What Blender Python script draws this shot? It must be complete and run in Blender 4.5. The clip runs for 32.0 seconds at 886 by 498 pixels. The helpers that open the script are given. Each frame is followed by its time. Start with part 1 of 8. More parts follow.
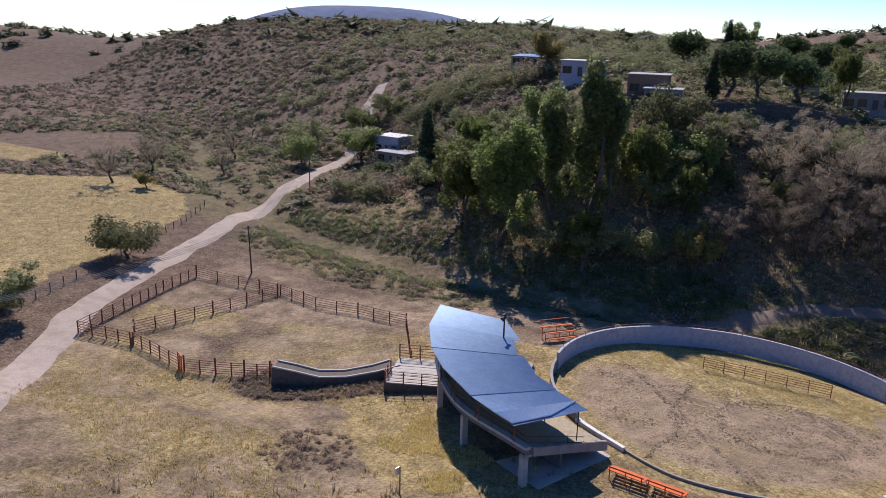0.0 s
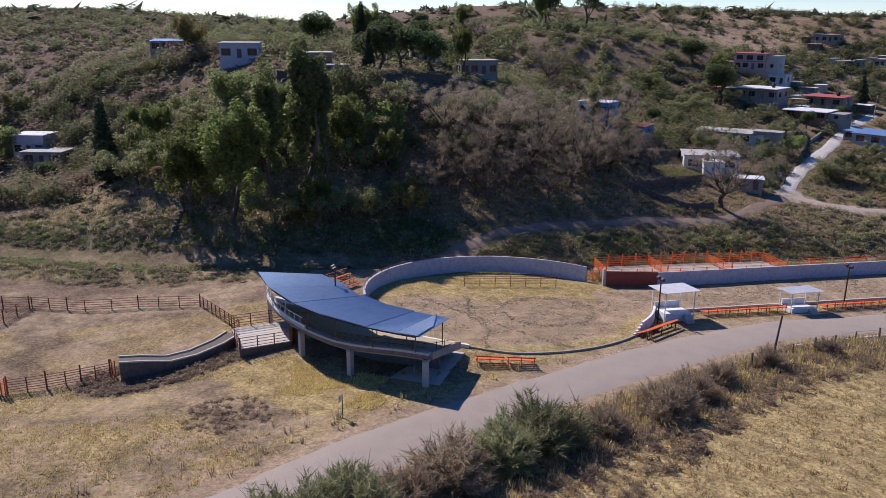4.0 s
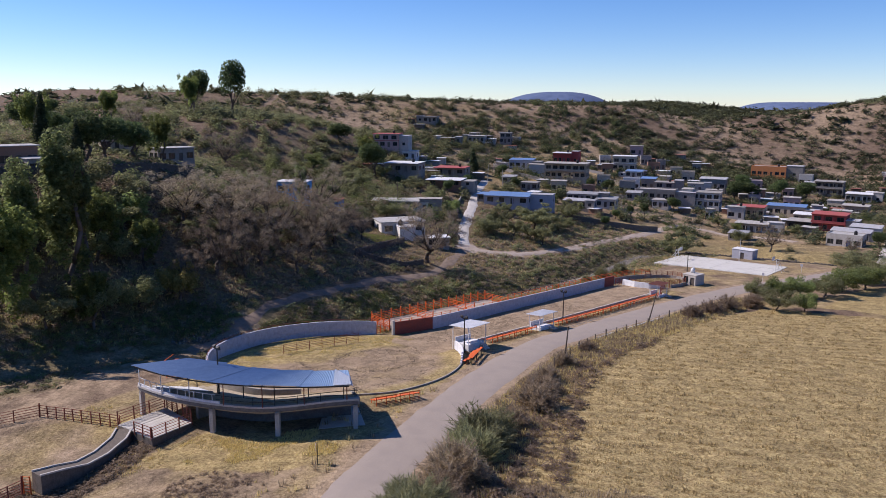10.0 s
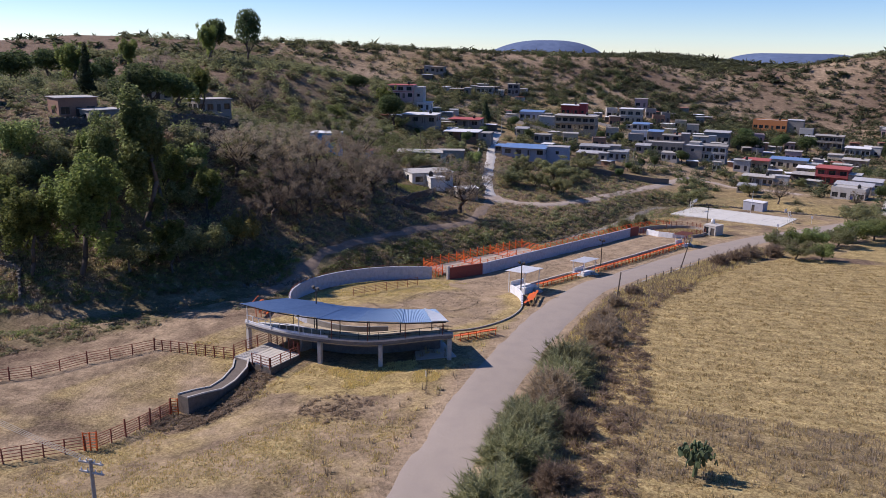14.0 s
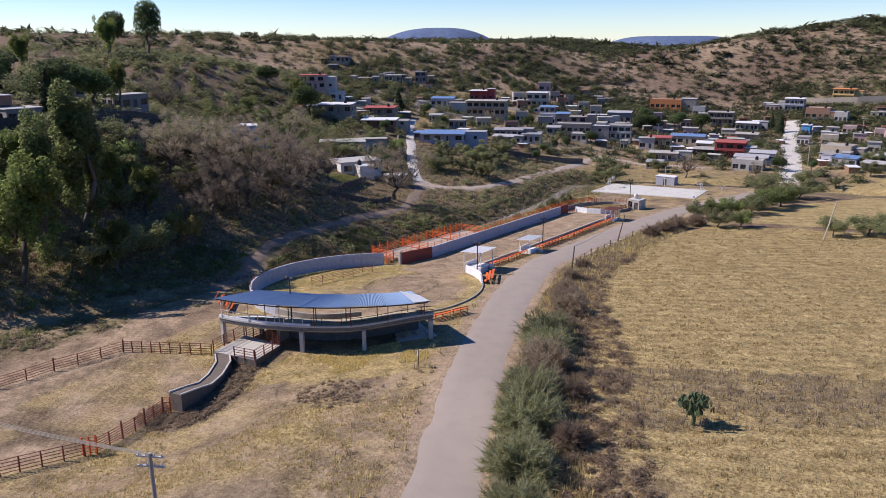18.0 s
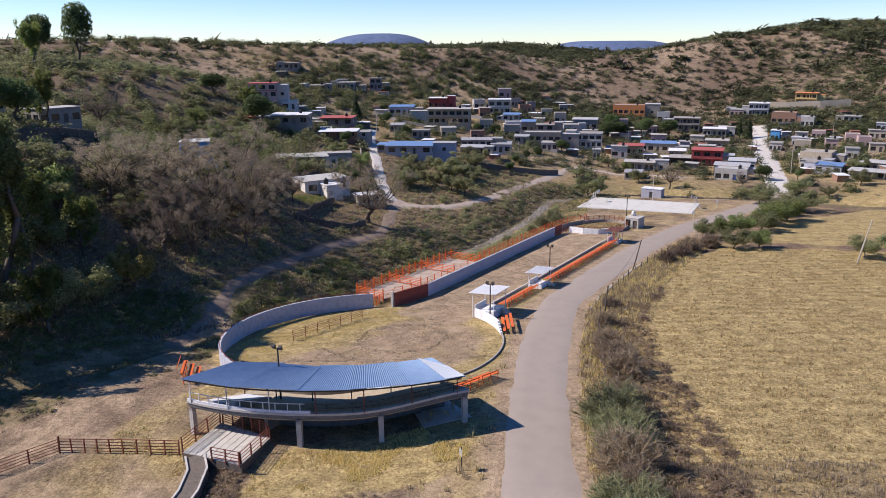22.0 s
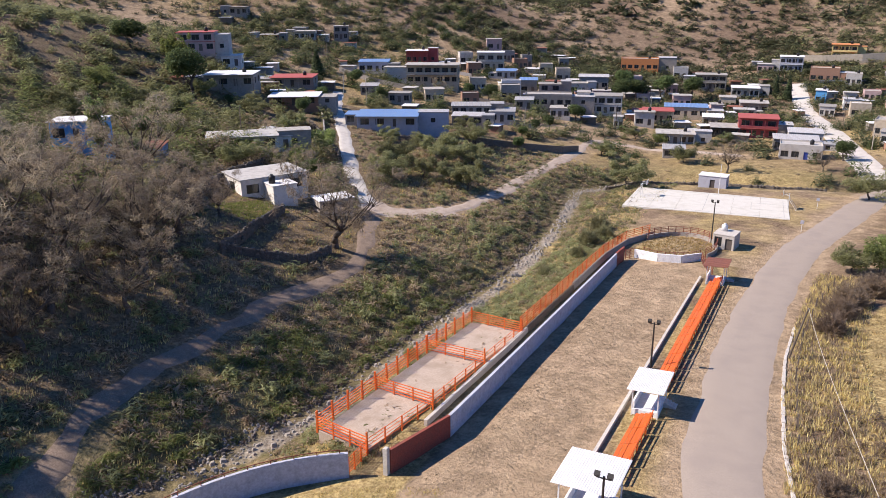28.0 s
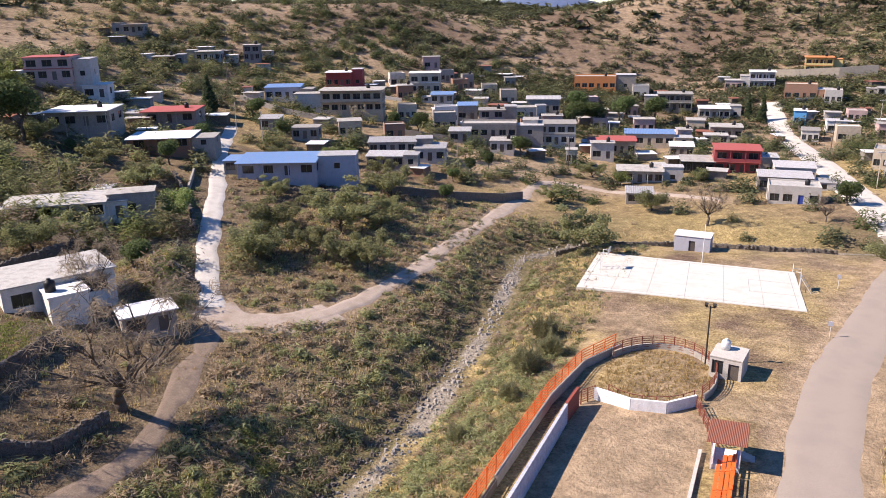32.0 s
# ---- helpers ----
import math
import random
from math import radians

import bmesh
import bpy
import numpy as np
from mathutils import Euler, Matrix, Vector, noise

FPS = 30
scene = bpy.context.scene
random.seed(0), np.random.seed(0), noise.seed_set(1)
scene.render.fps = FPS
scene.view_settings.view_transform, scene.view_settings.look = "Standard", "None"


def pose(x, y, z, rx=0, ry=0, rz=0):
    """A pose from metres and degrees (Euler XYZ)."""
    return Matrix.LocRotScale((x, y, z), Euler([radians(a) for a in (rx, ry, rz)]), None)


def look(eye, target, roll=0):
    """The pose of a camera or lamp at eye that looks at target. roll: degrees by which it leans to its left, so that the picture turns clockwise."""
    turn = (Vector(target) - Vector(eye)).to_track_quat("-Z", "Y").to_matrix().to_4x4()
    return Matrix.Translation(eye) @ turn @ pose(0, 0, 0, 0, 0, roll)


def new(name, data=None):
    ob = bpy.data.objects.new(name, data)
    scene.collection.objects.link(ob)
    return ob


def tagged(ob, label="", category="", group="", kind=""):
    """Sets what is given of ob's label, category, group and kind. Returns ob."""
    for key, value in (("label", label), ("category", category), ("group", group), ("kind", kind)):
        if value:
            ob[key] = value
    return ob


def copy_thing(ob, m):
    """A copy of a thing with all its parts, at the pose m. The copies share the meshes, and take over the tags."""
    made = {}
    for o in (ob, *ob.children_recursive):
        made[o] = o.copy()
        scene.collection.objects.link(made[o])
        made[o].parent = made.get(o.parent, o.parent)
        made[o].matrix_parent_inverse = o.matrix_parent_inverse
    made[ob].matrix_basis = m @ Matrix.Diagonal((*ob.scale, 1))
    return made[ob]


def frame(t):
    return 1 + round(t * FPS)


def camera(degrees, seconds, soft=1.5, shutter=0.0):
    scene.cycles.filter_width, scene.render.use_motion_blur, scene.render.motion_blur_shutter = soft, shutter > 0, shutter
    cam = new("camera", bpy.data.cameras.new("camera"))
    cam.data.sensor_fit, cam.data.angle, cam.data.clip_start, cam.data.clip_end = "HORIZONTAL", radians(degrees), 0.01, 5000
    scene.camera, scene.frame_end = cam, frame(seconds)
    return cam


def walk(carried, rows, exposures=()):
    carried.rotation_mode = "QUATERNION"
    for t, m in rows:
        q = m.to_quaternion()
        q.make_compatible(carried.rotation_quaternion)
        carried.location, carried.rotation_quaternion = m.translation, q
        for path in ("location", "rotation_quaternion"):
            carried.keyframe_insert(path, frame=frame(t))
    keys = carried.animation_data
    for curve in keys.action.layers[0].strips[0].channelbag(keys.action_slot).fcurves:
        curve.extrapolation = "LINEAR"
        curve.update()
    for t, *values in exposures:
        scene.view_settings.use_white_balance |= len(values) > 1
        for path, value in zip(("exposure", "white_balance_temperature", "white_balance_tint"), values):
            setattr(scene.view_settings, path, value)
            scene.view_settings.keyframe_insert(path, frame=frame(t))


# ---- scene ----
# Camera: a drone that circles the rodeo ground and then flies along its lane.
PATH = (
    (0.0, 78.05, -12.36, 32.44, 103.93, -13.95, 4.71),
    (0.5, 79.75, -15.23, 31.97, 99.74, -13.60, 4.51),
    (1.0, 81.72, -17.97, 31.64, 95.30, -13.35, 4.32),
    (1.5, 84.03, -20.99, 31.43, 90.81, -13.15, 4.16),
    (2.0, 86.49, -24.39, 31.27, 86.38, -13.05, 3.77),
    (2.5, 88.26, -27.49, 30.91, 82.38, -13.04, 3.13),
    (3.0, 89.45, -30.54, 30.58, 78.73, -13.10, 2.55),
    (3.5, 89.47, -33.61, 30.27, 75.26, -13.17, 2.15),
    (5.5, 86.65, -46.21, 30.00, 67.81, -11.01, 2.25),
    (6.0, 86.30, -49.08, 29.71, 66.89, -8.15, 2.26),
    (6.5, 86.58, -51.76, 29.35, 64.70, -6.59, 0.97),
    (7.0, 87.34, -54.35, 29.55, 53.02, -6.61, 0.90),
    (7.5, 87.65, -58.41, 29.30, 43.76, -7.30, 0.48),
    (8.0, 87.19, -61.33, 29.17, 43.40, -7.68, -0.37),
    (8.5, 87.29, -64.23, 29.43, 43.11, -7.72, -0.46),
    (9.0, 87.51, -66.74, 29.96, 42.91, -7.51, -0.33),
    (9.5, 87.48, -69.15, 30.54, 42.77, -7.33, -0.18),
    (10.0, 86.93, -71.12, 31.03, 42.84, -7.15, -0.01),
    (10.5, 86.09, -72.66, 31.68, 43.05, -7.12, 0.28),
    (11.0, 85.03, -74.02, 32.02, 43.27, -7.15, 0.42),
    (11.5, 84.13, -75.67, 32.39, 43.42, -7.22, 0.44),
    (12.0, 83.63, -77.41, 32.75, 43.63, -7.35, 0.51),
    (12.5, 83.49, -79.33, 32.53, 43.71, -8.71, 0.44),
    (13.0, 83.49, -81.61, 32.31, 43.41, -10.25, 0.47),
    (13.5, 84.01, -84.17, 32.35, 42.62, -10.61, 0.54),
    (14.0, 84.36, -86.50, 32.48, 41.69, -10.93, 0.55),
    (14.5, 84.19, -88.62, 32.41, 40.82, -11.10, 0.58),
    (16.5, 81.00, -92.59, 32.23, 37.84, -11.46, -0.24),
    (17.0, 79.92, -93.28, 32.13, 36.48, -11.52, -0.30),
    (17.5, 78.97, -93.83, 32.07, 35.26, -11.62, -0.62),
    (18.0, 78.18, -94.27, 31.98, 34.04, -11.75, -1.18),
    (18.5, 77.25, -94.81, 32.18, 32.76, -11.85, -1.30),
    (19.0, 75.77, -94.68, 32.39, 31.65, -11.98, -1.45),
    (19.5, 73.98, -93.84, 32.80, 30.87, -12.05, -1.34),
    (20.0, 71.65, -92.56, 33.15, 30.17, -12.17, -1.47),
    (20.5, 68.76, -90.36, 33.16, 29.75, -12.05, -1.47),
    (21.0, 65.41, -87.38, 33.15, 29.59, -11.95, -1.64),
    (21.5, 61.80, -84.41, 33.11, 29.49, -11.67, -1.46),
    (22.0, 58.49, -81.00, 33.10, 29.68, -11.46, -1.67),
    (22.5, 55.21, -77.90, 33.12, 29.90, -10.91, -1.58),
    (23.0, 52.16, -74.59, 33.17, 30.31, -10.10, -1.62),
    (23.5, 49.45, -71.21, 33.15, 30.51, -9.41, -1.82),
    (24.0, 46.52, -67.96, 33.68, 29.87, -9.54, -1.79),
    (24.5, 43.79, -64.63, 34.06, 28.94, -9.56, -1.60),
    (26.5, 30.74, -44.73, 33.48, 26.69, -8.71, -1.66),
    (27.0, 27.89, -39.29, 33.73, 26.81, -10.91, -1.53),
    (27.5, 25.25, -34.17, 34.01, 27.10, -14.58, -1.52),
    (28.0, 22.86, -29.62, 34.33, 27.29, -15.15, -1.62),
    (28.5, 20.55, -25.40, 34.80, 27.53, -15.17, -1.69),
    (29.0, 18.13, -21.20, 35.56, 27.87, -15.27, -1.73),
    (29.5, 15.38, -14.97, 35.73, 28.46, -15.15, -1.68),
    (30.0, 12.81, -7.32, 35.65, 28.57, -14.99, -1.70),
    (30.5, 11.05, 0.83, 35.51, 28.22, -14.74, -1.98),
    (31.0, 10.36, 7.31, 35.56, 27.07, -14.57, -2.08),
    (31.5, 10.70, 12.11, 35.77, 25.33, -14.59, -2.16),
    (32.0, 12.61, 15.74, 36.09, 24.42, -14.35, -2.44),
)


# The site falls away to the north-west. The plan is drawn on its slope; LEVEL turns it upright.
UPRIGHT = Vector((0.0459, -0.0428, 0.9980)).normalized()
LEVEL = UPRIGHT.rotation_difference(Vector((0, 0, 1))).to_matrix()


def drone(x, y, z, yaw, pitch, roll):
    return LEVEL.to_4x4() @ Matrix.Translation((x, y, z)) @ Euler((radians(90 + pitch), 0, radians(yaw))).to_matrix().to_4x4() @ pose(0, 0, 0, 0, 0, roll)


cam = camera(59.95, 32.0, soft=0.8)
walk(cam, [(row[0], drone(*row[1:])) for row in PATH], ((0, 0.14, 6500, 20), (6, 0.14, 6550, 21), (13, 0.14, 6550, 21), (20, 0.33, 6700, 18), (26.5, 0.46, 6950, 17), (29, 0.79, 7250, 18), (32, 0.85, 7400, 19)))

# World and sun.
SUN_WAY = LEVEL @ Vector((-0.90, -0.44, math.hypot(0.90, 0.44) * math.tan(radians(43.0)))).normalized()
world = bpy.data.worlds.new("sky")
scene.world = world
world.use_nodes = True
wn = world.node_tree.nodes
sky = wn.new("ShaderNodeTexSky")
sky.sky_type = "NISHITA"
sky.sun_disc = False
sky.sun_elevation = math.asin(SUN_WAY.z)
sky.sun_rotation = math.atan2(SUN_WAY.x, SUN_WAY.y)
sky.altitude = 0
sky.air_density = 0.8
sky.dust_density = 0.0
sky.ozone_density = 6.0
wn["Background"].inputs[1].default_value = 0.15
deep = wn.new("ShaderNodeHueSaturation")
deep.inputs["Hue"].default_value, deep.inputs["Saturation"].default_value, deep.inputs["Value"].default_value = 0.507, 1.2, 0.82
world.node_tree.links.new(sky.outputs[0], deep.inputs["Color"])
world.node_tree.links.new(deep.outputs[0], wn["Background"].inputs[0])
sun = new("sun", bpy.data.lights.new("sun", "SUN"))
sun.data.energy, sun.data.angle, sun.data.color = 4.8, radians(0.6), (1.0, 0.965, 0.91)
sun.matrix_world = look(tuple(SUN_WAY * 100), (0, 0, 0))

# ---- Terrain: the arena lies flat, the stream runs west of it, the village climbs to the north-west.
def ease(a, b, v):
    v = min(1.0, max(0.0, (v - a) / (b - a)))
    return v * v * (3 - 2 * v)


STREAM = ((-140, -150), (-85, -112), (-52, -75), (-42, -50), (-34, -30), (-31, -10), (-25, 11), (-21.5, 28), (-21.5, 50), (-21, 80), (-23.5, 104), (-31, 146), (-24, 163), (0, 168), (40, 168), (90, 160), (200, 150))


def near_line(line, x, y):
    """Distance to a bent line, and the signed side (+ is left of its run)."""
    best, side = 1e9, 1.0
    for (ax, ay), (bx, by) in zip(line, line[1:]):
        dx, dy = bx - ax, by - ay
        k = min(1.0, max(0.0, ((x - ax) * dx + (y - ay) * dy) / (dx * dx + dy * dy)))
        d = math.hypot(x - ax - k * dx, y - ay - k * dy)
        if d < best:
            best, side = d, dx * (y - ay) - dy * (x - ax)
    return best, side


def rough(x, y, size, seed=0.0):
    return noise.noise((x / size + seed, y / size - seed, seed * 1.7))


def height(x, y):
    """Ground level, metres above the arena floor."""
    west = max(0.0, -x - 27)
    west = west if west < 150 else 150 + min(40, (west - 150) * 0.2)
    back = 0.6 * min(180.0, max(0.0, -x - 105))
    wide = 0.9 * min(160.0, max(0.0, -x - 90))
    low = 1 - ease(-75 - back - wide, -25 - back + wide * 0.3, y)
    slope = 0.035 * low + 0.2 * (1 - low)
    h = slope * west
    h += 16 * ease(36, 84, -x) * ease(-60 - back - wide * 0.4, -22 - back + wide * 0.3, y) * (1 - ease(5, 85, y)) * (1 - 0.75 * ease(100, 190, -x))
    h += 5 * ease(170, 230, -x) * (1 - ease(-20, 60, y)) * ease(-320, -60, y)
    h -= 0.04 * max(0.0, -x - 300) * (1 - ease(90, 200, y))
    h += ease(180, 320, -x) * (5 + 17 * (1 - ease(-230, -90, y))) * (1 - ease(40, 120, y))
    h += 0.05 * max(0.0, min(y, 500) - 172) * ease(-600, -100, y)
    h += 15 * ease(120, 200, -x) * ease(20, 100, y) * (1 - ease(120, 240, y))
    u = -0.68 * x + 0.73 * y
    h += 20 * ease(290, 400, u) + 0.012 * max(0.0, u - 440)
    h += 10 * math.exp(-((x + 300) / 90) ** 2 - ((y - 215) / 100) ** 2) + 2 * math.exp(-((x + 225) / 80) ** 2 - ((y - 350) / 90) ** 2)
    h += 38 * ease(290, 530, y) * ease(-150, 20, x)
    h += 30 * ease(160, 500, x) + 5 * ease(180, 600, -y)
    away = max(0.0, math.hypot(x, y - 40) - 95)
    wild = ease(0, 160, away)
    h += wild * (3.0 * rough(x, y, 90, 3.1) + 1.2 * rough(x, y, 33, 7.7))
    h -= 2.0 * ease(24, 54, -y) * (1 - ease(14, 30, x)) * (1 - 0.8 * ease(60, 95, -y)) * ease(-60, -30, x)
    d, side = near_line(STREAM, x, y)
    if d < 26:
        h -= 1.9 * (1 - ease(1.5, 9, d)) + 0.5 * (1 - ease(6, 24, d))
        h += 0.25 * rough(x, y, 5, 2.2) * (1 - ease(8, 24, d))
    return h



# The east side of the ring and the road beside it lie on a low swell of the ground.
def swell(x, y):
    """How far the swell carries a place of the plan: eastwards, northwards and up."""
    f = np.clip((x - 1.6 * np.maximum(0, -16 - y)) / 20, 0, 1)
    g = np.clip((y - 24) / 36, 0, 1)
    e = np.clip((x - 45) / 65, 0, 1)
    w = f * f * (3 - 2 * f) * (1 - g * g * (3 - 2 * g)) * (1 - e * e * (3 - 2 * e))
    k = np.clip((y + 13) / 10, 0, 1)
    k = w * k * k * (3 - 2 * k)
    return 0.7 * k, -1.9 * k, 0.9 * w


# ---- Materials.
def node_mat(name):
    m = bpy.data.materials.new(name)
    m.use_nodes = True
    return m, m.node_tree.nodes, m.node_tree.links, m.node_tree.nodes["Principled BSDF"]


def surface(name, dark, light, size=1.0, rough=0.85, bump=0.3, metal=0.0, stain=None, stain_size=4.0, stain_amount=0.5, vary=0.0, spec=0.3):
    """A worn surface: two tones in fine grain, stains at a larger size, and a slight change from piece to piece."""
    m, nodes, links, bsdf = node_mat(name)
    place = nodes.new("ShaderNodeNewGeometry")
    fine = nodes.new("ShaderNodeTexNoise")
    fine.inputs["Scale"].default_value, fine.inputs["Detail"].default_value, fine.inputs["Roughness"].default_value = 6.0 / size, 6.0, 0.65
    links.new(place.outputs["Position"], fine.inputs["Vector"])
    ramp = nodes.new("ShaderNodeValToRGB")
    ramp.color_ramp.elements[0].position, ramp.color_ramp.elements[1].position = 0.32, 0.68
    ramp.color_ramp.elements[0].color, ramp.color_ramp.elements[1].color = (*dark, 1), (*light, 1)
    links.new(fine.outputs[0], ramp.inputs[0])
    out = ramp.outputs[0]
    if stain:
        broad = nodes.new("ShaderNodeTexNoise")
        broad.inputs["Scale"].default_value, broad.inputs["Detail"].default_value = 3.0 / stain_size, 5.0
        links.new(place.outputs["Position"], broad.inputs["Vector"])
        cut = nodes.new("ShaderNodeMapRange")
        cut.inputs[1].default_value, cut.inputs[2].default_value, cut.inputs[4].default_value = 0.45, 0.72, stain_amount
        links.new(broad.outputs[0], cut.inputs[0])
        mix = nodes.new("ShaderNodeMixRGB")
        mix.inputs[2].default_value = (*stain, 1)
        links.new(cut.outputs[0], mix.inputs[0])
        links.new(out, mix.inputs[1])
        out = mix.outputs[0]
    if vary:
        info = nodes.new("ShaderNodeObjectInfo")
        span = nodes.new("ShaderNodeMapRange")
        span.inputs[3].default_value, span.inputs[4].default_value = 1 - vary, 1 + vary
        links.new(info.outputs["Random"], span.inputs[0])
        hsv = nodes.new("ShaderNodeHueSaturation")
        links.new(span.outputs[0], hsv.inputs["Value"])
        links.new(out, hsv.inputs["Color"])
        out = hsv.outputs[0]
    links.new(out, bsdf.inputs["Base Color"])
    bsdf.inputs["Roughness"].default_value, bsdf.inputs["Metallic"].default_value = rough, metal
    bsdf.inputs["Specular IOR Level"].default_value = spec
    if bump:
        b = nodes.new("ShaderNodeBump")
        b.inputs["Strength"].default_value, b.inputs["Distance"].default_value = bump, 0.03 * size
        links.new(fine.outputs[0], b.inputs["Height"])
        links.new(b.outputs[0], bsdf.inputs["Normal"])
    return m


def leaf_mat(name, dark, light, glow=0.38):
    """Foliage: tone by clump and by plant, a part of the light passing through."""
    m, nodes, links, bsdf = node_mat(name)
    geo, info = nodes.new("ShaderNodeNewGeometry"), nodes.new("ShaderNodeObjectInfo")
    mix = nodes.new("ShaderNodeMixRGB")
    mix.inputs[1].default_value, mix.inputs[2].default_value = (*dark, 1), (*light, 1)
    links.new(geo.outputs["Random Per Island"], mix.inputs[0])
    hsv = nodes.new("ShaderNodeHueSaturation")
    span = nodes.new("ShaderNodeMapRange")
    span.inputs[3].default_value, span.inputs[4].default_value = 0.72, 1.25
    links.new(info.outputs["Random"], span.inputs[0])
    links.new(span.outputs[0], hsv.inputs["Value"])
    hue = nodes.new("ShaderNodeMapRange")
    hue.inputs[3].default_value, hue.inputs[4].default_value = 0.49, 0.512
    links.new(info.outputs["Random"], hue.inputs[0])
    links.new(hue.outputs[0], hsv.inputs["Hue"])
    links.new(mix.outputs[0], hsv.inputs["Color"])
    links.new(hsv.outputs[0], bsdf.inputs["Base Color"])
    bsdf.inputs["Roughness"].default_value, bsdf.inputs["Specular IOR Level"].default_value = 0.7, 0.15
    trans = nodes.new("ShaderNodeBsdfTranslucent")
    links.new(hsv.outputs[0], trans.inputs["Color"])
    both = nodes.new("ShaderNodeMixShader")
    both.inputs[0].default_value = glow
    links.new(bsdf.outputs[0], both.inputs[1])
    links.new(trans.outputs[0], both.inputs[2])
    links.new(both.outputs[0], nodes["Material Output"].inputs["Surface"])
    return m


def ground_mat():
    """Scrub soil, mixed by the plan's zones into straw, bare dirt, gravel and green weeds."""
    m, nodes, links, bsdf = node_mat("ground")
    geo = nodes.new("ShaderNodeNewGeometry")

    def grain(scale, detail=6.0, rough=0.6):
        n = nodes.new("ShaderNodeTexNoise")
        n.inputs["Scale"].default_value, n.inputs["Detail"].default_value, n.inputs["Roughness"].default_value = scale, detail, rough
        links.new(geo.outputs["Position"], n.inputs["Vector"])
        return n.outputs[0]

    def tones(value, *stops):
        r = nodes.new("ShaderNodeValToRGB")
        while len(r.color_ramp.elements) < len(stops):
            r.color_ramp.elements.new(0.5)
        for e, (at, c) in zip(r.color_ramp.elements, stops):
            e.position, e.color = at, (*c, 1)
        links.new(value, r.inputs[0])
        return r.outputs[0]

    def blend(a, b, amount):
        x = nodes.new("ShaderNodeMixRGB")
        links.new(amount, x.inputs[0])
        links.new(a, x.inputs[1])
        links.new(b, x.inputs[2])
        return x.outputs[0]

    def ragged(value, by, amount=0.5):
        """A zone's weight with an edge broken up by grain."""
        s = nodes.new("ShaderNodeMath")
        s.operation = "MULTIPLY_ADD"
        links.new(by, s.inputs[0])
        s.inputs[1].default_value = amount
        links.new(value, s.inputs[2])
        r = nodes.new("ShaderNodeMapRange")
        r.inputs[1].default_value, r.inputs[2].default_value = 0.30 + amount / 2, 0.70 + amount / 2
        links.new(s.outputs[0], r.inputs[0])
        return r.outputs[0]

    fine, mid, broad, vast = grain(3.2, 8.0, 0.7), grain(0.55), grain(0.12), grain(0.018, 8.0)
    base = blend(tones(fine, (0.34, (0.08, 0.05, 0.034)), (0.5, (0.165, 0.11, 0.074)), (0.66, (0.275, 0.195, 0.133))),
                 tones(fine, (0.35, (0.09, 0.06, 0.04)), (0.65, (0.295, 0.212, 0.145))), ragged(vast, mid, 0.6))
    straw = blend(tones(fine, (0.34, (0.17, 0.115, 0.046)), (0.5, (0.41, 0.305, 0.135)), (0.66, (0.61, 0.48, 0.235))),
                  tones(fine, (0.35, (0.21, 0.148, 0.064)), (0.65, (0.53, 0.415, 0.195))), ragged(broad, fine, 0.4))
    dirt = blend(tones(fine, (0.34, (0.25, 0.172, 0.112)), (0.66, (0.47, 0.345, 0.232))),
                 tones(mid, (0.3, (0.28, 0.2, 0.125)), (0.7, (0.42, 0.315, 0.2))), broad)
    marks = grain(1.7, 5.0, 0.66)
    trod = nodes.new("ShaderNodeMapRange")
    trod.inputs[1].default_value, trod.inputs[2].default_value, trod.inputs[4].default_value = 0.48, 0.64, 0.5
    links.new(marks, trod.inputs[0])
    dirt = blend(dirt, tones(fine, (0.3, (0.13, 0.094, 0.06)), (0.7, (0.24, 0.18, 0.118))), trod.outputs[0])
    clump = nodes.new("ShaderNodeMapRange")
    clump.inputs[1].default_value, clump.inputs[2].default_value, clump.inputs[4].default_value = 0.45, 0.65, 0.6
    turned = nodes.new("ShaderNodeVectorRotate")
    turned.rotation_type = "Z_AXIS"
    turned.inputs["Angle"].default_value = -0.484
    links.new(geo.outputs["Position"], turned.inputs["Vector"])
    rows = nodes.new("ShaderNodeMapping")
    rows.inputs["Scale"].default_value = (0.85, 1.5, 1.0)
    links.new(turned.outputs[0], rows.inputs["Vector"])
    streak = nodes.new("ShaderNodeTexNoise")
    streak.inputs["Scale"].default_value, streak.inputs["Detail"].default_value, streak.inputs["Roughness"].default_value = 1.0, 6.0, 0.72
    links.new(rows.outputs[0], streak.inputs["Vector"])
    links.new(streak.outputs[0], clump.inputs[0])
    straw = blend(straw, tones(fine, (0.3, (0.125, 0.078, 0.038)), (0.7, (0.30, 0.205, 0.105))), clump.outputs[0])
    furrow = nodes.new("ShaderNodeTexWave")
    furrow.wave_type, furrow.bands_direction = "BANDS", "Y"
    for key, value in (("Scale", 0.15), ("Distortion", 5.0), ("Detail", 4.0), ("Detail Scale", 1.6), ("Detail Roughness", 0.7)):
        furrow.inputs[key].default_value = value
    links.new(turned.outputs[0], furrow.inputs["Vector"])
    groove = nodes.new("ShaderNodeMapRange")
    groove.inputs[1].default_value, groove.inputs[2].default_value, groove.inputs[4].default_value = 0.35, 0.95, 0.24
    links.new(furrow.outputs["Fac"], groove.inputs[0])
    straw = blend(straw, tones(fine, (0.3, (0.16, 0.105, 0.05)), (0.7, (0.33, 0.235, 0.12))), groove.outputs[0])
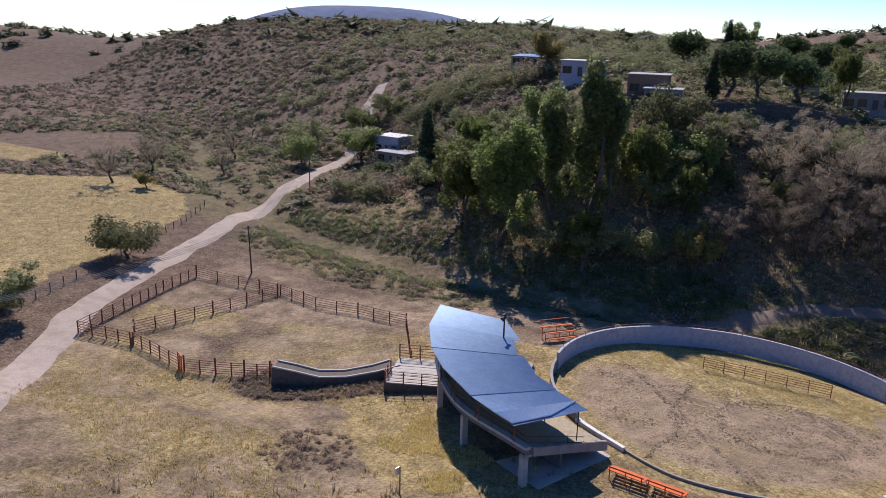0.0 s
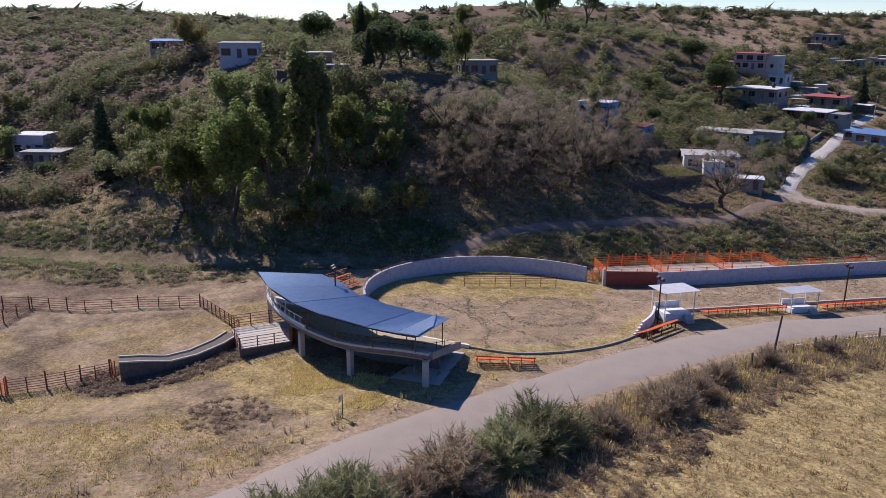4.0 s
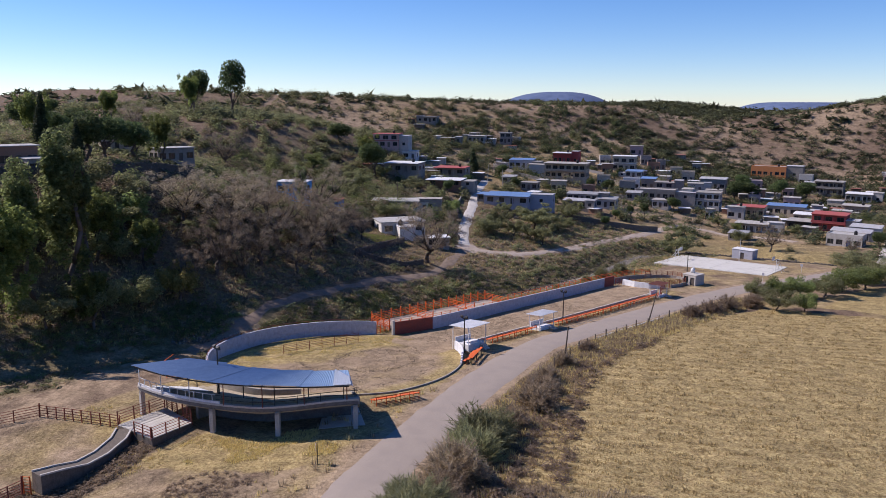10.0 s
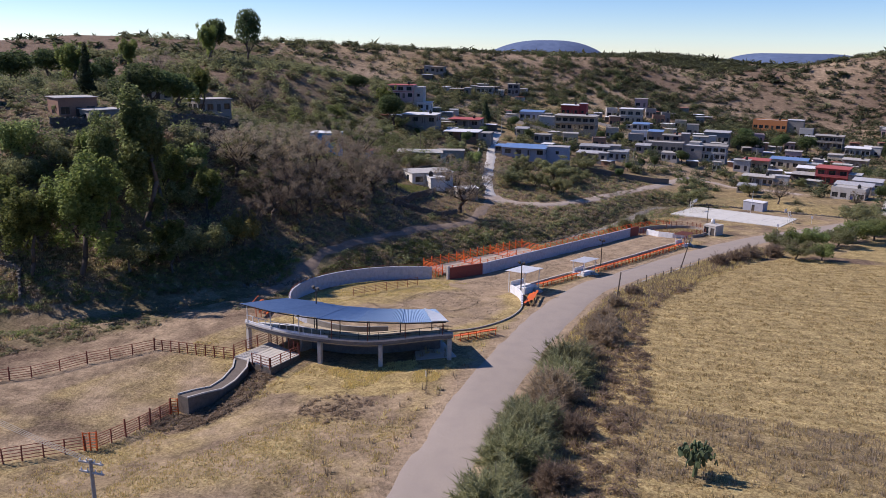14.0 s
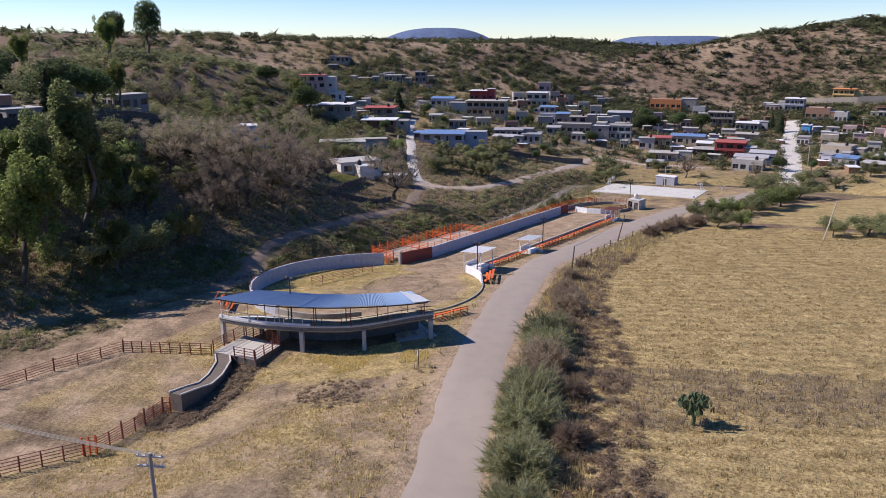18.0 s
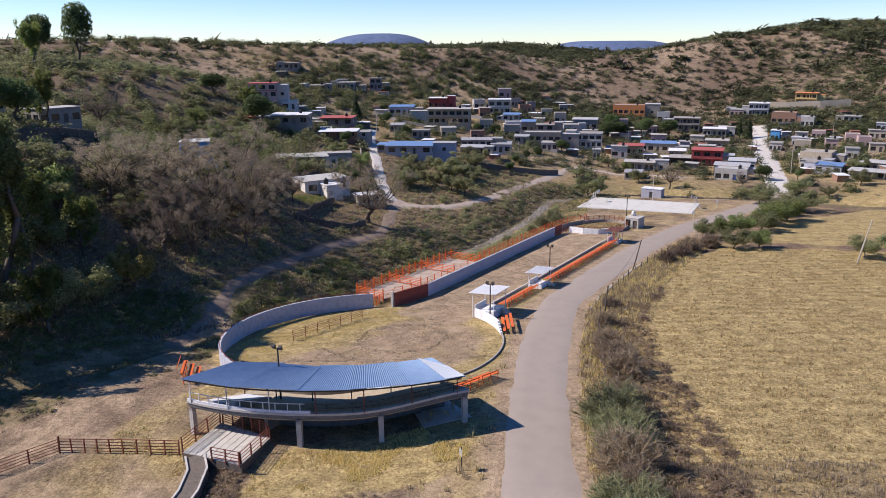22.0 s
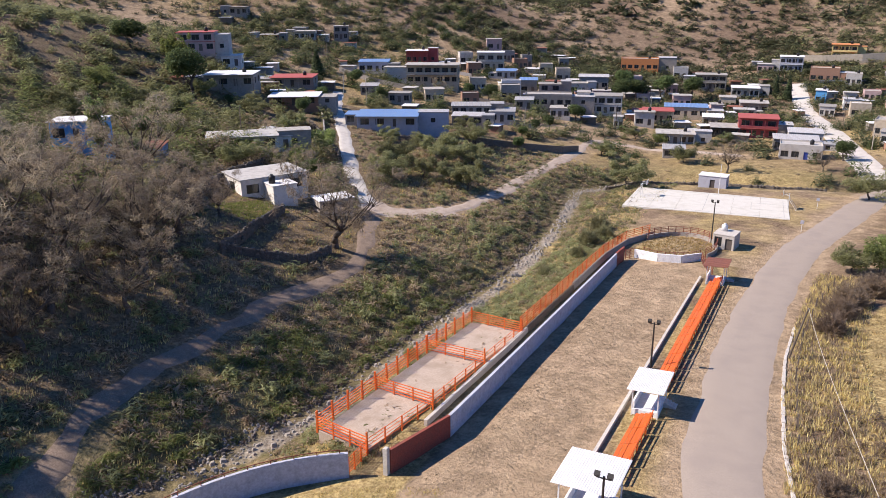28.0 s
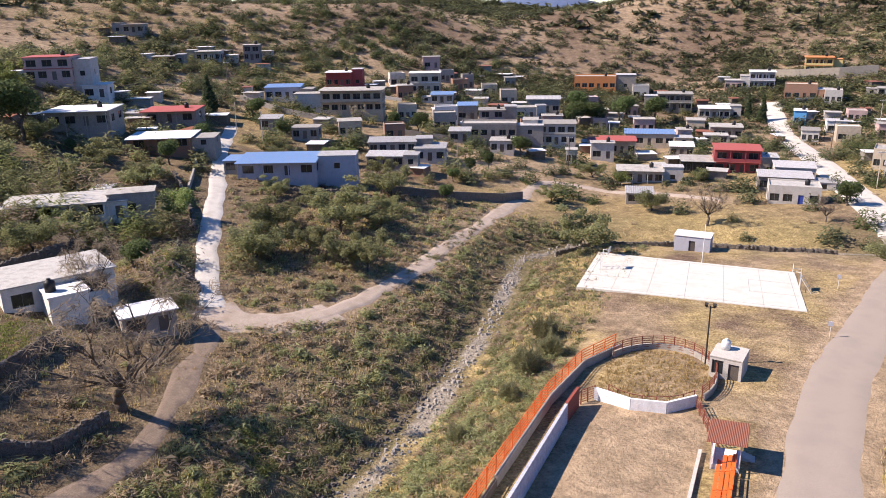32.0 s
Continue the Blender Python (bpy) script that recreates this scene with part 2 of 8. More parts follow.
    stone = tones(grain(1.6, 8.0, 0.8), (0.32, (0.10, 0.082, 0.062)), (0.5, (0.27, 0.228, 0.178)), (0.66, (0.42, 0.37, 0.31)))
    weeds = blend(tones(fine, (0.32, (0.08, 0.07, 0.032)), (0.68, (0.21, 0.185, 0.085))), tones(fine, (0.3, (0.13, 0.096, 0.055)), (0.7, (0.29, 0.22, 0.13))), ragged(mid, fine, 0.5))
    zones = nodes.new("ShaderNodeVertexColor")
    zones.layer_name = "zones"
    split = nodes.new("ShaderNodeSeparateColor")
    links.new(zones.outputs["Color"], split.inputs[0])
    out = blend(base, weeds, ragged(zones.outputs["Alpha"], mid, 0.5))
    out = blend(out, straw, ragged(split.outputs[0], mid, 0.35))
    out = blend(out, dirt, ragged(split.outputs[1], mid, 0.45))
    out = blend(out, stone, ragged(split.outputs[2], mid, 0.8))
    patch = nodes.new("ShaderNodeMapRange")
    patch.inputs[1].default_value, patch.inputs[2].default_value = 0.32, 0.68
    patch.inputs[3].default_value, patch.inputs[4].default_value = 0.6, 1.34
    links.new(grain(0.42, 9.0, 0.74), patch.inputs[0])
    tone = nodes.new("ShaderNodeHueSaturation")
    links.new(patch.outputs[0], tone.inputs["Value"])
    links.new(out, tone.inputs["Color"])
    links.new(tone.outputs[0], bsdf.inputs["Base Color"])
    bsdf.inputs["Roughness"].default_value, bsdf.inputs["Specular IOR Level"].default_value = 0.95, 0.1
    b = nodes.new("ShaderNodeBump")
    b.inputs["Strength"].default_value, b.inputs["Distance"].default_value = 0.8, 0.16
    links.new(fine, b.inputs["Height"])
    lumps = nodes.new("ShaderNodeBump")
    lumps.inputs["Strength"].default_value, lumps.inputs["Distance"].default_value = 0.7, 0.35
    links.new(marks, lumps.inputs["Height"])
    links.new(b.outputs[0], lumps.inputs["Normal"])
    links.new(lumps.outputs[0], bsdf.inputs["Normal"])
    return m


GROUND = ground_mat()
ROAD = surface("road_surface", (0.265, 0.216, 0.175), (0.36, 0.30, 0.248), 0.6, 0.9, 0.25, stain=(0.26, 0.215, 0.185), stain_size=7, stain_amount=0.6)
TRACK = surface("dirt_track", (0.34, 0.265, 0.205), (0.49, 0.40, 0.325), 0.9, 0.95, 0.5, stain=(0.27, 0.205, 0.145), stain_size=5, stain_amount=0.6)
STREET = surface("street_concrete", (0.46, 0.42, 0.37), (0.62, 0.58, 0.52), 0.8, 0.9, 0.2, stain=(0.33, 0.29, 0.24), stain_size=6, stain_amount=0.5)
# Weathered whitewash for walls facing away from the sun, blue shade mixed in.
SHADED_WASH = surface("weathered_shaded_whitewash", (0.36, 0.37, 0.43), (0.52, 0.53, 0.585), 1.2, 0.88, 0.2, stain=(0.25, 0.245, 0.27), stain_size=1.8, stain_amount=0.5)
SEAT = surface("dusty_terrace", (0.33, 0.265, 0.175), (0.50, 0.41, 0.285), 0.7, 0.95, 0.2, stain=(0.26, 0.205, 0.14), stain_size=1.2, stain_amount=0.5)
WHITEWASH = surface("whitewash", (0.62, 0.62, 0.63), (0.80, 0.80, 0.80), 1.2, 0.85, 0.2, stain=(0.40, 0.39, 0.38), stain_size=2.2, stain_amount=0.4)
CONCRETE = surface("concrete", (0.28, 0.25, 0.215), (0.40, 0.365, 0.32), 0.8, 0.85, 0.25, stain=(0.20, 0.19, 0.175), stain_size=2.5, stain_amount=0.5)
PALE = surface("pale_concrete", (0.42, 0.385, 0.34), (0.58, 0.54, 0.485), 0.8, 0.85, 0.2, stain=(0.36, 0.33, 0.29), stain_size=2.5, stain_amount=0.5)
COURT = surface("court_slab", (0.50, 0.475, 0.42), (0.61, 0.585, 0.53), 0.7, 0.85, 0.1, stain=(0.43, 0.40, 0.34), stain_size=5, stain_amount=0.5)
RED_WALL = surface("red_wall_paint", (0.20, 0.045, 0.03), (0.33, 0.085, 0.06), 0.8, 0.8, 0.2, stain=(0.16, 0.07, 0.055), stain_size=1.5, stain_amount=0.5)
RUST = surface("red_oxide_steel", (0.155, 0.046, 0.03), (0.285, 0.088, 0.054), 0.4, 0.65, 0.15, vary=0.2)
ORANGE = surface("orange_paint", (0.62, 0.10, 0.018), (0.80, 0.17, 0.035), 0.6, 0.55, 0.1, stain=(0.5, 0.12, 0.05), stain_size=1.5, stain_amount=0.35, vary=0.08)
STEEL_WHITE = surface("white_painted_steel", (0.6, 0.6, 0.58), (0.78, 0.78, 0.76), 0.4, 0.5, 0.05, stain=(0.36, 0.22, 0.14), stain_size=0.8, stain_amount=0.3)
# Galvanised sheet; the blue sky's reflection is put into its base colour.
SHEET = surface("sky_tinted_sheet_metal", (0.24, 0.345, 0.48), (0.32, 0.43, 0.57), 1.5, 0.6, 0.05, metal=0.86, stain=(0.18, 0.28, 0.42), stain_size=3, stain_amount=0.4, vary=0.06)
SHEET_NEW = surface("bare_sheet_metal", (0.62, 0.66, 0.70), (0.78, 0.80, 0.83), 1.5, 0.38, 0.05, metal=0.7)
ZINC = surface("galvanised_roof", (0.68, 0.67, 0.65), (0.82, 0.81, 0.79), 1.2, 0.6, 0.05, metal=0.05, stain=(0.42, 0.36, 0.30), stain_size=2.5, stain_amount=0.3)
BROWN_SHEET = surface("rusty_brown_sheet", (0.20, 0.075, 0.045), (0.32, 0.125, 0.075), 0.8, 0.6, 0.1)
DARK_STEEL = surface("dark_steel", (0.035, 0.033, 0.03), (0.07, 0.062, 0.055), 0.5, 0.5, 0.1, metal=0.3)
WOOD = surface("weathered_wood", (0.085, 0.065, 0.05), (0.19, 0.15, 0.115), 0.4, 0.9, 0.4, vary=0.25)
POLE_PALE = surface("pale_post_wood", (0.40, 0.35, 0.28), (0.55, 0.49, 0.41), 0.4, 0.85, 0.2)
EARTH_WALL = surface("earth_stained_masonry", (0.11, 0.088, 0.07), (0.20, 0.165, 0.135), 0.8, 0.95, 0.5, stain=(0.08, 0.062, 0.048), stain_size=1.5, stain_amount=0.6)
BARK = surface("bark", (0.06, 0.047, 0.037), (0.155, 0.125, 0.10), 0.5, 0.95, 0.6, vary=0.25)
STONE = surface("field_stone", (0.075, 0.063, 0.052), (0.20, 0.172, 0.145), 0.9, 0.95, 0.7, stain=(0.07, 0.06, 0.05), stain_size=1.5, stain_amount=0.5, vary=0.3)
BRICK = surface("brickwork", (0.21, 0.115, 0.075), (0.34, 0.20, 0.14), 0.5, 0.9, 0.4, vary=0.1)
GLASS_DARK = surface("window_glass", (0.02, 0.024, 0.028), (0.035, 0.04, 0.045), 1.0, 0.12, 0.0, spec=0.6)
CABLE = surface("cable", (0.38, 0.345, 0.29), (0.48, 0.44, 0.38), 1.0, 0.6, 0.0)
BLACK_PLASTIC = surface("black_plastic", (0.015, 0.015, 0.016), (0.03, 0.03, 0.032), 0.5, 0.5, 0.0)


def paint(name, r, g, b, worn=0.35):
    """Wall paint of a given colour, weathered."""
    return surface(name, (r * 0.86, g * 0.86, b * 0.86), (r, g, b), 1.0, 0.85, 0.15, stain=(r * 0.55 + 0.03, g * 0.52 + 0.025, b * 0.5 + 0.02), stain_size=2.5, stain_amount=worn)


LEAF_OLIVE = leaf_mat("olive_foliage", (0.18, 0.185, 0.085), (0.35, 0.35, 0.175), 0.58)
EARTH_TRACK = surface("dull_earth_track", (0.17, 0.122, 0.088), (0.29, 0.218, 0.162), 0.9, 0.95, 0.5, stain=(0.12, 0.09, 0.07), stain_size=3, stain_amount=0.6)
LEAF_GREEN = leaf_mat("fresh_green_foliage", (0.125, 0.155, 0.045), (0.31, 0.35, 0.11), 0.6)
LEAF_DARK = leaf_mat("dark_foliage", (0.032, 0.045, 0.022), (0.085, 0.105, 0.046), 0.25)
LEAF_YELLOW = leaf_mat("yellowing_foliage", (0.19, 0.155, 0.045), (0.40, 0.32, 0.11))
LEAF_TWIG = leaf_mat("leafless_twigs", (0.215, 0.17, 0.122), (0.43, 0.345, 0.245), 0.5)
LEAF_HILL = leaf_mat("dark_hill_foliage", (0.055, 0.062, 0.03), (0.135, 0.14, 0.072), 0.35)
LEAF_BROWN = leaf_mat("dry_brown_foliage", (0.21, 0.15, 0.10), (0.36, 0.27, 0.18))
LEAF_WEED = leaf_mat("weed_foliage", (0.185, 0.195, 0.088), (0.36, 0.365, 0.185), 0.5)
STRAW_TUFT = leaf_mat("straw_tufts", (0.45, 0.345, 0.145), (0.74, 0.59, 0.285))
CACTUS = surface("cactus_skin", (0.06, 0.085, 0.04), (0.11, 0.14, 0.065), 0.4, 0.6, 0.2)


# ---- Mesh building.
class Shape:
    """Collects boxes, beams, tubes and sheets into one mesh."""

    def __init__(self):
        self.v, self.f = [], []

    def poly(self, points, faces):
        n = len(self.v)
        self.v.extend(tuple(p) for p in points)
        self.f.extend(tuple(i + n for i in f) for f in faces)
        return self

    def quad(self, a, b, c, d):
        return self.poly((a, b, c, d), ((0, 1, 2, 3),))

    def hexa(self, low, high):
        """A solid between two rings of the same count."""
        k = len(low)
        faces = [tuple(reversed(range(k))), tuple(range(k, 2 * k))] + [(i, (i + 1) % k, k + (i + 1) % k, k + i) for i in range(k)]
        return self.poly([*low, *high], faces)

    def box(self, x, y, z, sx, sy, sz, turn=0.0):
        """A box on its base centre (x, y, z), with its long edges slightly broken."""
        c, s = math.cos(radians(turn)), math.sin(radians(turn))
        e = min(sx, sy, sz) * 0.12
        e = min(e, 0.03)

        def ring(dx, dy, zz):
            return [(x + c * px - s * py, y + s * px + c * py, zz) for px, py in ((-dx, -dy), (dx, -dy), (dx, dy), (-dx, dy))]

        rings = [ring(sx / 2 - e, sy / 2 - e, z), ring(sx / 2, sy / 2, z + e), ring(sx / 2, sy / 2, z + sz - e), ring(sx / 2 - e, sy / 2 - e, z + sz)]
        faces = [(3, 2, 1, 0), (12, 13, 14, 15)]
        for k in range(3):
            faces += [(4 * k + i, 4 * k + (i + 1) % 4, 4 * k + 4 + (i + 1) % 4, 4 * k + 4 + i) for i in range(4)]
        return self.poly([p for r in rings for p in r], faces)

    def beam(self, a, b, w, h):
        """A bar of section w x h from a to b."""
        a, b = Vector(a), Vector(b)
        d = (b - a).normalized()
        side = d.cross(Vector((0, 0, 1)))
        side = side.normalized() if side.length > 1e-4 else Vector((1, 0, 0))
        up = side.cross(d)
        offs = [side * i * w / 2 + up * j * h / 2 for i, j in ((-1, -1), (1, -1), (1, 1), (-1, 1))]
        return self.hexa([a + o for o in offs], [b + o for o in offs])

    def tube(self, a, b, r1, r2=None, n=8):
        r2 = r1 if r2 is None else r2
        a, b = Vector(a), Vector(b)
        d = (b - a).normalized()
        side = d.orthogonal().normalized()
        up = d.cross(side)
        ring = [side * math.cos(k * math.tau / n) + up * math.sin(k * math.tau / n) for k in range(n)]
        return self.hexa([a + o * r1 for o in ring], [b + o * r2 for o in ring])

    def arc(self, r1, r2, a1, a2, z1, z2, n):
        """A curved wall or slab round the ring's centre. Degrees; z1 and z2 may be pairs (inner, outer)."""
        zl, zh = (z1 if isinstance(z1, tuple) else (z1, z1)), (z2 if isinstance(z2, tuple) else (z2, z2))
        base = len(self.v)
        for k in range(n + 1):
            a = radians(a1 + (a2 - a1) * k / n)
            for r, z in ((r1, zl[0]), (r2, zl[1]), (r2, zh[1]), (r1, zh[0])):
                self.v.append((r * math.cos(a), r * math.sin(a), z))
        for k in range(n):
            p, q = base + 4 * k, base + 4 * k + 4
            self.f += [(p + i, q + i, q + (i + 1) % 4, p + (i + 1) % 4) for i in range(4)]
        self.f += [(base, base + 1, base + 2, base + 3), tuple(base + 4 * n + i for i in (3, 2, 1, 0))]
        return self


ORIGIN = {}


def thing(name, x, y, z, label, category, group="", kind=""):
    ob = tagged(new(name), label, category, group, kind)
    ob.empty_display_size = 0.3
    ob.location = (x, y, z)
    ORIGIN[ob.name] = Vector((x, y, z))
    return ob


def mesh_of(name, shape, material, origin=Vector((0, 0, 0)), smooth=False):
    data = bpy.data.meshes.new(name)
    data.from_pydata([(x - origin[0], y - origin[1], z - origin[2]) for x, y, z in shape.v], [], shape.f)
    if smooth:
        data.polygons.foreach_set("use_smooth", [True] * len(data.polygons))
    data.materials.append(material)
    data.validate()
    bm = bmesh.new()
    bm.from_mesh(data)
    bmesh.ops.recalc_face_normals(bm, faces=bm.faces)
    bm.to_mesh(data)
    bm.free()
    return data


def part(name, shape, material, parent, label="", smooth=False):
    """Links a shape, given in world places, as one mesh under a thing or a part."""
    origin = ORIGIN[parent.name]
    ob = new(name, mesh_of(name, shape, material, origin, smooth))
    ob.parent = parent
    ORIGIN[ob.name] = origin
    return tagged(ob, label)


def piece(name, data, parent, m):
    """One more object on a shared mesh, under a thing, at a pose relative to it."""
    ob = new(name, data)
    ob.parent = parent
    ob.matrix_basis = m
    return ob


def single(name, shape, material, label, category, kind="", group="", smooth=False):
    """A thing or a piece of the setting that is one mesh, in world places."""
    ob = new(name, mesh_of(name, shape, material, Vector((0, 0, 0)), smooth))
    ORIGIN[ob.name] = Vector((0, 0, 0))
    return tagged(ob, label, category, group, kind)



# ---- Ground and roads.
LANE_W, LANE_E, LANE_END = -5.6, 7.2, 89.0
MAIN_ROAD = ((72, -110), (58, -76), (47, -50), (40.5, -36), (31, -15), (23, 7), (17.2, 27), (16.2, 46), (16.4, 70), (19, 100), (26, 130), (33, 160), (33, 176))
VILLAGE_STREET = ((33, 176), (27, 210), (20, 250), (11, 296), (6, 335))
DIRT_ROAD = ((40, -58), (30, -63.5), (20.7, -68.6), (10, -73), (0.9, -76.6), (-13, -79.4), (-29, -81.6), (-60, -86.2), (-95.6, -89.2), (-114, -88.9), (-128.4, -89.1), (-141, -93.5), (-152.3, -97.8), (-160, -97.9), (-170, -99))
BANK_TRACK = ((-42.2, 68.6), (-44, 73), (-47, 79), (-53.6, 89.5), (-62.4, 98.6), (-72.1, 111.1), (-93.5, 139.8), (-110, 162), (-123, 181.7))
FORD_TRACK = ((-53.6, 89.5), (-47, 90.5), (-42.5, 97), (-40.8, 108), (-40.5, 122), (-41.6, 139.3), (-41.8, 160), (-41.6, 176), (-40, 197), (-20, 200), (0, 196))
SITE_TRACK = ((-6, -70), (-13, -50), (-16.5, -36), (-22, -18), (-29, 0), (-38, 16), (-40, 34))

LOWER_TRACK = ((-29, -8), (-33, 3), (-33.8, 7), (-37.7, 17), (-38.9, 32), (-39.5, 43), (-39, 59), (-42.2, 68.6), (-47, 79), (-53.6, 89.5))


def in_poly(poly, x, y):
    inside = False
    for (ax, ay), (bx, by) in zip(poly, poly[1:] + poly[:1]):
        if (ay > y) != (by > y) and x < (bx - ax) * (y - ay) / (by - ay) + ax:
            inside = not inside
    return inside


EAST_FIELD = ((27, 25), (25, 60), (32, 84), (48, 88), (120, 96), (170, 90), (170, -20), (150, -110), (82, -110), (56, -46), (46, -20), (36, 4))
FAR_FIELD = ((36, 92), (120, 102), (160, 140), (60, 150), (40, 120))
WEST_FIELD = ((6, -87), (-30, -90), (-48, -94), (-62, -104), (-72, -122), (-60, -150), (-20, -165), (40, -150), (40, -110))
WEST_FIELD_2 = ((-75, -163), (-101, -144), (-133, -165), (-100, -185), (-60, -195))

RAMP_LINE = ((4.7, -34.7), (6.7, -36.3), (8.4, -38.9), (9.5, -41.3), (10.3, -45.9))
WEED_BAND = ((45, -17), (61, -8.5), (130, 27), (130, 10), (75, -17), (66, -23), (55, -31))


def zones_at(x, y):
    """Weights of straw, bare dirt, gravel and weeds."""
    straw = dirt = stone = weeds = 0.0
    near = -90 < x < 180 and -200 < y < 260
    if near:
        for field in (EAST_FIELD, FAR_FIELD, WEST_FIELD, WEST_FIELD_2):
            if in_poly(list(field), x, y):
                straw = 1.0 if y > -22 or field is not EAST_FIELD else 0.75 + 0.5 * rough(x, y, 12, 2.6)
        if in_poly(list(WEED_BAND), x, y):
            straw, weeds = 0.5 + 0.3 * rough(x, y, 7, 2.2), 0.5
        r = math.hypot(x, y)
        if r < 19:
            dirt = 0.7 * ease(-8, -1, x * 0.95 - y * 0.25 + 3 * rough(x, y, 6)) * (1 - 0.8 * ease(14.5, 17.5, r)) + 0.2 * rough(x, y, 3.5, 6.6)
            straw = max(straw, 0.95)
        if LANE_W < x < LANE_E and 14 < y < LANE_END:
            dirt = 1.0
        if x > -22 and -72 < y < 160 and not straw:
            d, _ = near_line(MAIN_ROAD, x, y)
            east = x > np.interp(y, [p[1] for p in MAIN_ROAD], [p[0] for p in MAIN_ROAD])
            straw = max(straw, (0.32 if east else 0.52) + 0.5 * rough(x, y, 6, 4.0))
            if y < -24 and not east:
                dirt = max(dirt, 0.42 + 0.5 * rough(x, y, 5, 9.4))
                weeds = max(weeds, 0.4)
            dirt = max(dirt, 0.75 * (1 - ease(3.5, 8, d)))
            if y < -24 and not east:
                dirt = max(dirt, 0.62 * (1 - ease(0.5, 2.2, abs(d - 9.5 + 2 * rough(x, y, 14, 3.0)))))
        if x < -8 and -75 < y < 8:
            d, _ = near_line(SITE_TRACK, x, y)
            dirt = max(dirt, (0.62 + 0.5 * rough(x, y, 4, 7.1)) * (1 - ease(1.5, 8, d)))
            straw *= ease(1, 9, d)
        if 30 < r < 39 and y < -16 and 11 < x < 27:
            straw, dirt = 1.0, 0.1
        if x < -9 and -76 < y < -14:
            straw, dirt = straw * 0.35, max(dirt, 0.34 + 0.5 * rough(x, y, 8, 8.8))
        d, side = near_line(RAMP_LINE, x, y)
        if d < 5.5 and x > 6 and side > 0:
            straw, weeds, dirt = straw * ease(3.2, 5.5, d), max(weeds, 0.35), dirt * 0.3
        d, _ = near_line(FORD_TRACK, x, y)
        dirt = max(dirt, 0.6 * (1 - ease(2, 9, d)))
        if 90 < y < 165 and -16 < x < 40:
            dirt = max(dirt, 0.45 + 0.3 * rough(x, y, 11, 1.5))
    d, side = near_line(STREAM, x, y)
    stone = (1.0 - ease(0.2, 1.7, d + 1.4 * rough(x, y, 7, 5.0))) * ease(-5, 25, y) * 0.9
    if d < 26:
        weeds = max(weeds, 0.0) if d > 25 else (1 - ease(9, 22, d)) * (0.75 + 0.4 * rough(x, y, 8, 9.0))
    if y > 100 or x < -60:
        g = rough(x, y, 120, 12.0) + 0.5 * rough(x, y, 45, 6.0)
        straw = max(straw, ease(0.2, 0.6, g) * 0.42)
        u = -0.68 * x + 0.73 * y
        straw = max(straw, 0.75 * ease(440, 500, u) * ease(-0.1, 0.15, rough(x * 0.4, y, 60, 2.0)))
    if 165 < y < 340:
        straw = max(straw, 0.46 + 0.22 * ease(215, 250, y) + 0.4 * rough(x, y, 26, 5.5))
        weeds = max(weeds, 0.4 * (1 - ease(215, 250, y)))
    if y > 300:
        straw = max(straw * 0.6, 0.3 + 0.5 * rough(x, y, 45, 6.1))
    if y > 165:
        dirt = max(dirt, (0.48 + 0.5 * rough(x, y, 38, 9.9)) * ease(165, 200, y))
    if y > 250 or (x < -150 and y > 60):
        straw, weeds = straw * 0.62, max(weeds, 0.2 + 0.3 * rough(x, y, 30, 3.7))
    if -170 < x < -27 and -60 < y < 165:
        weeds, straw = max(weeds, 0.45), straw * 0.3
    if x < -60 and y < 30 and not (near and straw > 0.9):
        straw, weeds = straw * 0.25, max(weeds, 0.3)
    return straw, dirt, stone, weeds


def spread(lo, hi, inner_lo, inner_hi, step, grow=1.16):
    """Grid lines: even in the middle, wider and wider outside."""
    mid = list(np.arange(inner_lo, inner_hi + 0.01, step))
    out, s, v = [], step, inner_hi
    while v < hi:
        s *= grow
        v += s
        out.append(v)
    back, s, v = [], step, inner_lo
    while v > lo:
        s *= grow
        v -= s
        back.append(v)
    return back[::-1] + mid + out


def build_ground():
    xs, ys = spread(-3000, 3000, -75, 80, 1.3, 1.1), spread(-3000, 3500, -110, 175, 1.3, 1.1)
    verts = [(x, y, height(x, y)) for y in ys for x in xs]
    nx = len(xs)
    faces = [(j * nx + i, j * nx + i + 1, (j + 1) * nx + i + 1, (j + 1) * nx + i) for j in range(len(ys) - 1) for i in range(nx - 1)]
    data = bpy.data.meshes.new("ground")
    data.from_pydata(verts, [], faces)
    data.polygons.foreach_set("use_smooth", [True] * len(faces))
    layer = data.color_attributes.new("zones", "FLOAT_COLOR", "POINT")
    layer.data.foreach_set("color", [c for v in verts for c in zones_at(v[0], v[1])])
    data.materials.append(GROUND)
    tagged(new("ground", data), "dry scrubland with straw fields and a stony stream bed", "ground", kind="structure")


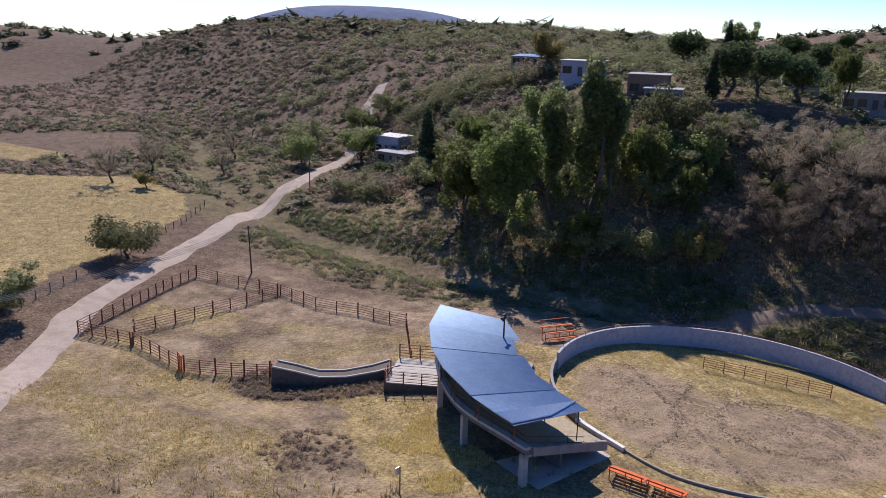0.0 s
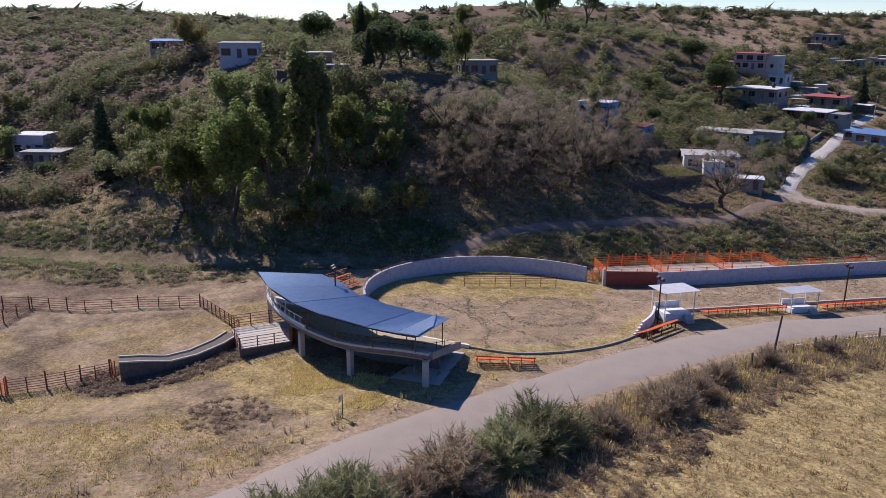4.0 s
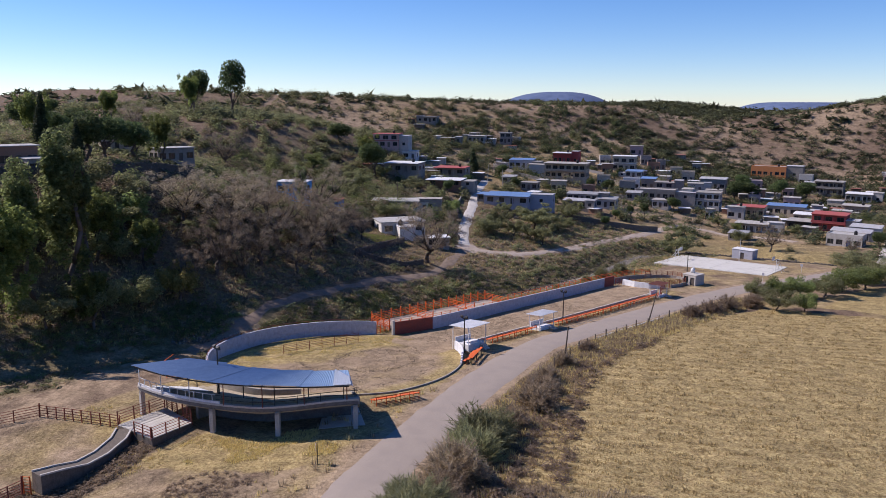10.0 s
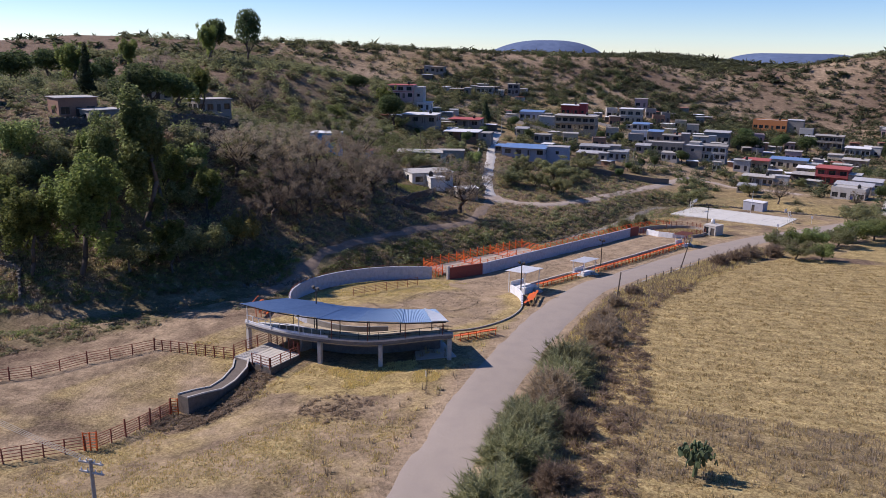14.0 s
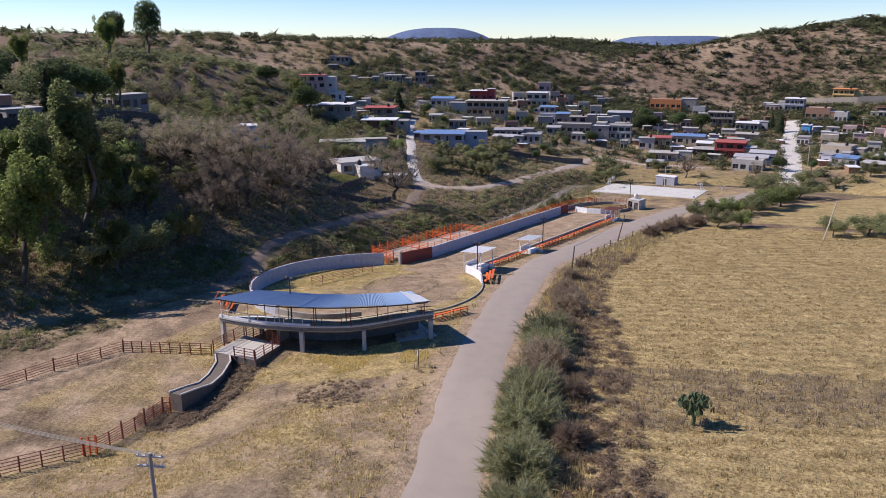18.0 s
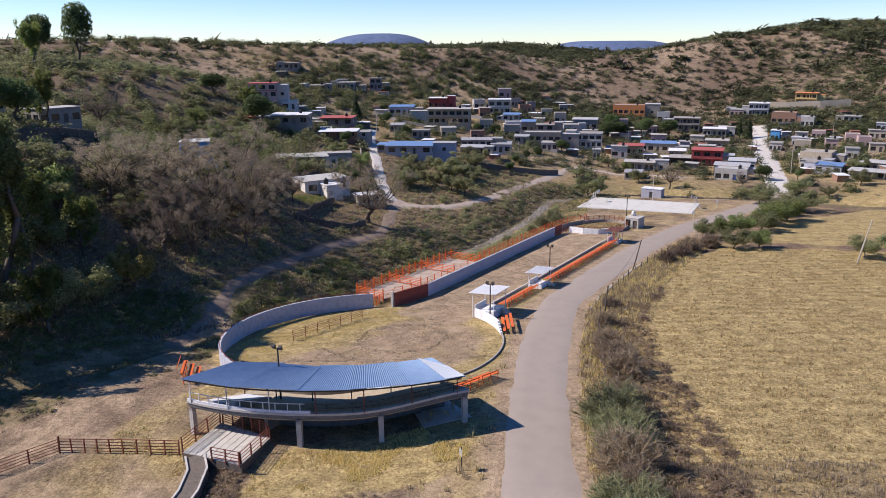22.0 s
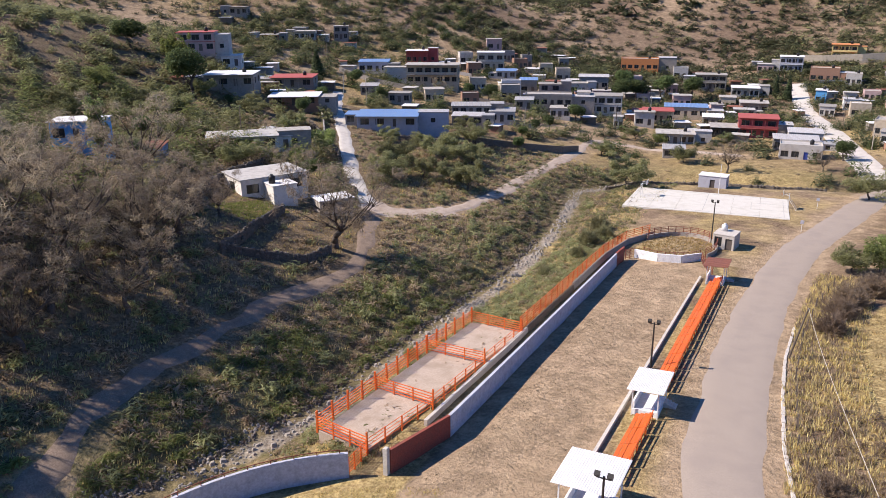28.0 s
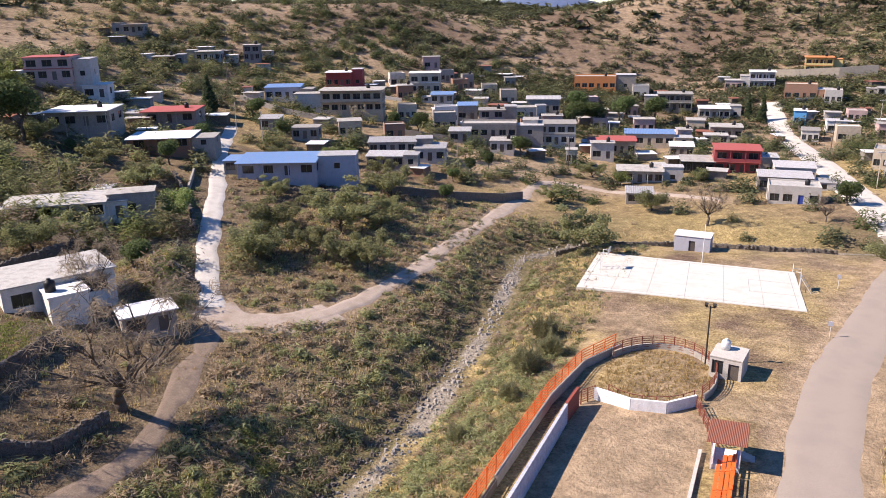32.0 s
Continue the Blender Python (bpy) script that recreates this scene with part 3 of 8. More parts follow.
def ribbon(line, width, lift, step=2.0, wobble=0.0):
    """A road laid on the ground along a bent line, with soft bends."""
    pts = [Vector((x, y)) for x, y in line]
    run = []
    for i in range(len(pts) - 1):
        p0, p1, p2, p3 = pts[max(i - 1, 0)], pts[i], pts[i + 1], pts[min(i + 2, len(pts) - 1)]
        n = max(2, int((p2 - p1).length / step))
        for k in range(n):
            t = k / n
            run.append(0.5 * ((2 * p1) + (p2 - p0) * t + (2 * p0 - 5 * p1 + 4 * p2 - p3) * t * t + (3 * p1 - p0 - 3 * p2 + p3) * t ** 3))
    run.append(pts[-1])
    s, rows = Shape(), []
    for i, p in enumerate(run):
        d = (run[min(i + 1, len(run) - 1)] - run[max(i - 1, 0)]).normalized()
        side = Vector((d.y, -d.x))
        half = width / 2
        l, r = half + wobble * rough(p.x, p.y, 4, 1.0), half + wobble * rough(p.x, p.y, 4, 8.0)
        across = [p + side * (-l + (l + r) * k / 6) for k in range(7)]
        rows.append([(q.x, q.y, height(q.x, q.y) + (lift if 0 < k < 6 else -0.12)) for k, q in enumerate(across)])
    s.v = [v for row in rows for v in row]
    s.f = [(i * 7 + k, i * 7 + k + 1, i * 7 + k + 8, i * 7 + k + 7) for i in range(len(rows) - 1) for k in range(6)]
    return s


build_ground()
single("road", ribbon(MAIN_ROAD, 7.6, 0.09, wobble=0.5), ROAD, "worn grey-brown paved road past the arena", "road", "structure", smooth=True)
single("road_street", ribbon(VILLAGE_STREET, 8.5, 0.16), STREET, "pale concrete village street climbing the hill", "road", "structure", smooth=True)
single("road_dirt", ribbon(DIRT_ROAD, 4.6, 0.12, wobble=0.7), TRACK, "pale dirt road leading west past the fields", "road", "structure", smooth=True)
single("road_bank", ribbon(BANK_TRACK[3:], 3.8, 0.14, wobble=0.5), STREET, "pale concrete lane climbing into the village", "road", "structure", smooth=True)
single("road_bank_lower", ribbon(LOWER_TRACK, 3.0, 0.07, wobble=1.3), EARTH_TRACK, "rough earth track beside the stream", "road", "structure", smooth=True)
single("road_turnout", ribbon(((-54, 89), (-48.5, 88.2), (-44.5, 92), (-42, 99)), 7.0, 0.10, wobble=1.4), TRACK, "dusty widening where the lanes meet", "road", "structure", smooth=True)
single("road_ford", ribbon(FORD_TRACK, 3.4, 0.12, wobble=1.0), TRACK, "rutted dirt track above the stream bed", "road", "structure", smooth=True)

# ---- Fences, posts and rails.
def bar_mesh(name, material, w, h, tall=True):
    s = Shape()
    if tall:
        s.box(0, 0, 0, w, w, h)
    return mesh_of(name, s, material)


def fence(name, line, gap, high, rails, material, label, group="", rail=0.055, post=0.11, base=None, category="fence", tall_every=0, extra=0.4):
    """A run of posts and pipe rails over the ground."""
    x0, y0 = line[0]
    level = (lambda x, y: base) if base is not None else height
    ob = thing(name, x0, y0, level(x0, y0), label, category, group)
    shared = mesh_of("post", Shape().box(0, 0, -0.3, post, post, high + 0.3), material)
    taller = mesh_of("post", Shape().box(0, 0, -0.3, post * 1.3, post * 1.3, high + 0.3 + extra), material)
    places = []
    for (ax, ay), (bx, by) in zip(line, line[1:]):
        n = max(1, round(math.hypot(bx - ax, by - ay) / gap))
        places += [(ax + (bx - ax) * k / n, ay + (by - ay) * k / n) for k in range(n)]
    places.append(line[-1])
    for k, (x, y) in enumerate(places):
        lean = random.uniform(-1.5, 1.5)
        piece("post", taller if tall_every and k % tall_every == 0 else shared, ob, Matrix.Translation(Vector((x, y, level(x, y))) - ORIGIN[ob.name]) @ pose(0, 0, 0, lean, -lean, random.uniform(0, 8)))
    for r in range(rails):
        s, lift = Shape(), high * (0.96 - 0.8 * r / max(1, rails - 1 + 0.001)) if rails > 1 else high * 0.95
        for k, (x, y) in enumerate(places):
            a, b = places[max(k - 1, 0)], places[min(k + 1, len(places) - 1)]
            d = max(0.01, math.hypot(b[0] - a[0], b[1] - a[1]))
            nx, ny, z = -(b[1] - a[1]) / d * rail / 2, (b[0] - a[0]) / d * rail / 2, level(x, y) + lift + random.uniform(-0.02, 0.02)
            s.v += [(x - nx, y - ny, z - rail / 2), (x + nx, y + ny, z - rail / 2), (x + nx, y + ny, z + rail / 2), (x - nx, y - ny, z + rail / 2)]
        for k in range(len(places) - 1):
            s.f += [(4 * k + i, 4 * k + 4 + i, 4 * k + 4 + (i + 1) % 4, 4 * k + (i + 1) % 4) for i in range(4)]
        s.f += [(0, 1, 2, 3), tuple(4 * len(places) - 4 + i for i in (3, 2, 1, 0))]
        part("rail", s, material, ob)
    return ob


def round_line(cx, cy, rx, ry, a1, a2, n):
    return [(cx + rx * math.cos(radians(a1 + (a2 - a1) * k / n)), cy + ry * math.sin(radians(a1 + (a2 - a1) * k / n))) for k in range(n + 1)]


def wall_line(line, thick, high, base=None, cap=0.0):
    """A wall along a bent line, its top slightly uneven."""
    s = Shape()
    for (ax, ay), (bx, by) in zip(line, line[1:]):
        n = max(1, int(math.hypot(bx - ax, by - ay) / 4))
        dx, dy = bx - ax, by - ay
        k = thick / 2 / math.hypot(dx, dy)
        ox, oy = -dy * k, dx * k
        for i in range(n):
            px, py, qx, qy = ax + dx * i / n, ay + dy * i / n, ax + dx * (i + 1) / n, ay + dy * (i + 1) / n
            zp, zq = (height(px, py), height(qx, qy)) if base is None else (base, base)
            hp = hq = high
            s.hexa([(px - ox, py - oy, zp - 0.6), (qx - ox, qy - oy, zq - 0.6), (qx + ox, qy + oy, zq - 0.6), (px + ox, py + oy, zp - 0.6)],
                   [(px - ox, py - oy, zp + hp), (qx - ox, qy - oy, zq + hq), (qx + ox, qy + oy, zq + hq), (px + ox, py + oy, zp + hp)])
    return s


# ---- The ring: whitewashed wall, gate, kerb.
RING_X, RING_Y, RING_R = -0.7, 0.6, 18.8


def ring_arc(r1, r2, a1, a2, z1, z2, n):
    s = Shape().arc(r1, r2, a1, a2, z1, z2, n)
    s.v = [(x + RING_X, y + RING_Y, z) for x, y, z in s.v]
    return s


single("wall_ring", ring_arc(RING_R, RING_R + 0.3, 121, 264, -0.5, 2.0, 60), SHADED_WASH, "curved whitewashed masonry wall round the arena, toned blue for shade", "wall", "structure")
single("wall_ring_east", ring_arc(RING_R, RING_R + 0.28, 40, 64, -0.5, 1.35, 16), WHITEWASH, "bright whitewashed curved wall beside the road", "wall", "structure")
for k in range(4):
    single("wall_ring_taper", ring_arc(RING_R, RING_R + 0.28, 33.6 + 1.6 * k, 35.2 + 1.6 * k, -0.5, 0.35 + 0.25 * k, 3), WHITEWASH, "whitewashed ring wall stepping down to the kerb", "wall", "structure")
single("wall_ring_stand", ring_arc(RING_R + 0.2, RING_R + 0.5, 264, 306, -0.5, 1.25, 30), CONCRETE, "bare concrete barrier under the grandstand", "wall", "structure")
single("kerb_ring_white", ring_arc(RING_R + 0.1, RING_R + 0.55, 306, 326, -0.4, 0.42, 16), WHITEWASH, "low whitewashed kerb beside the grandstand", "kerb", "structure")
single("kerb_ring", ring_arc(RING_R + 0.1, RING_R + 0.3, 326, 393.6, -0.4, 0.22, 30), CONCRETE, "low pale concrete kerb round the arena", "kerb", "structure")
top_rail = thing("wall_rail", RING_X, RING_Y + RING_R, 2.0, "thin rust-coloured pipe rail on the ring wall", "rail")
for k in range(0, 25):
    a = radians(123 + k * 5.6)
    part("post", Shape().box(RING_X + (RING_R + 0.15) * math.cos(a), RING_Y + (RING_R + 0.15) * math.sin(a), 1.98, 0.06, 0.06, 0.34), RUST, top_rail)
part("rail", ring_arc(RING_R + 0.12, RING_R + 0.18, 123, 257, 2.28, 2.34, 48), RUST, top_rail)
single("wall_gate_end", Shape().box(-7.7, 18.3, -0.4, 0.4, 0.45, 2.75), PALE, "pale concrete gate pillar", "pillar", "structure")
single("wall_red", wall_line(((-7.55, 18.6), (-5.75, 26.0)), 0.3, 2.05, 0), RED_WALL, "dark red painted wall of the chute", "wall", "structure")
single("wall_lane_west", wall_line(((-5.75, 26.0), (-5.75, 84.0)), 0.3, 2.0, 0), SHADED_WASH, "long whitewashed wall of the lane, toned blue for shade", "wall", "structure")
single("wall_lane_end", wall_line(((-5.75, 84.0), (-5.6, 88.0)), 0.32, 2.1, 0), RED_WALL, "dark red end of the lane wall", "wall", "structure")
single("wall_chute_low", wall_line(((-8.6, 53.0), (-8.45, 71.0)), 0.28, 0.5, 0), EARTH_WALL, "low stained masonry footing of the cattle chute", "wall", "structure")
single("wall_chute", wall_line(((-8.45, 71.0), (-8.4, 88.0), (-7.3, 98.0), (-4.4, 104.5)), 0.28, 0.8, 0), CONCRETE, "low weathered masonry wall of the cattle chute", "wall", "structure")
single("wall_pens", wall_line(((-8.7, 27.0), (-8.6, 53.0)), 0.35, 0.4, 0), PALE, "low stone wall beside the pens", "wall", "structure")
single("kerb_lane", wall_line(((7.0, 22.0), (7.2, 82.0)), 0.3, 0.4, 0), PALE, "low pale kerb along the lane", "kerb", "structure")
fence("ring_fence", ((-10.9, -2.2), (-8.5, 11.0)), 2.2, 1.35, 5, RUST, "low rusty pipe fence standing inside the ring", rail=0.045, post=0.07, base=0)

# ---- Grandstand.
# Dark copy of the stand's concrete: shade under the seating is in the colour.
SHADED_CONCRETE = surface("shade_dark_plaster", (0.13, 0.12, 0.115), (0.21, 0.20, 0.19), 0.8, 0.9, 0.3, stain=(0.09, 0.085, 0.08), stain_size=2, stain_amount=0.6)
A1, A2 = -91.0, -35.6
stand = thing("grandstand", 19.0, -23.5, 0, "curved concrete grandstand with a sheet-metal canopy tinted for reflected sky", "grandstand")
for k in range(6):
    r1, z = 20.6 + 1.55 * k, 1.25 + 0.33 * k
    part("seating_step", Shape().arc(r1, r1 + 1.57, A1 + 0.3, A2 - 0.3, z - 0.38, z, 28), SEAT, stand)
part("slab", Shape().arc(20.4, 30.2, A1, A2, (0.62, 2.75), (0.86, 3.0), 28), SHADED_CONCRETE, stand, "stained underside slab of the seating, toned dark for shade")
for k in range(6):
    r1, z = 20.6 + 1.55 * k, 1.25 + 0.33 * k
    part("end_slab", Shape().arc(r1 - 0.2, r1 + 1.36, A2 - 0.3, A2 + 0.5, (0.5 + 0.36 * k, 0.84 + 0.36 * k), (z + 0.1, z + 0.5), 2), CONCRETE, stand)
# Fascia and back wall take the dark tone to deepen the shade beneath.
part("fascia", Shape().arc(29.95, 30.42, A1, A2, 2.9, 3.27, 30), SHADED_CONCRETE, stand)
part("edge_beam", Shape().arc(29.95, 30.5, A1 - 0.2, A2 + 0.2, 3.27, 3.5, 30), PALE, stand)
part("back_wall", Shape().arc(25.6, 25.85, A1 + 12, A2 - 1, -0.4, 1.72, 20), SHADED_CONCRETE, stand)
part("parapet", Shape().arc(30.3, 30.45, A1, A1 + 26, 3.5, 3.78, 14), WHITEWASH, stand, "white parapet of the upper walkway")
for a in (-90.4, -67.3, -52.3, -36.2):
    for r in (30.2,):
        x, y = r * math.cos(radians(a)), r * math.sin(radians(a))
        part("column", Shape().box(x, y, -0.4, 0.5, 0.5, 3.2, a), PALE, stand)
    part("corbel", Shape().box(29.9 * math.cos(radians(a)), 29.9 * math.sin(radians(a)), 2.45, 1.1, 0.5, 0.35, a), PALE, stand)
for a in (-86, -76, -60, -45):
    x, y = 25.4 * math.cos(radians(a)), 25.4 * math.sin(radians(a))
    part("inner_column", Shape().box(x, y, -0.4, 0.4, 0.4, 2.1, a), CONCRETE, stand)
part("end_wall", Shape().hexa([(r * math.cos(radians(a)), r * math.sin(radians(a)), -0.4) for r, a in ((20.4, A1 + 18), (27.5, A1 + 14), (27.5, A1 + 14.8), (20.4, A1 + 19))],
                              [(r * math.cos(radians(a)), r * math.sin(radians(a)), z) for r, a, z in ((20.4, A1 + 18, 0.7), (27.5, A1 + 14, 2.1), (27.5, A1 + 14.8, 2.1), (20.4, A1 + 19, 0.7))]), CONCRETE, stand)
for k in range(24):
    a = radians(A1 + 0.6 + (A2 - A1 - 1.2) * k / 23)
    thick = 0.07 if k < 11 else 0.045
    if k > 11 and k % 2:
        continue
    part("rail_post", Shape().box(30.38 * math.cos(a), 30.38 * math.sin(a), 3.45, thick, thick, 1.05), STEEL_WHITE if k < 11 else DARK_STEEL, stand)
for z in (4.46,):
    part("handrail", Shape().arc(30.35, 30.42, A1 + 0.6, A1 + 25, z, z + 0.07, 14), STEEL_WHITE, stand, "white pipe handrail")
    part("back_rail", Shape().arc(30.36, 30.41, A1 + 25, A2, z - 0.06, z, 18), DARK_STEEL, stand, "thin dark pipe rail")
    part("back_rail", Shape().arc(30.36, 30.41, A1 + 25, A2, z - 0.5, z - 0.45, 18), DARK_STEEL, stand, "thin dark pipe rail")
a = radians(A2)
for z in (3.9, 4.4):
    part("end_rail", Shape().beam((30.3 * math.cos(a), 30.3 * math.sin(a), z), (23.5 * math.cos(a), 23.5 * math.sin(a), z - 1.9), 0.05, 0.05), DARK_STEEL, stand, "thin dark pipe rail")
for r, z in ((28.0, 2.7), (25.6, 2.1)):
    part("rail_post", Shape().box(r * math.cos(a), r * math.sin(a), z, 0.05, 0.05, 1.15), DARK_STEEL, stand)
SEGS = (-90.6, -78.2, -67.0, -57.4, -47.6, -37.2)


def canopy_z(r, a=None):
    z = 5.45 + (r - 22.8) * 0.085
    return z if a is None else z - swell(r * math.cos(a), r * math.sin(a))[2]


def on_level(s):
    s.v = [(x, y, z - swell(x, y)[2]) for x, y, z in s.v]
    return s


def canopy_sheet(a1, a2, lift, inner1=22.8, inner2=22.8):
    """One corrugated roof sheet between two angles, ridges running outwards."""
    s = Shape()
    n = 26
    for k in range(n * 2 + 1):
        f, up = k / (n * 2), 0.055 * (k % 2) + lift
        for r, r2 in ((inner1, inner2), (27.0, 27.0), (31.25, 31.25)):
            p, q = radians(a1), radians(a2)
            x, y = r * math.cos(p) * (1 - f) + r2 * math.cos(q) * f, r * math.sin(p) * (1 - f) + r2 * math.sin(q) * f
            s.v.append((x, y, canopy_z(r * (1 - f) + r2 * f) + up - swell(x, y)[2]))
    m = len(s.v)
    s.v += [(x, y, z - 0.02) for x, y, z in s.v]
    for k in range(n * 2):
        for j in range(2):
            p = 3 * k + j
            s.f += [(p, p + 1, p + 4, p + 3), (m + p, m + p + 3, m + p + 4, m + p + 1)]
    rim = [3 * k for k in range(n * 2 + 1)] + [6 * n + 1, 6 * n + 2] + [3 * k + 2 for k in range(n * 2 - 1, -1, -1)] + [1]
    s.f += [(a, b, m + b, m + a) for a, b in zip(rim, rim[1:] + rim[:1])]
    return s


for k, (a, b) in enumerate(zip(SEGS, SEGS[1:])):
    inner = ((23.9, 21.9), (22.6, 22.9), (22.3, 22.5), (22.9, 22.6), (22.7, 22.8))[k]
    part("roof_sheet", canopy_sheet(a - 0.25, b + 0.5, 0.07 * (k % 2), *inner), SHEET, stand)
part("roof_patch", canopy_sheet(-40.6, -37.0, 0.13, 22.4, 27.0), SHEET_NEW, stand, "bare shiny sheet laid over the canopy corner")
for r in (23.0, 27.0, 31.0):
    part("purlin", on_level(Shape().arc(r - 0.05, r + 0.05, SEGS[0] + 0.2, SEGS[-1] - 0.2, canopy_z(r) - 0.16, canopy_z(r) - 0.03, 24)), DARK_STEEL, stand)
for k in range(7):
    a = radians(SEGS[0] + 0.7 + (SEGS[-1] - SEGS[0] - 1.4) * k / 6)
    part("canopy_post", Shape().box(30.5 * math.cos(a), 30.5 * math.sin(a), 3.4, 0.08, 0.08, canopy_z(30.5, a) - 3.5), STEEL_WHITE if k < 3 else RUST, stand)
    part("rafter", Shape().beam((22.9 * math.cos(a), 22.9 * math.sin(a), canopy_z(22.9, a) - 0.1), (31.1 * math.cos(a), 31.1 * math.sin(a), canopy_z(31.1, a) - 0.1), 0.07, 0.11), DARK_STEEL, stand)
for k in range(6):
    a = radians(SEGS[0] + 1 + (SEGS[-1] - SEGS[0] - 2) * k / 5)
    part("inner_post", Shape().box(23.2 * math.cos(a), 23.2 * math.sin(a), 1.6, 0.09, 0.09, canopy_z(23.2, a) - 1.7), DARK_STEEL, stand)
part("stair_flight", Shape().arc(23.6, 29.6, -87.5, -80.5, (1.6, 3.2), (1.95, 3.62), 6), WHITEWASH, stand, "white stair flight down to the ring")
part("stair_side", Shape().arc(23.6, 29.6, -80.5, -80.1, (0.8, 2.6), (2.0, 3.9), 2), CONCRETE, stand)
single("apron_stand", Shape().arc(20.2, 29.6, -44, -34.0, -0.3, 0.06, 14), PALE, "pale concrete apron under the grandstand's end", "pavement", "structure")

# ---- Loading platform and cattle ramp beside the grandstand.
platform = thing("loading_platform", 5.6, -31.1, 0, "pale concrete loading platform with red pipe rails", "platform")
P4 = ((3.1, -34.75), (10.0, -34.15), (8.6, -28.6), (1.5, -28.2))
part("block", Shape().hexa([(x, y, -1.8) for x, y in P4], [(x, y, 0.46) for x, y in P4]), EARTH_WALL, platform)
for k in range(9):
    u, v = k / 9 + 0.006, (k + 1) / 9 - 0.006

    def edge(a, b, t):
        return (a[0] + (b[0] - a[0]) * t, a[1] + (b[1] - a[1]) * t)

    q = (edge(P4[0], P4[1], u), edge(P4[0], P4[1], v), edge(P4[3], P4[2], v), edge(P4[3], P4[2], u))
    part("deck_slab", Shape().hexa([(x, y, 0.45) for x, y in q], [(x, y, 0.54 + 0.012 * (k % 3)) for x, y in q]), PALE, platform)
fence("platform_rail", ((9.9, -34.05), (8.6, -28.7)), 2.1, 1.25, 4, RUST, "dark red pipe railing of the platform", base=0.54, category="railing")
fence("platform_rail", ((9.8, -34.15), (6.7, -34.5)), 1.6, 1.25, 4, RUST, "dark red pipe railing of the platform", base=0.54, category="railing")
fence("platform_rail", ((3.1, -34.7), (1.5, -28.3)), 1.9, 1.6, 5, RUST, "dark red pipe railing of the platform", base=0.54, category="railing")
fence("platform_gate", ((1.7, -28.1), (4.8, -28.4)), 1.7, 1.5, 6, RUST, "red pipe gate under the grandstand", base=0.54, category="gate")
fence("platform_gate", ((5.9, -28.3), (8.1, -28.5)), 1.1, 1.5, 6, RUST, "red pipe gate under the grandstand", base=0.54, category="gate")
RAMP = ((4.7, -34.7, 0.5), (6.7, -36.3, 0.3), (8.3, -38.9, -0.15), (9.4, -41.3, -0.2), (10.0, -43.7, 0.25), (10.2, -45.9, 0.4))


def ramp_strip(off1, off2, z1, z2):
    s, rows = Shape(), []
    for i, (x, y, z) in enumerate(RAMP):
        a, b = Vector(RAMP[max(i - 1, 0)]), Vector(RAMP[min(i + 1, len(RAMP) - 1)])
        d = (b - a).normalized()
        sx, sy = d.y, -d.x
        rows.append([(x + sx * off1, y + sy * off1, z1 if z1 < 0 else z + z1), (x + sx * off2, y + sy * off2, z1 if z1 < 0 else z + z1), (x + sx * off2, y + sy * off2, z + z2), (x + sx * off1, y + sy * off1, z + z2)])
    for p, q in zip(rows, rows[1:]):
        s.hexa(p, q)
    return s


ramp = thing("cattle_ramp", 8.4, -38.9, 0, "grey concrete cattle ramp with pale kerbs", "ramp")
part("body", ramp_strip(-0.94, 0.94, -2.4, 0.0), EARTH_WALL, ramp)
part("kerb", ramp_strip(-0.95, -0.76, 0.001, 0.16), PALE, ramp)
part("kerb", ramp_strip(0.76, 0.95, 0.001, 0.16), PALE, ramp)

# ---- Pens south of the grandstand.
PEN = "rust-red pipe fence of the cattle pens"
fence("pen_fence", ((7.8, -72.0), (-1.0, -72.5), (-10.0, -73.0), (-18.0, -73.0)), 2.0, 1.6, 5, RUST, PEN, "pen fences", rail=0.06)
fence("pen_fence", ((-18.0, -73.0), (-17.8, -66.0), (-17.4, -59.2), (-14.6, -52.5), (-13.6, -46.0), (-10.5, -38.3)), 2.9, 1.55, 5, RUST, PEN, "pen fences", rail=0.06, tall_every=3, extra=0.25)
fence("pen_fence", ((-10.5, -38.3), (-4.0, -35.9), (1.6, -33.9)), 1.5, 1.6, 5, RUST, PEN, "pen fences", rail=0.06)
fence("pen_fence", ((4.5, -67.0), (-6.0, -63.0), (-17.0, -59.4)), 2.6, 1.6, 5, RUST, PEN, "pen fences", rail=0.06, tall_every=2, extra=0.25)
fence("pen_fence", ((4.5, -67.0), (7.4, -65.0), (8.5, -62.0), (10.8, -56.9)), 1.7, 1.65, 5, RUST, PEN, "pen fences", rail=0.06)
fence("pen_fence", ((11.2, -56.0), (10.2, -51.0), (9.3, -47.0)), 1.6, 1.6, 6, RUST, PEN, "pen fences", rail=0.06, tall_every=2)
fence("pen_fence", ((7.5, -65.3), (7.5, -68.5), (7.8, -72.0)), 1.9, 1.6, 5, RUST, PEN, "pen fences", rail=0.06)
fence("pen_gate", ((9.2, -46.8), (9.9, -46.4)), 0.6, 1.9, 6, ORANGE, "bright red gate at the foot of the ramp", "pen gates", category="gate")
fence("pen_gate", ((10.7, -57.0), (11.5, -56.1)), 0.55, 2.0, 6, ORANGE, "bright red gate post cluster of the pens", "pen gates", category="gate")

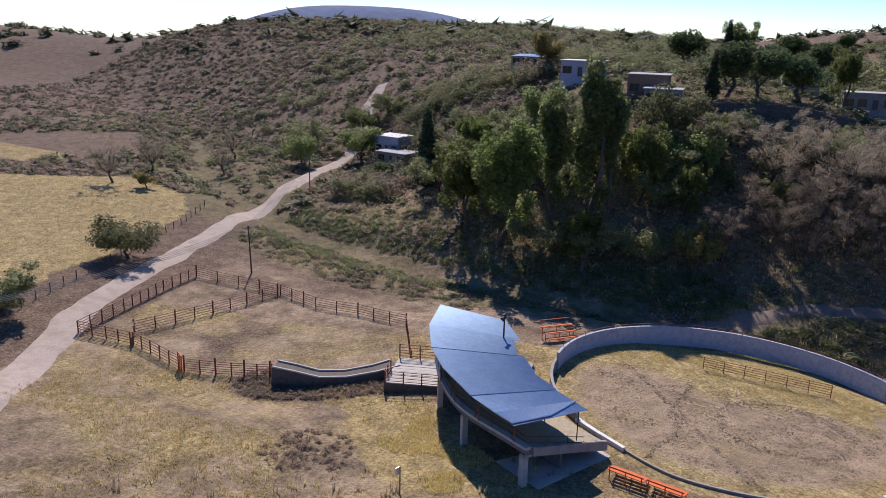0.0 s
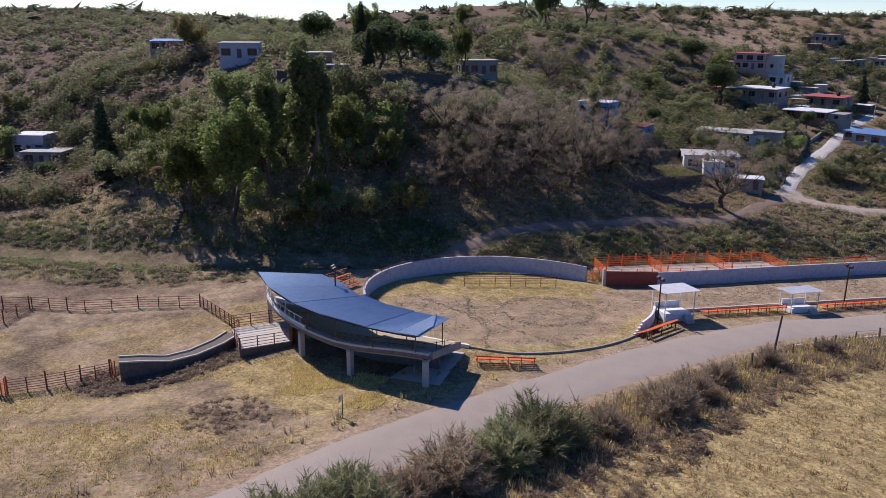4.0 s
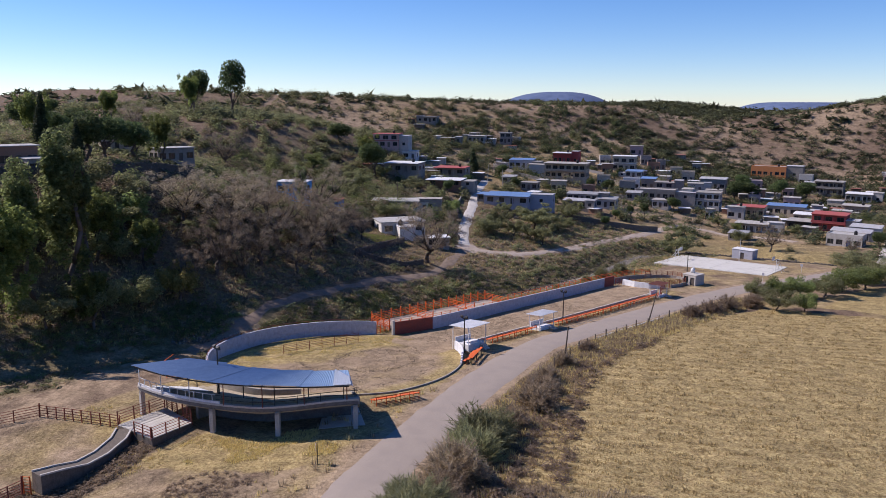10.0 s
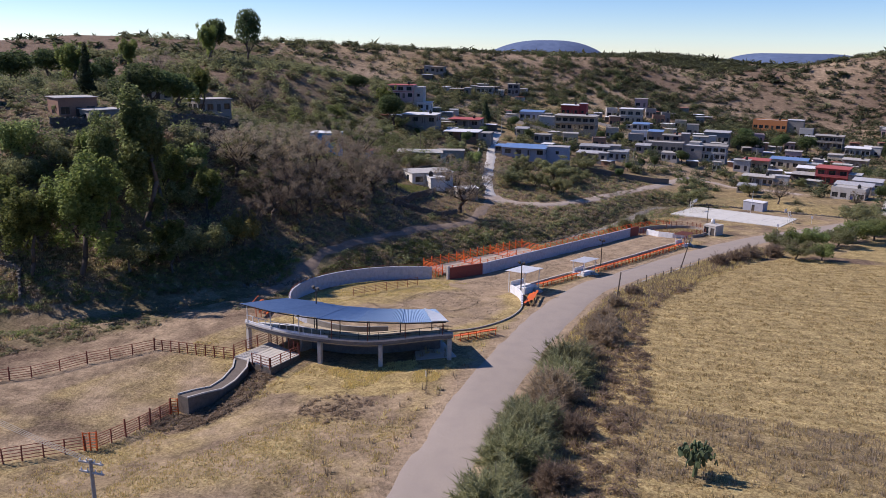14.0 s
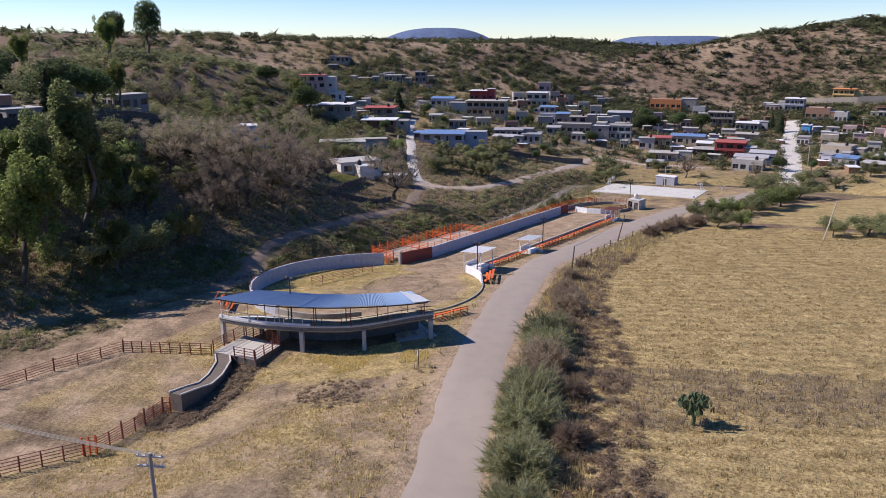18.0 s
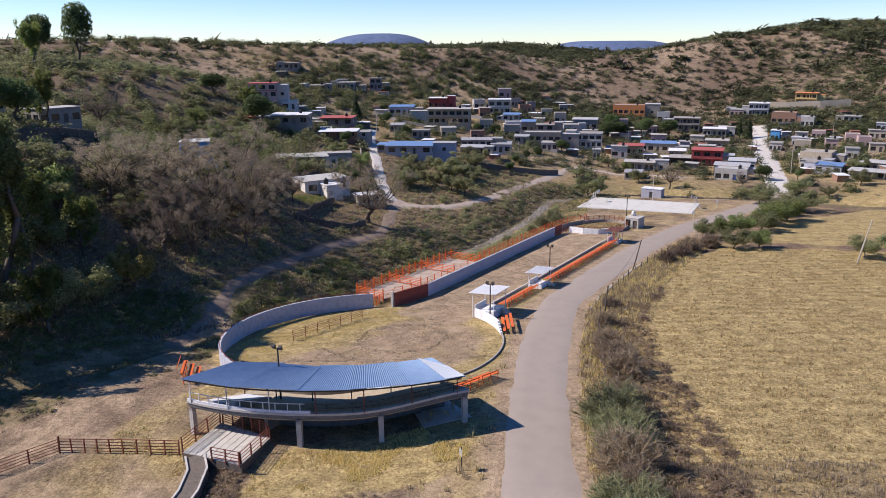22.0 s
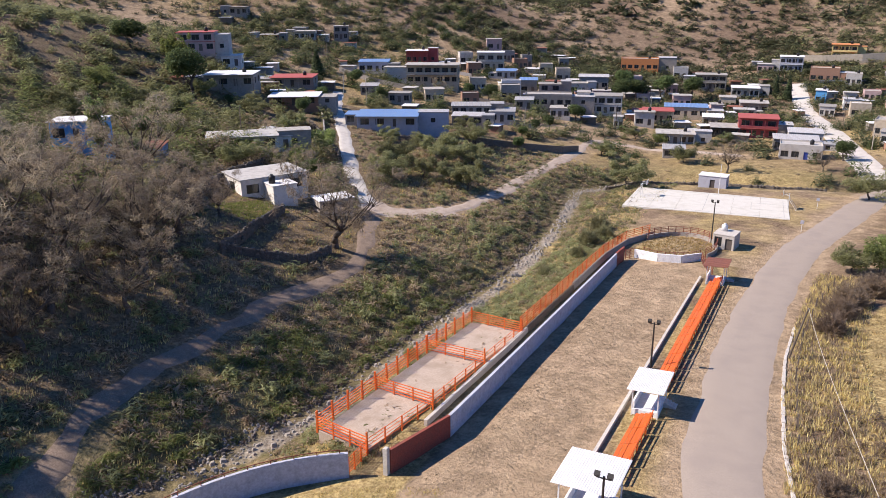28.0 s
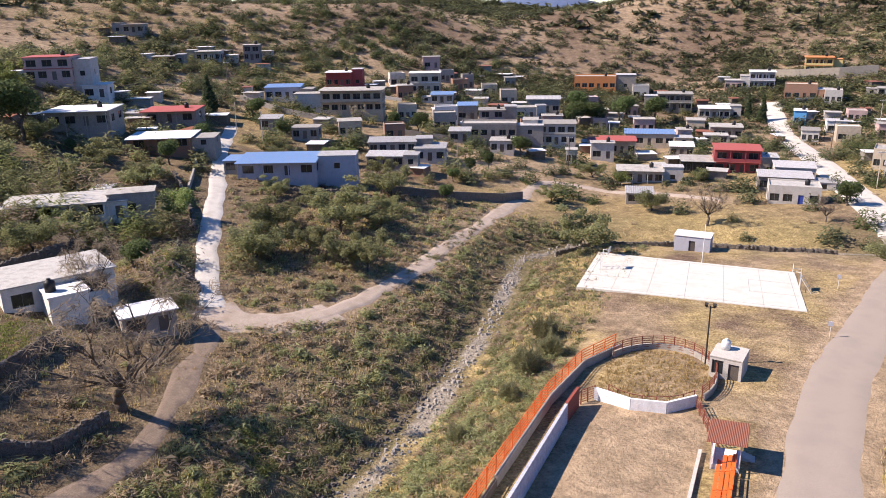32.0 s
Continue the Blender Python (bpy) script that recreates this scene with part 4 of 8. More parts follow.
# ---- Pens and chute west of the lane.
OR = "orange-red pipe fence of the chute pens"
fence("chute_fence", ((-17.3, 21.9), (-16.9, 31.5), (-16.8, 42.4), (-16.0, 53.0)), 2.2, 1.55, 5, ORANGE, OR, "chute pens", tall_every=1, extra=0.45, base=0.04, rail=0.075, post=0.13)
for p, q in (((-17.3, 21.9), (-10.9, 20.4)), ((-16.9, 31.5), (-9.6, 30.2)), ((-16.8, 42.4), (-9.1, 41.5)), ((-16.0, 53.0), (-8.7, 51.6))):
    fence("chute_fence", (p, q), 2.4, 1.5, 5, ORANGE, OR, "chute pens", tall_every=3, extra=0.45, base=0.04, rail=0.075)
fence("chute_fence", ((-10.9, 20.4), (-9.6, 30.2), (-9.1, 41.5), (-8.75, 52.0)), 2.4, 1.35, 4, ORANGE, OR, "chute pens", rail=0.045, base=0.04)
fence("chute_rail", ((-9.05, 52.0), (-8.85, 88.0), (-7.7, 98.0), (-5.0, 104.4)), 2.2, 2.1, 6, ORANGE, "orange-red pipe rail along the chute wall", "chute pens", rail=0.075, post=0.11, base=0)
fence("chute_gate", ((-10.6, 17.0), (-10.9, 20.3)), 1.1, 1.7, 6, ORANGE, "orange-red pipe gate between ring and pens", category="gate")
single("pavement_pens", Shape().hexa([(-17.1, 21.8, -2.2), (-11.0, 20.6, -2.2), (-8.9, 52.6, -2.2), (-15.9, 53.2, -2.2)], [(-17.1, 21.8, 0.04), (-11.0, 20.6, 0.05), (-8.9, 52.6, 0.05), (-15.9, 52.8, 0.04)]), TRACK, "trampled pale floor of the pens", "pavement", "structure")

# ---- Round pen at the lane's end.
single("wall_round_pen", wall_line(((-4.3, 90.2), (-0.3, 88.7), (3.2, 89.0), (5.8, 91.6)), 0.3, 1.25, 0), WHITEWASH, "bright whitewashed low wall of the round pen", "wall", "structure")
fence("round_pen_fence", round_line(0.8, 97.5, 6.4, 8.6, -32, 150, 16), 2.4, 1.75, 6, RUST, "rust-red pipe fence of the round pen", rail=0.06, base=0.05)
fence("round_pen_fence", round_line(0.8, 97.5, 6.2, 8.4, 232, 320, 7), 2.4, 1.5, 3, RUST, "rust-red pipe fence of the round pen", rail=0.06, base=0.05)
single("wall_round_pen_back", wall_line(round_line(0.8, 97.5, 6.5, 8.7, -30, 150, 14), 0.25, 0.7, 0), CONCRETE, "grey concrete footing wall of the round pen", "wall", "structure")
fence("lane_gate", ((-5.4, 88.6), (-4.3, 90.2)), 0.9, 1.7, 6, RED_WALL, "dark red gate of the round pen", category="gate")
fence("lane_gate", ((5.9, 91.0), (7.4, 86.4), (8.6, 83.4)), 1.4, 1.5, 5, RUST, "rust-red pipe gate beside the booth", category="gate")

# ---- Benches.
def bench_proto():
    ob = thing("bench", 0, 0, 0, "long orange-painted steel bench beside the lane", "bench", "orange benches")
    for k, (x, z) in enumerate(((-0.62, 0.42), (-0.2, 0.52), (0.22, 0.62), (0.6, 0.78))):
        part("plank", Shape().box(x, 0, z, 0.34, 2.92, 0.06), ORANGE, ob)
    for y in (-1.3, 0, 1.3):
        s = Shape().beam((-0.8, y, 0.38), (0.8, y, 0.76), 0.06, 0.07)
        s.box(-0.7, y, 0, 0.06, 0.06, 0.42).box(0.7, y, 0, 0.06, 0.06, 0.75)
        part("frame", s, ORANGE, ob)
        part("leg", Shape().box(0.72, y, 0.0, 0.07, 0.07, 1.15), ORANGE, ob)
    part("backrest", Shape().box(0.76, 0, 1.05, 0.05, 2.92, 0.12), ORANGE, ob)
    return ob


bench = bench_proto()
bench.matrix_basis = pose(9.2, 25.5, 0)
for k in range(1, 19):
    y = 25.5 + 3.02 * k
    if not (35.6 < y < 41.4):
        copy_thing(bench, pose(9.25 + 0.004 * y, y, height(9.2, y) + 0.02, 0, 0, random.uniform(-0.8, 0.8)))
for x, y, a in ((20.2, -9.4, 3.0), (20.75, -5.3, 3.0)):
    tagged(copy_thing(bench, pose(x, y, 0.02, 0, 0, a - 20)), "orange-painted bench beside the grandstand", "bench", "orange benches")
stack = thing("bench", -12.2, -19.0, 0, "three-tier orange-red plank bench outside the ring wall", "bench", "orange benches")
for k in range(3):
    ax, ay, bx, by, z = -10.4 - 0.55 * k, -20.4 - 0.5 * k, -13.6 - 0.55 * k, -16.9 - 0.5 * k, 0.5 + 0.5 * k
    part("plank", Shape().beam((ax, ay, z), (bx, by, z), 0.5, 0.08), ORANGE, stack)
    for f in (0.06, 0.5, 0.94):
        part("leg", Shape().box(ax + (bx - ax) * f, ay + (by - ay) * f, -0.6, 0.09, 0.09, z + 0.57), ORANGE, stack)
part("top_rail", Shape().beam((-11.9, -21.8, 2.2), (-15.1, -18.3, 2.2), 0.07, 0.07), ORANGE, stack)
long_bench = thing("bench", 13.8, 15.4, 0, "three-tier orange plank bench on dark legs beside the booth", "bench", "orange benches")
for k in range(3):
    ax, ay, bx, by, z = 15.4 + 0.5 * k, 11.4 + 0.25 * k, 12.2 + 0.5 * k, 17.4 + 0.25 * k, 0.5 + 0.28 * k
    part("plank", Shape().beam((ax, ay, z), (bx, by, z), 0.4, 0.07), ORANGE, long_bench)
    for f in (0.06, 0.5, 0.94):
        part("leg", Shape().box(ax + (bx - ax) * f, ay + (by - ay) * f, 0, 0.1, 0.1, z - 0.03), DARK_STEEL, long_bench)


# ---- Booths, lamps and posts.
def booth(name, x1, y1, x2, y2, z, roof, label, base=0.0, ridges=True, turn=0.0):
    cx, cy = (x1 + x2) / 2, (y1 + y2) / 2
    ob = thing(name, cx, cy, 0, label, "booth")
    s, n = Shape(), 24
    for k in range(n * 2 + 1):
        x = x1 + (x2 - x1) * k / (2 * n)
        up = 0.04 * (k % 2) if ridges else 0.0
        s.v += [(x, y1, z + up), (x, y2, z + up + 0.12), (x, y2, z + up + 0.07), (x, y1, z + up - 0.05)]
    for k in range(n * 2):
        s.f += [(4 * k + i, 4 * k + 4 + i, 4 * k + 4 + (i + 1) % 4, 4 * k + (i + 1) % 4) for i in range(4)]
    s.f += [(0, 1, 2, 3), tuple(8 * n + i for i in (3, 2, 1, 0))]
    part("roof", s, roof, ob)
    for px, py in ((x1 + 0.5, y1 + 0.5), (x2 - 0.5, y1 + 0.5), (x2 - 0.5, y2 - 0.5), (x1 + 0.5, y2 - 0.5)):
        part("post", Shape().box(px, py, 0, 0.1, 0.1, z), STEEL_WHITE, ob)
    part("beam", Shape().beam((x1 + 0.3, y1 + 0.5, z - 0.1), (x2 - 0.3, y1 + 0.5, z - 0.1), 0.08, 0.1).beam((x1 + 0.3, y2 - 0.5, z - 0.02), (x2 - 0.3, y2 - 0.5, z - 0.02), 0.08, 0.1), STEEL_WHITE, ob)
    if base:
        part("platform", Shape().box(cx, cy, -0.2, (x2 - x1) * 0.72, (y2 - y1) * 0.72, base + 0.2), WHITEWASH, ob)
        part("counter", Shape().box(cx - (x2 - x1) * 0.33, cy, base, 0.2, (y2 - y1) * 0.7, 0.8), WHITEWASH, ob)
        for k in range(4):
            part("step", Shape().box(x2 - 0.3 + 0.28 * k, cy + 1.2, -0.1, 0.3, 1.1, base + 0.1 - (k + 1) * base / 5), PALE, ob)
    return ob


booth("judges_booth", 6.8, 16.9, 11.3, 22.0, 3.9, ZINC, "white booth with a corrugated sheet roof at the ring", 1.1)
booth("shade_booth", 7.6, 35.9, 10.9, 41.0, 2.85, ZINC, "small white booth with a corrugated sheet roof", 0.6)
booth("lane_booth", 7.8, 79.0, 11.1, 83.3, 2.9, BROWN_SHEET, "small booth with a rusty brown sheet roof", 0.5)


def floodlight(x, y, z, high, label):
    ob = thing("light_pole", x, y, z, label, "light pole", "light poles")
    part("pole", Shape().tube((x, y, z - 0.3), (x, y, z + high), 0.11, 0.08, 10), DARK_STEEL, ob)
    part("crossbar", Shape().beam((x - 0.5, y, z + high - 0.15), (x + 0.5, y, z + high - 0.15), 0.07, 0.07), DARK_STEEL, ob)
    for k in (-0.45, 0.45):
        lamp = part("lamp_head", Shape().hexa([(x + k - 0.16, y - 0.1, z + high - 0.1), (x + k + 0.16, y - 0.1, z + high - 0.1), (x + k + 0.16, y + 0.12, z + high - 0.1), (x + k - 0.16, y + 0.12, z + high - 0.1)],
                                              [(x + k - 0.2, y - 0.32, z + high + 0.2), (x + k + 0.2, y - 0.32, z + high + 0.2), (x + k + 0.2, y + 0.02, z + high + 0.36), (x + k - 0.2, y + 0.02, z + high + 0.36)]), DARK_STEEL, ob)
        part("lens", Shape().box(x + k, y - 0.2, z + high + 0.02, 0.24, 0.03, 0.2), GLASS_DARK, lamp)


floodlight(5.2, -23.1, 1.7, 6.0, "dark steel floodlight pole rising through the grandstand")
floodlight(10.6, 16.6, 0, 5.6, "dark steel floodlight pole beside the booth")
floodlight(7.5, 47.6, 0, 5.3, "dark steel floodlight pole beside the lane")
floodlight(5.6, 103.0, 0, 7.2, "dark steel floodlight pole beside the pump house")


def pole(x, y, high, lean=(0, 0), r=0.13, mat_=None, label="leaning weathered wooden utility pole", arms=0, name="utility_pole"):
    z = height(x, y)
    ob = thing(name, x, y, z, label, "utility pole", "utility poles")
    top = (x + lean[0], y + lean[1], z + high)
    part("pole", Shape().tube((x, y, z - 0.5), top, r, r * 0.7, 10), mat_ or WOOD, ob)
    for k in range(arms):
        zz = top[2] - 0.3 - 0.7 * k
        part("crossarm", Shape().box(top[0], top[1], zz, 1.9, 0.12, 0.12, 25), PALE, ob)
        for d in (-0.8, -0.3, 0.3, 0.8):
            part("insulator", Shape().tube((top[0] + d * 0.906, top[1] + d * 0.42, zz + 0.12), (top[0] + d * 0.906, top[1] + d * 0.42, zz + 0.32), 0.05, 0.03, 6), WHITEWASH, ob)
    return ob, top


# ---- Plants.
rng = np.random.default_rng(11)


def leaf_cloud(name, blobs, count, size, material, long=1.0, shell=0.55, seed=0, droop=0.0):
    """A crown of many small leaf clumps spread through a set of ellipsoids (x, y, z, rx, ry, rz)."""
    g = np.random.default_rng(seed)
    b = np.array(blobs, float)
    weight = (b[:, 3] * b[:, 4] * b[:, 5]) ** 0.67
    pick = g.choice(len(b), count, p=weight / weight.sum())
    way = g.normal(size=(count, 3))
    way /= np.linalg.norm(way, axis=1)[:, None]
    far = shell + (1 - shell) * g.random(count) ** 0.6
    centre = b[pick, :3] + way * b[pick, 3:] * far[:, None]
    centre[:, 2] -= droop * g.random(count)
    normal = way * 0.6 + g.normal(size=(count, 3)) * 0.5 + (0, 0, 0.6)
    normal /= np.linalg.norm(normal, axis=1)[:, None]
    side = np.cross(normal, g.normal(size=(count, 3)))
    side /= np.linalg.norm(side, axis=1)[:, None]
    up = np.cross(normal, side)
    s = size * (0.55 + 0.9 * g.random(count))[:, None]
    l, w = side * s * 0.5 * long, up * s * 0.5
    bend = normal * s * 0.18
    verts = np.stack([centre - l * 1.05 - w * 0.4, centre + l * 1.05 - w * 0.3 - bend, centre + w * 1.3 + bend], 1).reshape(-1, 3)
    data = bpy.data.meshes.new(name)
    n = count
    data.vertices.add(3 * n)
    data.vertices.foreach_set("co", verts.ravel())
    data.loops.add(3 * n)
    data.loops.foreach_set("vertex_index", np.arange(3 * n))
    data.polygons.add(n)
    data.polygons.foreach_set("loop_start", np.arange(0, 3 * n, 3))
    data.materials.append(material)
    data.update(calc_edges=True)
    data.validate()
    return data


def limbs(seed, high, r0, fork, count, reach, lift, twigs=0, twig_len=1.0, bare=False):
    """A tapered, bent trunk with limbs; gives the mesh shape and the limbs' ends."""
    g, s, ends = random.Random(seed), Shape(), []
    p, r = Vector((0, 0, -0.4)), r0
    for k in range(3):
        q = Vector((p.x + g.uniform(-0.06, 0.06) * high, p.y + g.uniform(-0.06, 0.06) * high, high * fork * (k + 1) / 3))
        s.tube(p, q, r, r * 0.85, 7)
        p, r = q, r * 0.85
    for k in range(count):
        a = math.tau * (k + g.uniform(-0.3, 0.3)) / count
        q, rr, start = p.copy(), r * 0.62, p.copy()
        if k % 2 and fork > 0.3:
            start = Vector((0, 0, high * fork * g.uniform(0.55, 0.95)))
            q = start.copy()
        d = Vector((math.cos(a), math.sin(a), lift * g.uniform(0.6, 1.4))).normalized()
        length = reach * g.uniform(0.75, 1.2)
        for step in range(3):
            e = q + d * length / 3
            s.tube(q, e, rr, rr * 0.65, 5)
            for j in range(twigs):
                t = (d + Vector((g.uniform(-1, 1), g.uniform(-1, 1), g.uniform(-0.3, 0.9)))).normalized()
                e2 = e + t * twig_len * g.uniform(0.6, 1.3)
                s.tube(e, e2, rr * 0.42, rr * 0.15, 4)
                ends.append(e2)
                if bare:
                    for i in range(2):
                        t2 = (t + Vector((g.uniform(-1, 1), g.uniform(-1, 1), g.uniform(-0.2, 0.8)))).normalized()
                        e3 = e2 + t2 * twig_len * g.uniform(0.5, 1.0)
                        s.tube(e2, e3, rr * 0.16, rr * 0.07, 3)
                        ends.append(e3)
            ends.append(e)
            q, rr = e, rr * 0.65
            d = (d + Vector((g.uniform(-0.35, 0.35), g.uniform(-0.35, 0.35), g.uniform(-0.15, 0.3)))).normalized()
    return s, ends


def spray(name, wide, high, stems, twigs, material, seed):
    """A bush of thin stems that fan out from the foot into a ragged dome, each set with fine upright twigs."""
    g = np.random.default_rng(seed)
    turn, rise = g.uniform(0, math.tau, stems), np.arcsin(g.uniform(0.06, 0.99, stems))
    lobes = 0.82 + 0.14 * np.sin(3 * turn + seed) + 0.1 * np.sin(5 * turn + 2 * seed)
    long = (g.uniform(0.72, 1.08, stems) * lobes)[:, None]
    foot = g.normal(size=(stems, 3)) * (0.16, 0.16, 0.02)
    tip = np.stack([wide * np.cos(rise) * np.cos(turn), wide * np.cos(rise) * np.sin(turn), high * (0.14 + 0.86 * np.sin(rise))], 1) * long
    at = g.uniform(0.3, 1.0, (stems, twigs, 1)) ** 0.7
    start = foot[:, None] + (tip - foot)[:, None] * at
    start[..., 2] -= (0.5 * at * (1 - at))[..., 0]
    way = (tip - foot) / np.linalg.norm(tip - foot, axis=1)[:, None]
    way = way[:, None] * 0.7 + g.normal(size=(stems, twigs, 3)) * 0.5 + (0, 0, 0.12)
    end = start + way * g.uniform(0.14, 0.42, (stems, twigs, 1))
    start, end = np.concatenate([start.reshape(-1, 3), foot]), np.concatenate([end.reshape(-1, 3), tip])
    side = np.cross(end - start, g.normal(size=start.shape))
    side *= (0.02 / (np.linalg.norm(side, axis=1) + 1e-6))[:, None]
    n = len(start)
    data = bpy.data.meshes.new(name)
    data.from_pydata(np.stack([start - side, start + side, end], 1).reshape(-1, 3).tolist(), [], np.arange(3 * n).reshape(-1, 3).tolist())
    data.materials.append(material)
    return data


PROTO = {}


def proto(kind, k):
    """Trunk and crown meshes of one of three plants of a kind, and its height."""
    if (kind, k) in PROTO:
        return PROTO[kind, k]
    seed = sum(ord(c) for c in kind) * 7 + k
    g = random.Random(seed)
    if kind == "mesquite":
        s, ends = limbs(seed, 5, 0.17, 0.32, 7, 3.0, 0.75, 2, 1.0)
        blobs = [(e.x, e.y, e.z + 0.1, g.uniform(0.6, 1.15), g.uniform(0.6, 1.15), g.uniform(0.4, 0.7)) for e in ends[::3]]
        out = (s, leaf_cloud("crown", blobs, 5200, 0.165, LEAF_OLIVE, 1.5, 0.35, seed, 0.2), 5.0)
    elif kind == "thicket":
        s, ends = limbs(seed, 6, 0.2, 0.25, 8, 3.2, 1.0, 2, 1.1)
        blobs = [(e.x, e.y, e.z * 0.95, g.uniform(0.8, 1.4), g.uniform(0.8, 1.4), g.uniform(0.6, 1.1)) for e in ends[::3]]
        out = (s, leaf_cloud("crown", blobs, 5200, 0.2, (LEAF_THICK, LEAF_OLIVE, LEAF_FRESH)[k], 1.2, 0.35, seed, 0.3), 6.0)
    elif kind == "round":
        s, ends = limbs(seed, 5, 0.2, 0.35, 6, 1.9, 1.1, 1, 0.7)
        blobs = [(g.uniform(-1, 1), g.uniform(-1, 1), g.uniform(2.6, 4.2), g.uniform(0.9, 1.4), g.uniform(0.9, 1.4), g.uniform(0.7, 1.1)) for _ in range(9)]
        out = (s, leaf_cloud("crown", blobs, 4600, 0.19, LEAF_FICUS, 1.1, 0.6, seed), 5.0)
    elif kind == "eucalyptus":
        s, ends = limbs(seed, 20, 0.42, 0.45, 7, 6.5, 2.2, 2, 1.8)
        blobs = [(e.x * 0.8, e.y * 0.8, e.z, g.uniform(0.9, 1.7), g.uniform(0.9, 1.7), g.uniform(1.3, 2.6)) for e in ends[::2]]
        blobs += [(g.uniform(-3, 3), g.uniform(-3, 3), g.uniform(5, 17), g.uniform(0.9, 1.5), g.uniform(0.9, 1.5), g.uniform(1.2, 2.4)) for _ in range(12)]
        blobs += [(g.uniform(-4.5, 4.5), g.uniform(-4.5, 4.5), g.uniform(6, 18.5), g.uniform(0.5, 1.0), g.uniform(0.5, 1.0), g.uniform(0.8, 1.7)) for _ in range(26)]
        out = (s, leaf_cloud("crown", blobs, 15000, 0.32, LEAF_GREEN, 1.5, 0.4, seed, 0.8), 20.0)
    elif kind == "poplar":
        s, ends = limbs(seed, 26, 0.45, 0.6, 9, 5.0, 3.0, 2, 1.6)
        blobs = [(e.x * 0.7, e.y * 0.7, e.z, g.uniform(0.8, 1.5), g.uniform(0.8, 1.5), g.uniform(1.2, 2.4)) for e in ends[::2]]
        blobs += [(g.uniform(-1.6, 1.6), g.uniform(-1.6, 1.6), z, g.uniform(0.9, 1.7), g.uniform(0.9, 1.7), g.uniform(1.2, 2.2)) for z in range(7, 26, 1)]
        out = (s, leaf_cloud("crown", blobs, 12000, 0.34, LEAF_POPLAR, 1.5, 0.4, seed, 0.6), 26.0)
    elif kind == "cypress":
        s = Shape().tube((0, 0, -0.4), (0, 0, 9), 0.25, 0.06, 7)
        blobs = [(g.uniform(-0.4, 0.4) * (1 - z / 13), g.uniform(-0.4, 0.4) * (1 - z / 13), z, 0.35 + 1.9 * (1 - z / 12.5), 0.35 + 1.9 * (1 - z / 12.5), 0.9) for z in np.arange(1.2, 12, 0.6)]
        out = (s, leaf_cloud("crown", blobs, 6000, 0.25, LEAF_DARK, 1.4, 0.55, seed), 12.3)
    elif kind == "leafless":
        s, ends = limbs(seed, 9, 0.38, 0.26, 9, 6.2, 0.95, 3, 1.5, True)
        blobs = [(e.x, e.y, e.z, g.uniform(0.45, 0.9), g.uniform(0.45, 0.9), g.uniform(0.4, 0.75)) for e in ends[::3]]
        out = (s, leaf_cloud("twigs", blobs, 4600, 0.048, LEAF_TWIG, 13.0, 0.1, seed), 9.0)
    elif kind == "willow":
        s, ends = limbs(seed, 6, 0.2, 0.3, 7, 2.6, 1.1, 2, 0.9)
        blobs = [(e.x, e.y, e.z, g.uniform(0.6, 1.0), g.uniform(0.6, 1.0), g.uniform(0.7, 1.2)) for e in ends[::3]]
        out = (s, leaf_cloud("crown", blobs, 4800, 0.19, LEAF_YELLOW, 1.6, 0.3, seed, 0.6), 6.0)
    elif kind in ("acacia_bush", "dry_bush"):
        s, ends = limbs(seed, 2.2, 0.06, 0.1, 11, 1.9, 1.6, 2, 0.5)
        dry = kind == "dry_bush"
        out = (s, spray("foliage", 1.75, 2.9, 260 if dry else 340, 38 if dry else 48, LEAF_DRY if dry else LEAF_BUSH, seed), 2.9)
    data = mesh_of("trunk", out[0], BARK, smooth=True)
    PROTO[kind, k] = (data, out[1], out[2])
    return PROTO[kind, k]


LEAF_THICK = leaf_mat("thicket_foliage", (0.15, 0.16, 0.07), (0.31, 0.315, 0.155), 0.58)
LEAF_DRY = leaf_mat("dry_twiggy_foliage", (0.235, 0.175, 0.118), (0.45, 0.345, 0.24), 0.5)
LEAF_FRESH = leaf_mat("mid_green_foliage", (0.15, 0.185, 0.06), (0.32, 0.37, 0.14), 0.6)
LEAF_FICUS = leaf_mat("ficus_foliage", (0.07, 0.10, 0.038), (0.17, 0.215, 0.085), 0.5)
LEAF_POPLAR = leaf_mat("poplar_foliage", (0.14, 0.165, 0.06), (0.31, 0.345, 0.14), 0.66)
LEAF_BUSH = leaf_mat("acacia_foliage", (0.20, 0.20, 0.10), (0.40, 0.385, 0.21), 0.5)
WORDS = {
    "mesquite": ("tree", "olive-green spreading mesquite tree", "tree", "mesquite trees"),
    "thicket": ("tree", "dense dark olive tree with a rounded crown", "tree", "dense trees"),
    "round": ("tree", "clipped deep-green tree beside the houses", "tree", "village trees"),
    "eucalyptus": ("tree", "tall bright-green eucalyptus with drooping foliage", "tree", "tall trees"),
    "poplar": ("tree", "very tall narrow dark-green tree", "tree", "tall trees"),
    "cypress": ("tree", "dark conical cypress tree", "tree", "cypresses"),
    "leafless": ("tree", "large leafless grey-brown tree with fine twigs", "tree", "leafless trees"),
    "willow": ("tree", "yellowing leafy tree beside the stream", "tree", "yellow trees"),
    "acacia_bush": ("bush", "grey-green feathery acacia bush on dry grass", "bush", "verge bushes"),
    "dry_bush": ("bush", "brown leafless bush on dry grass", "bush", "dry bushes"),
}
FIRST = {}


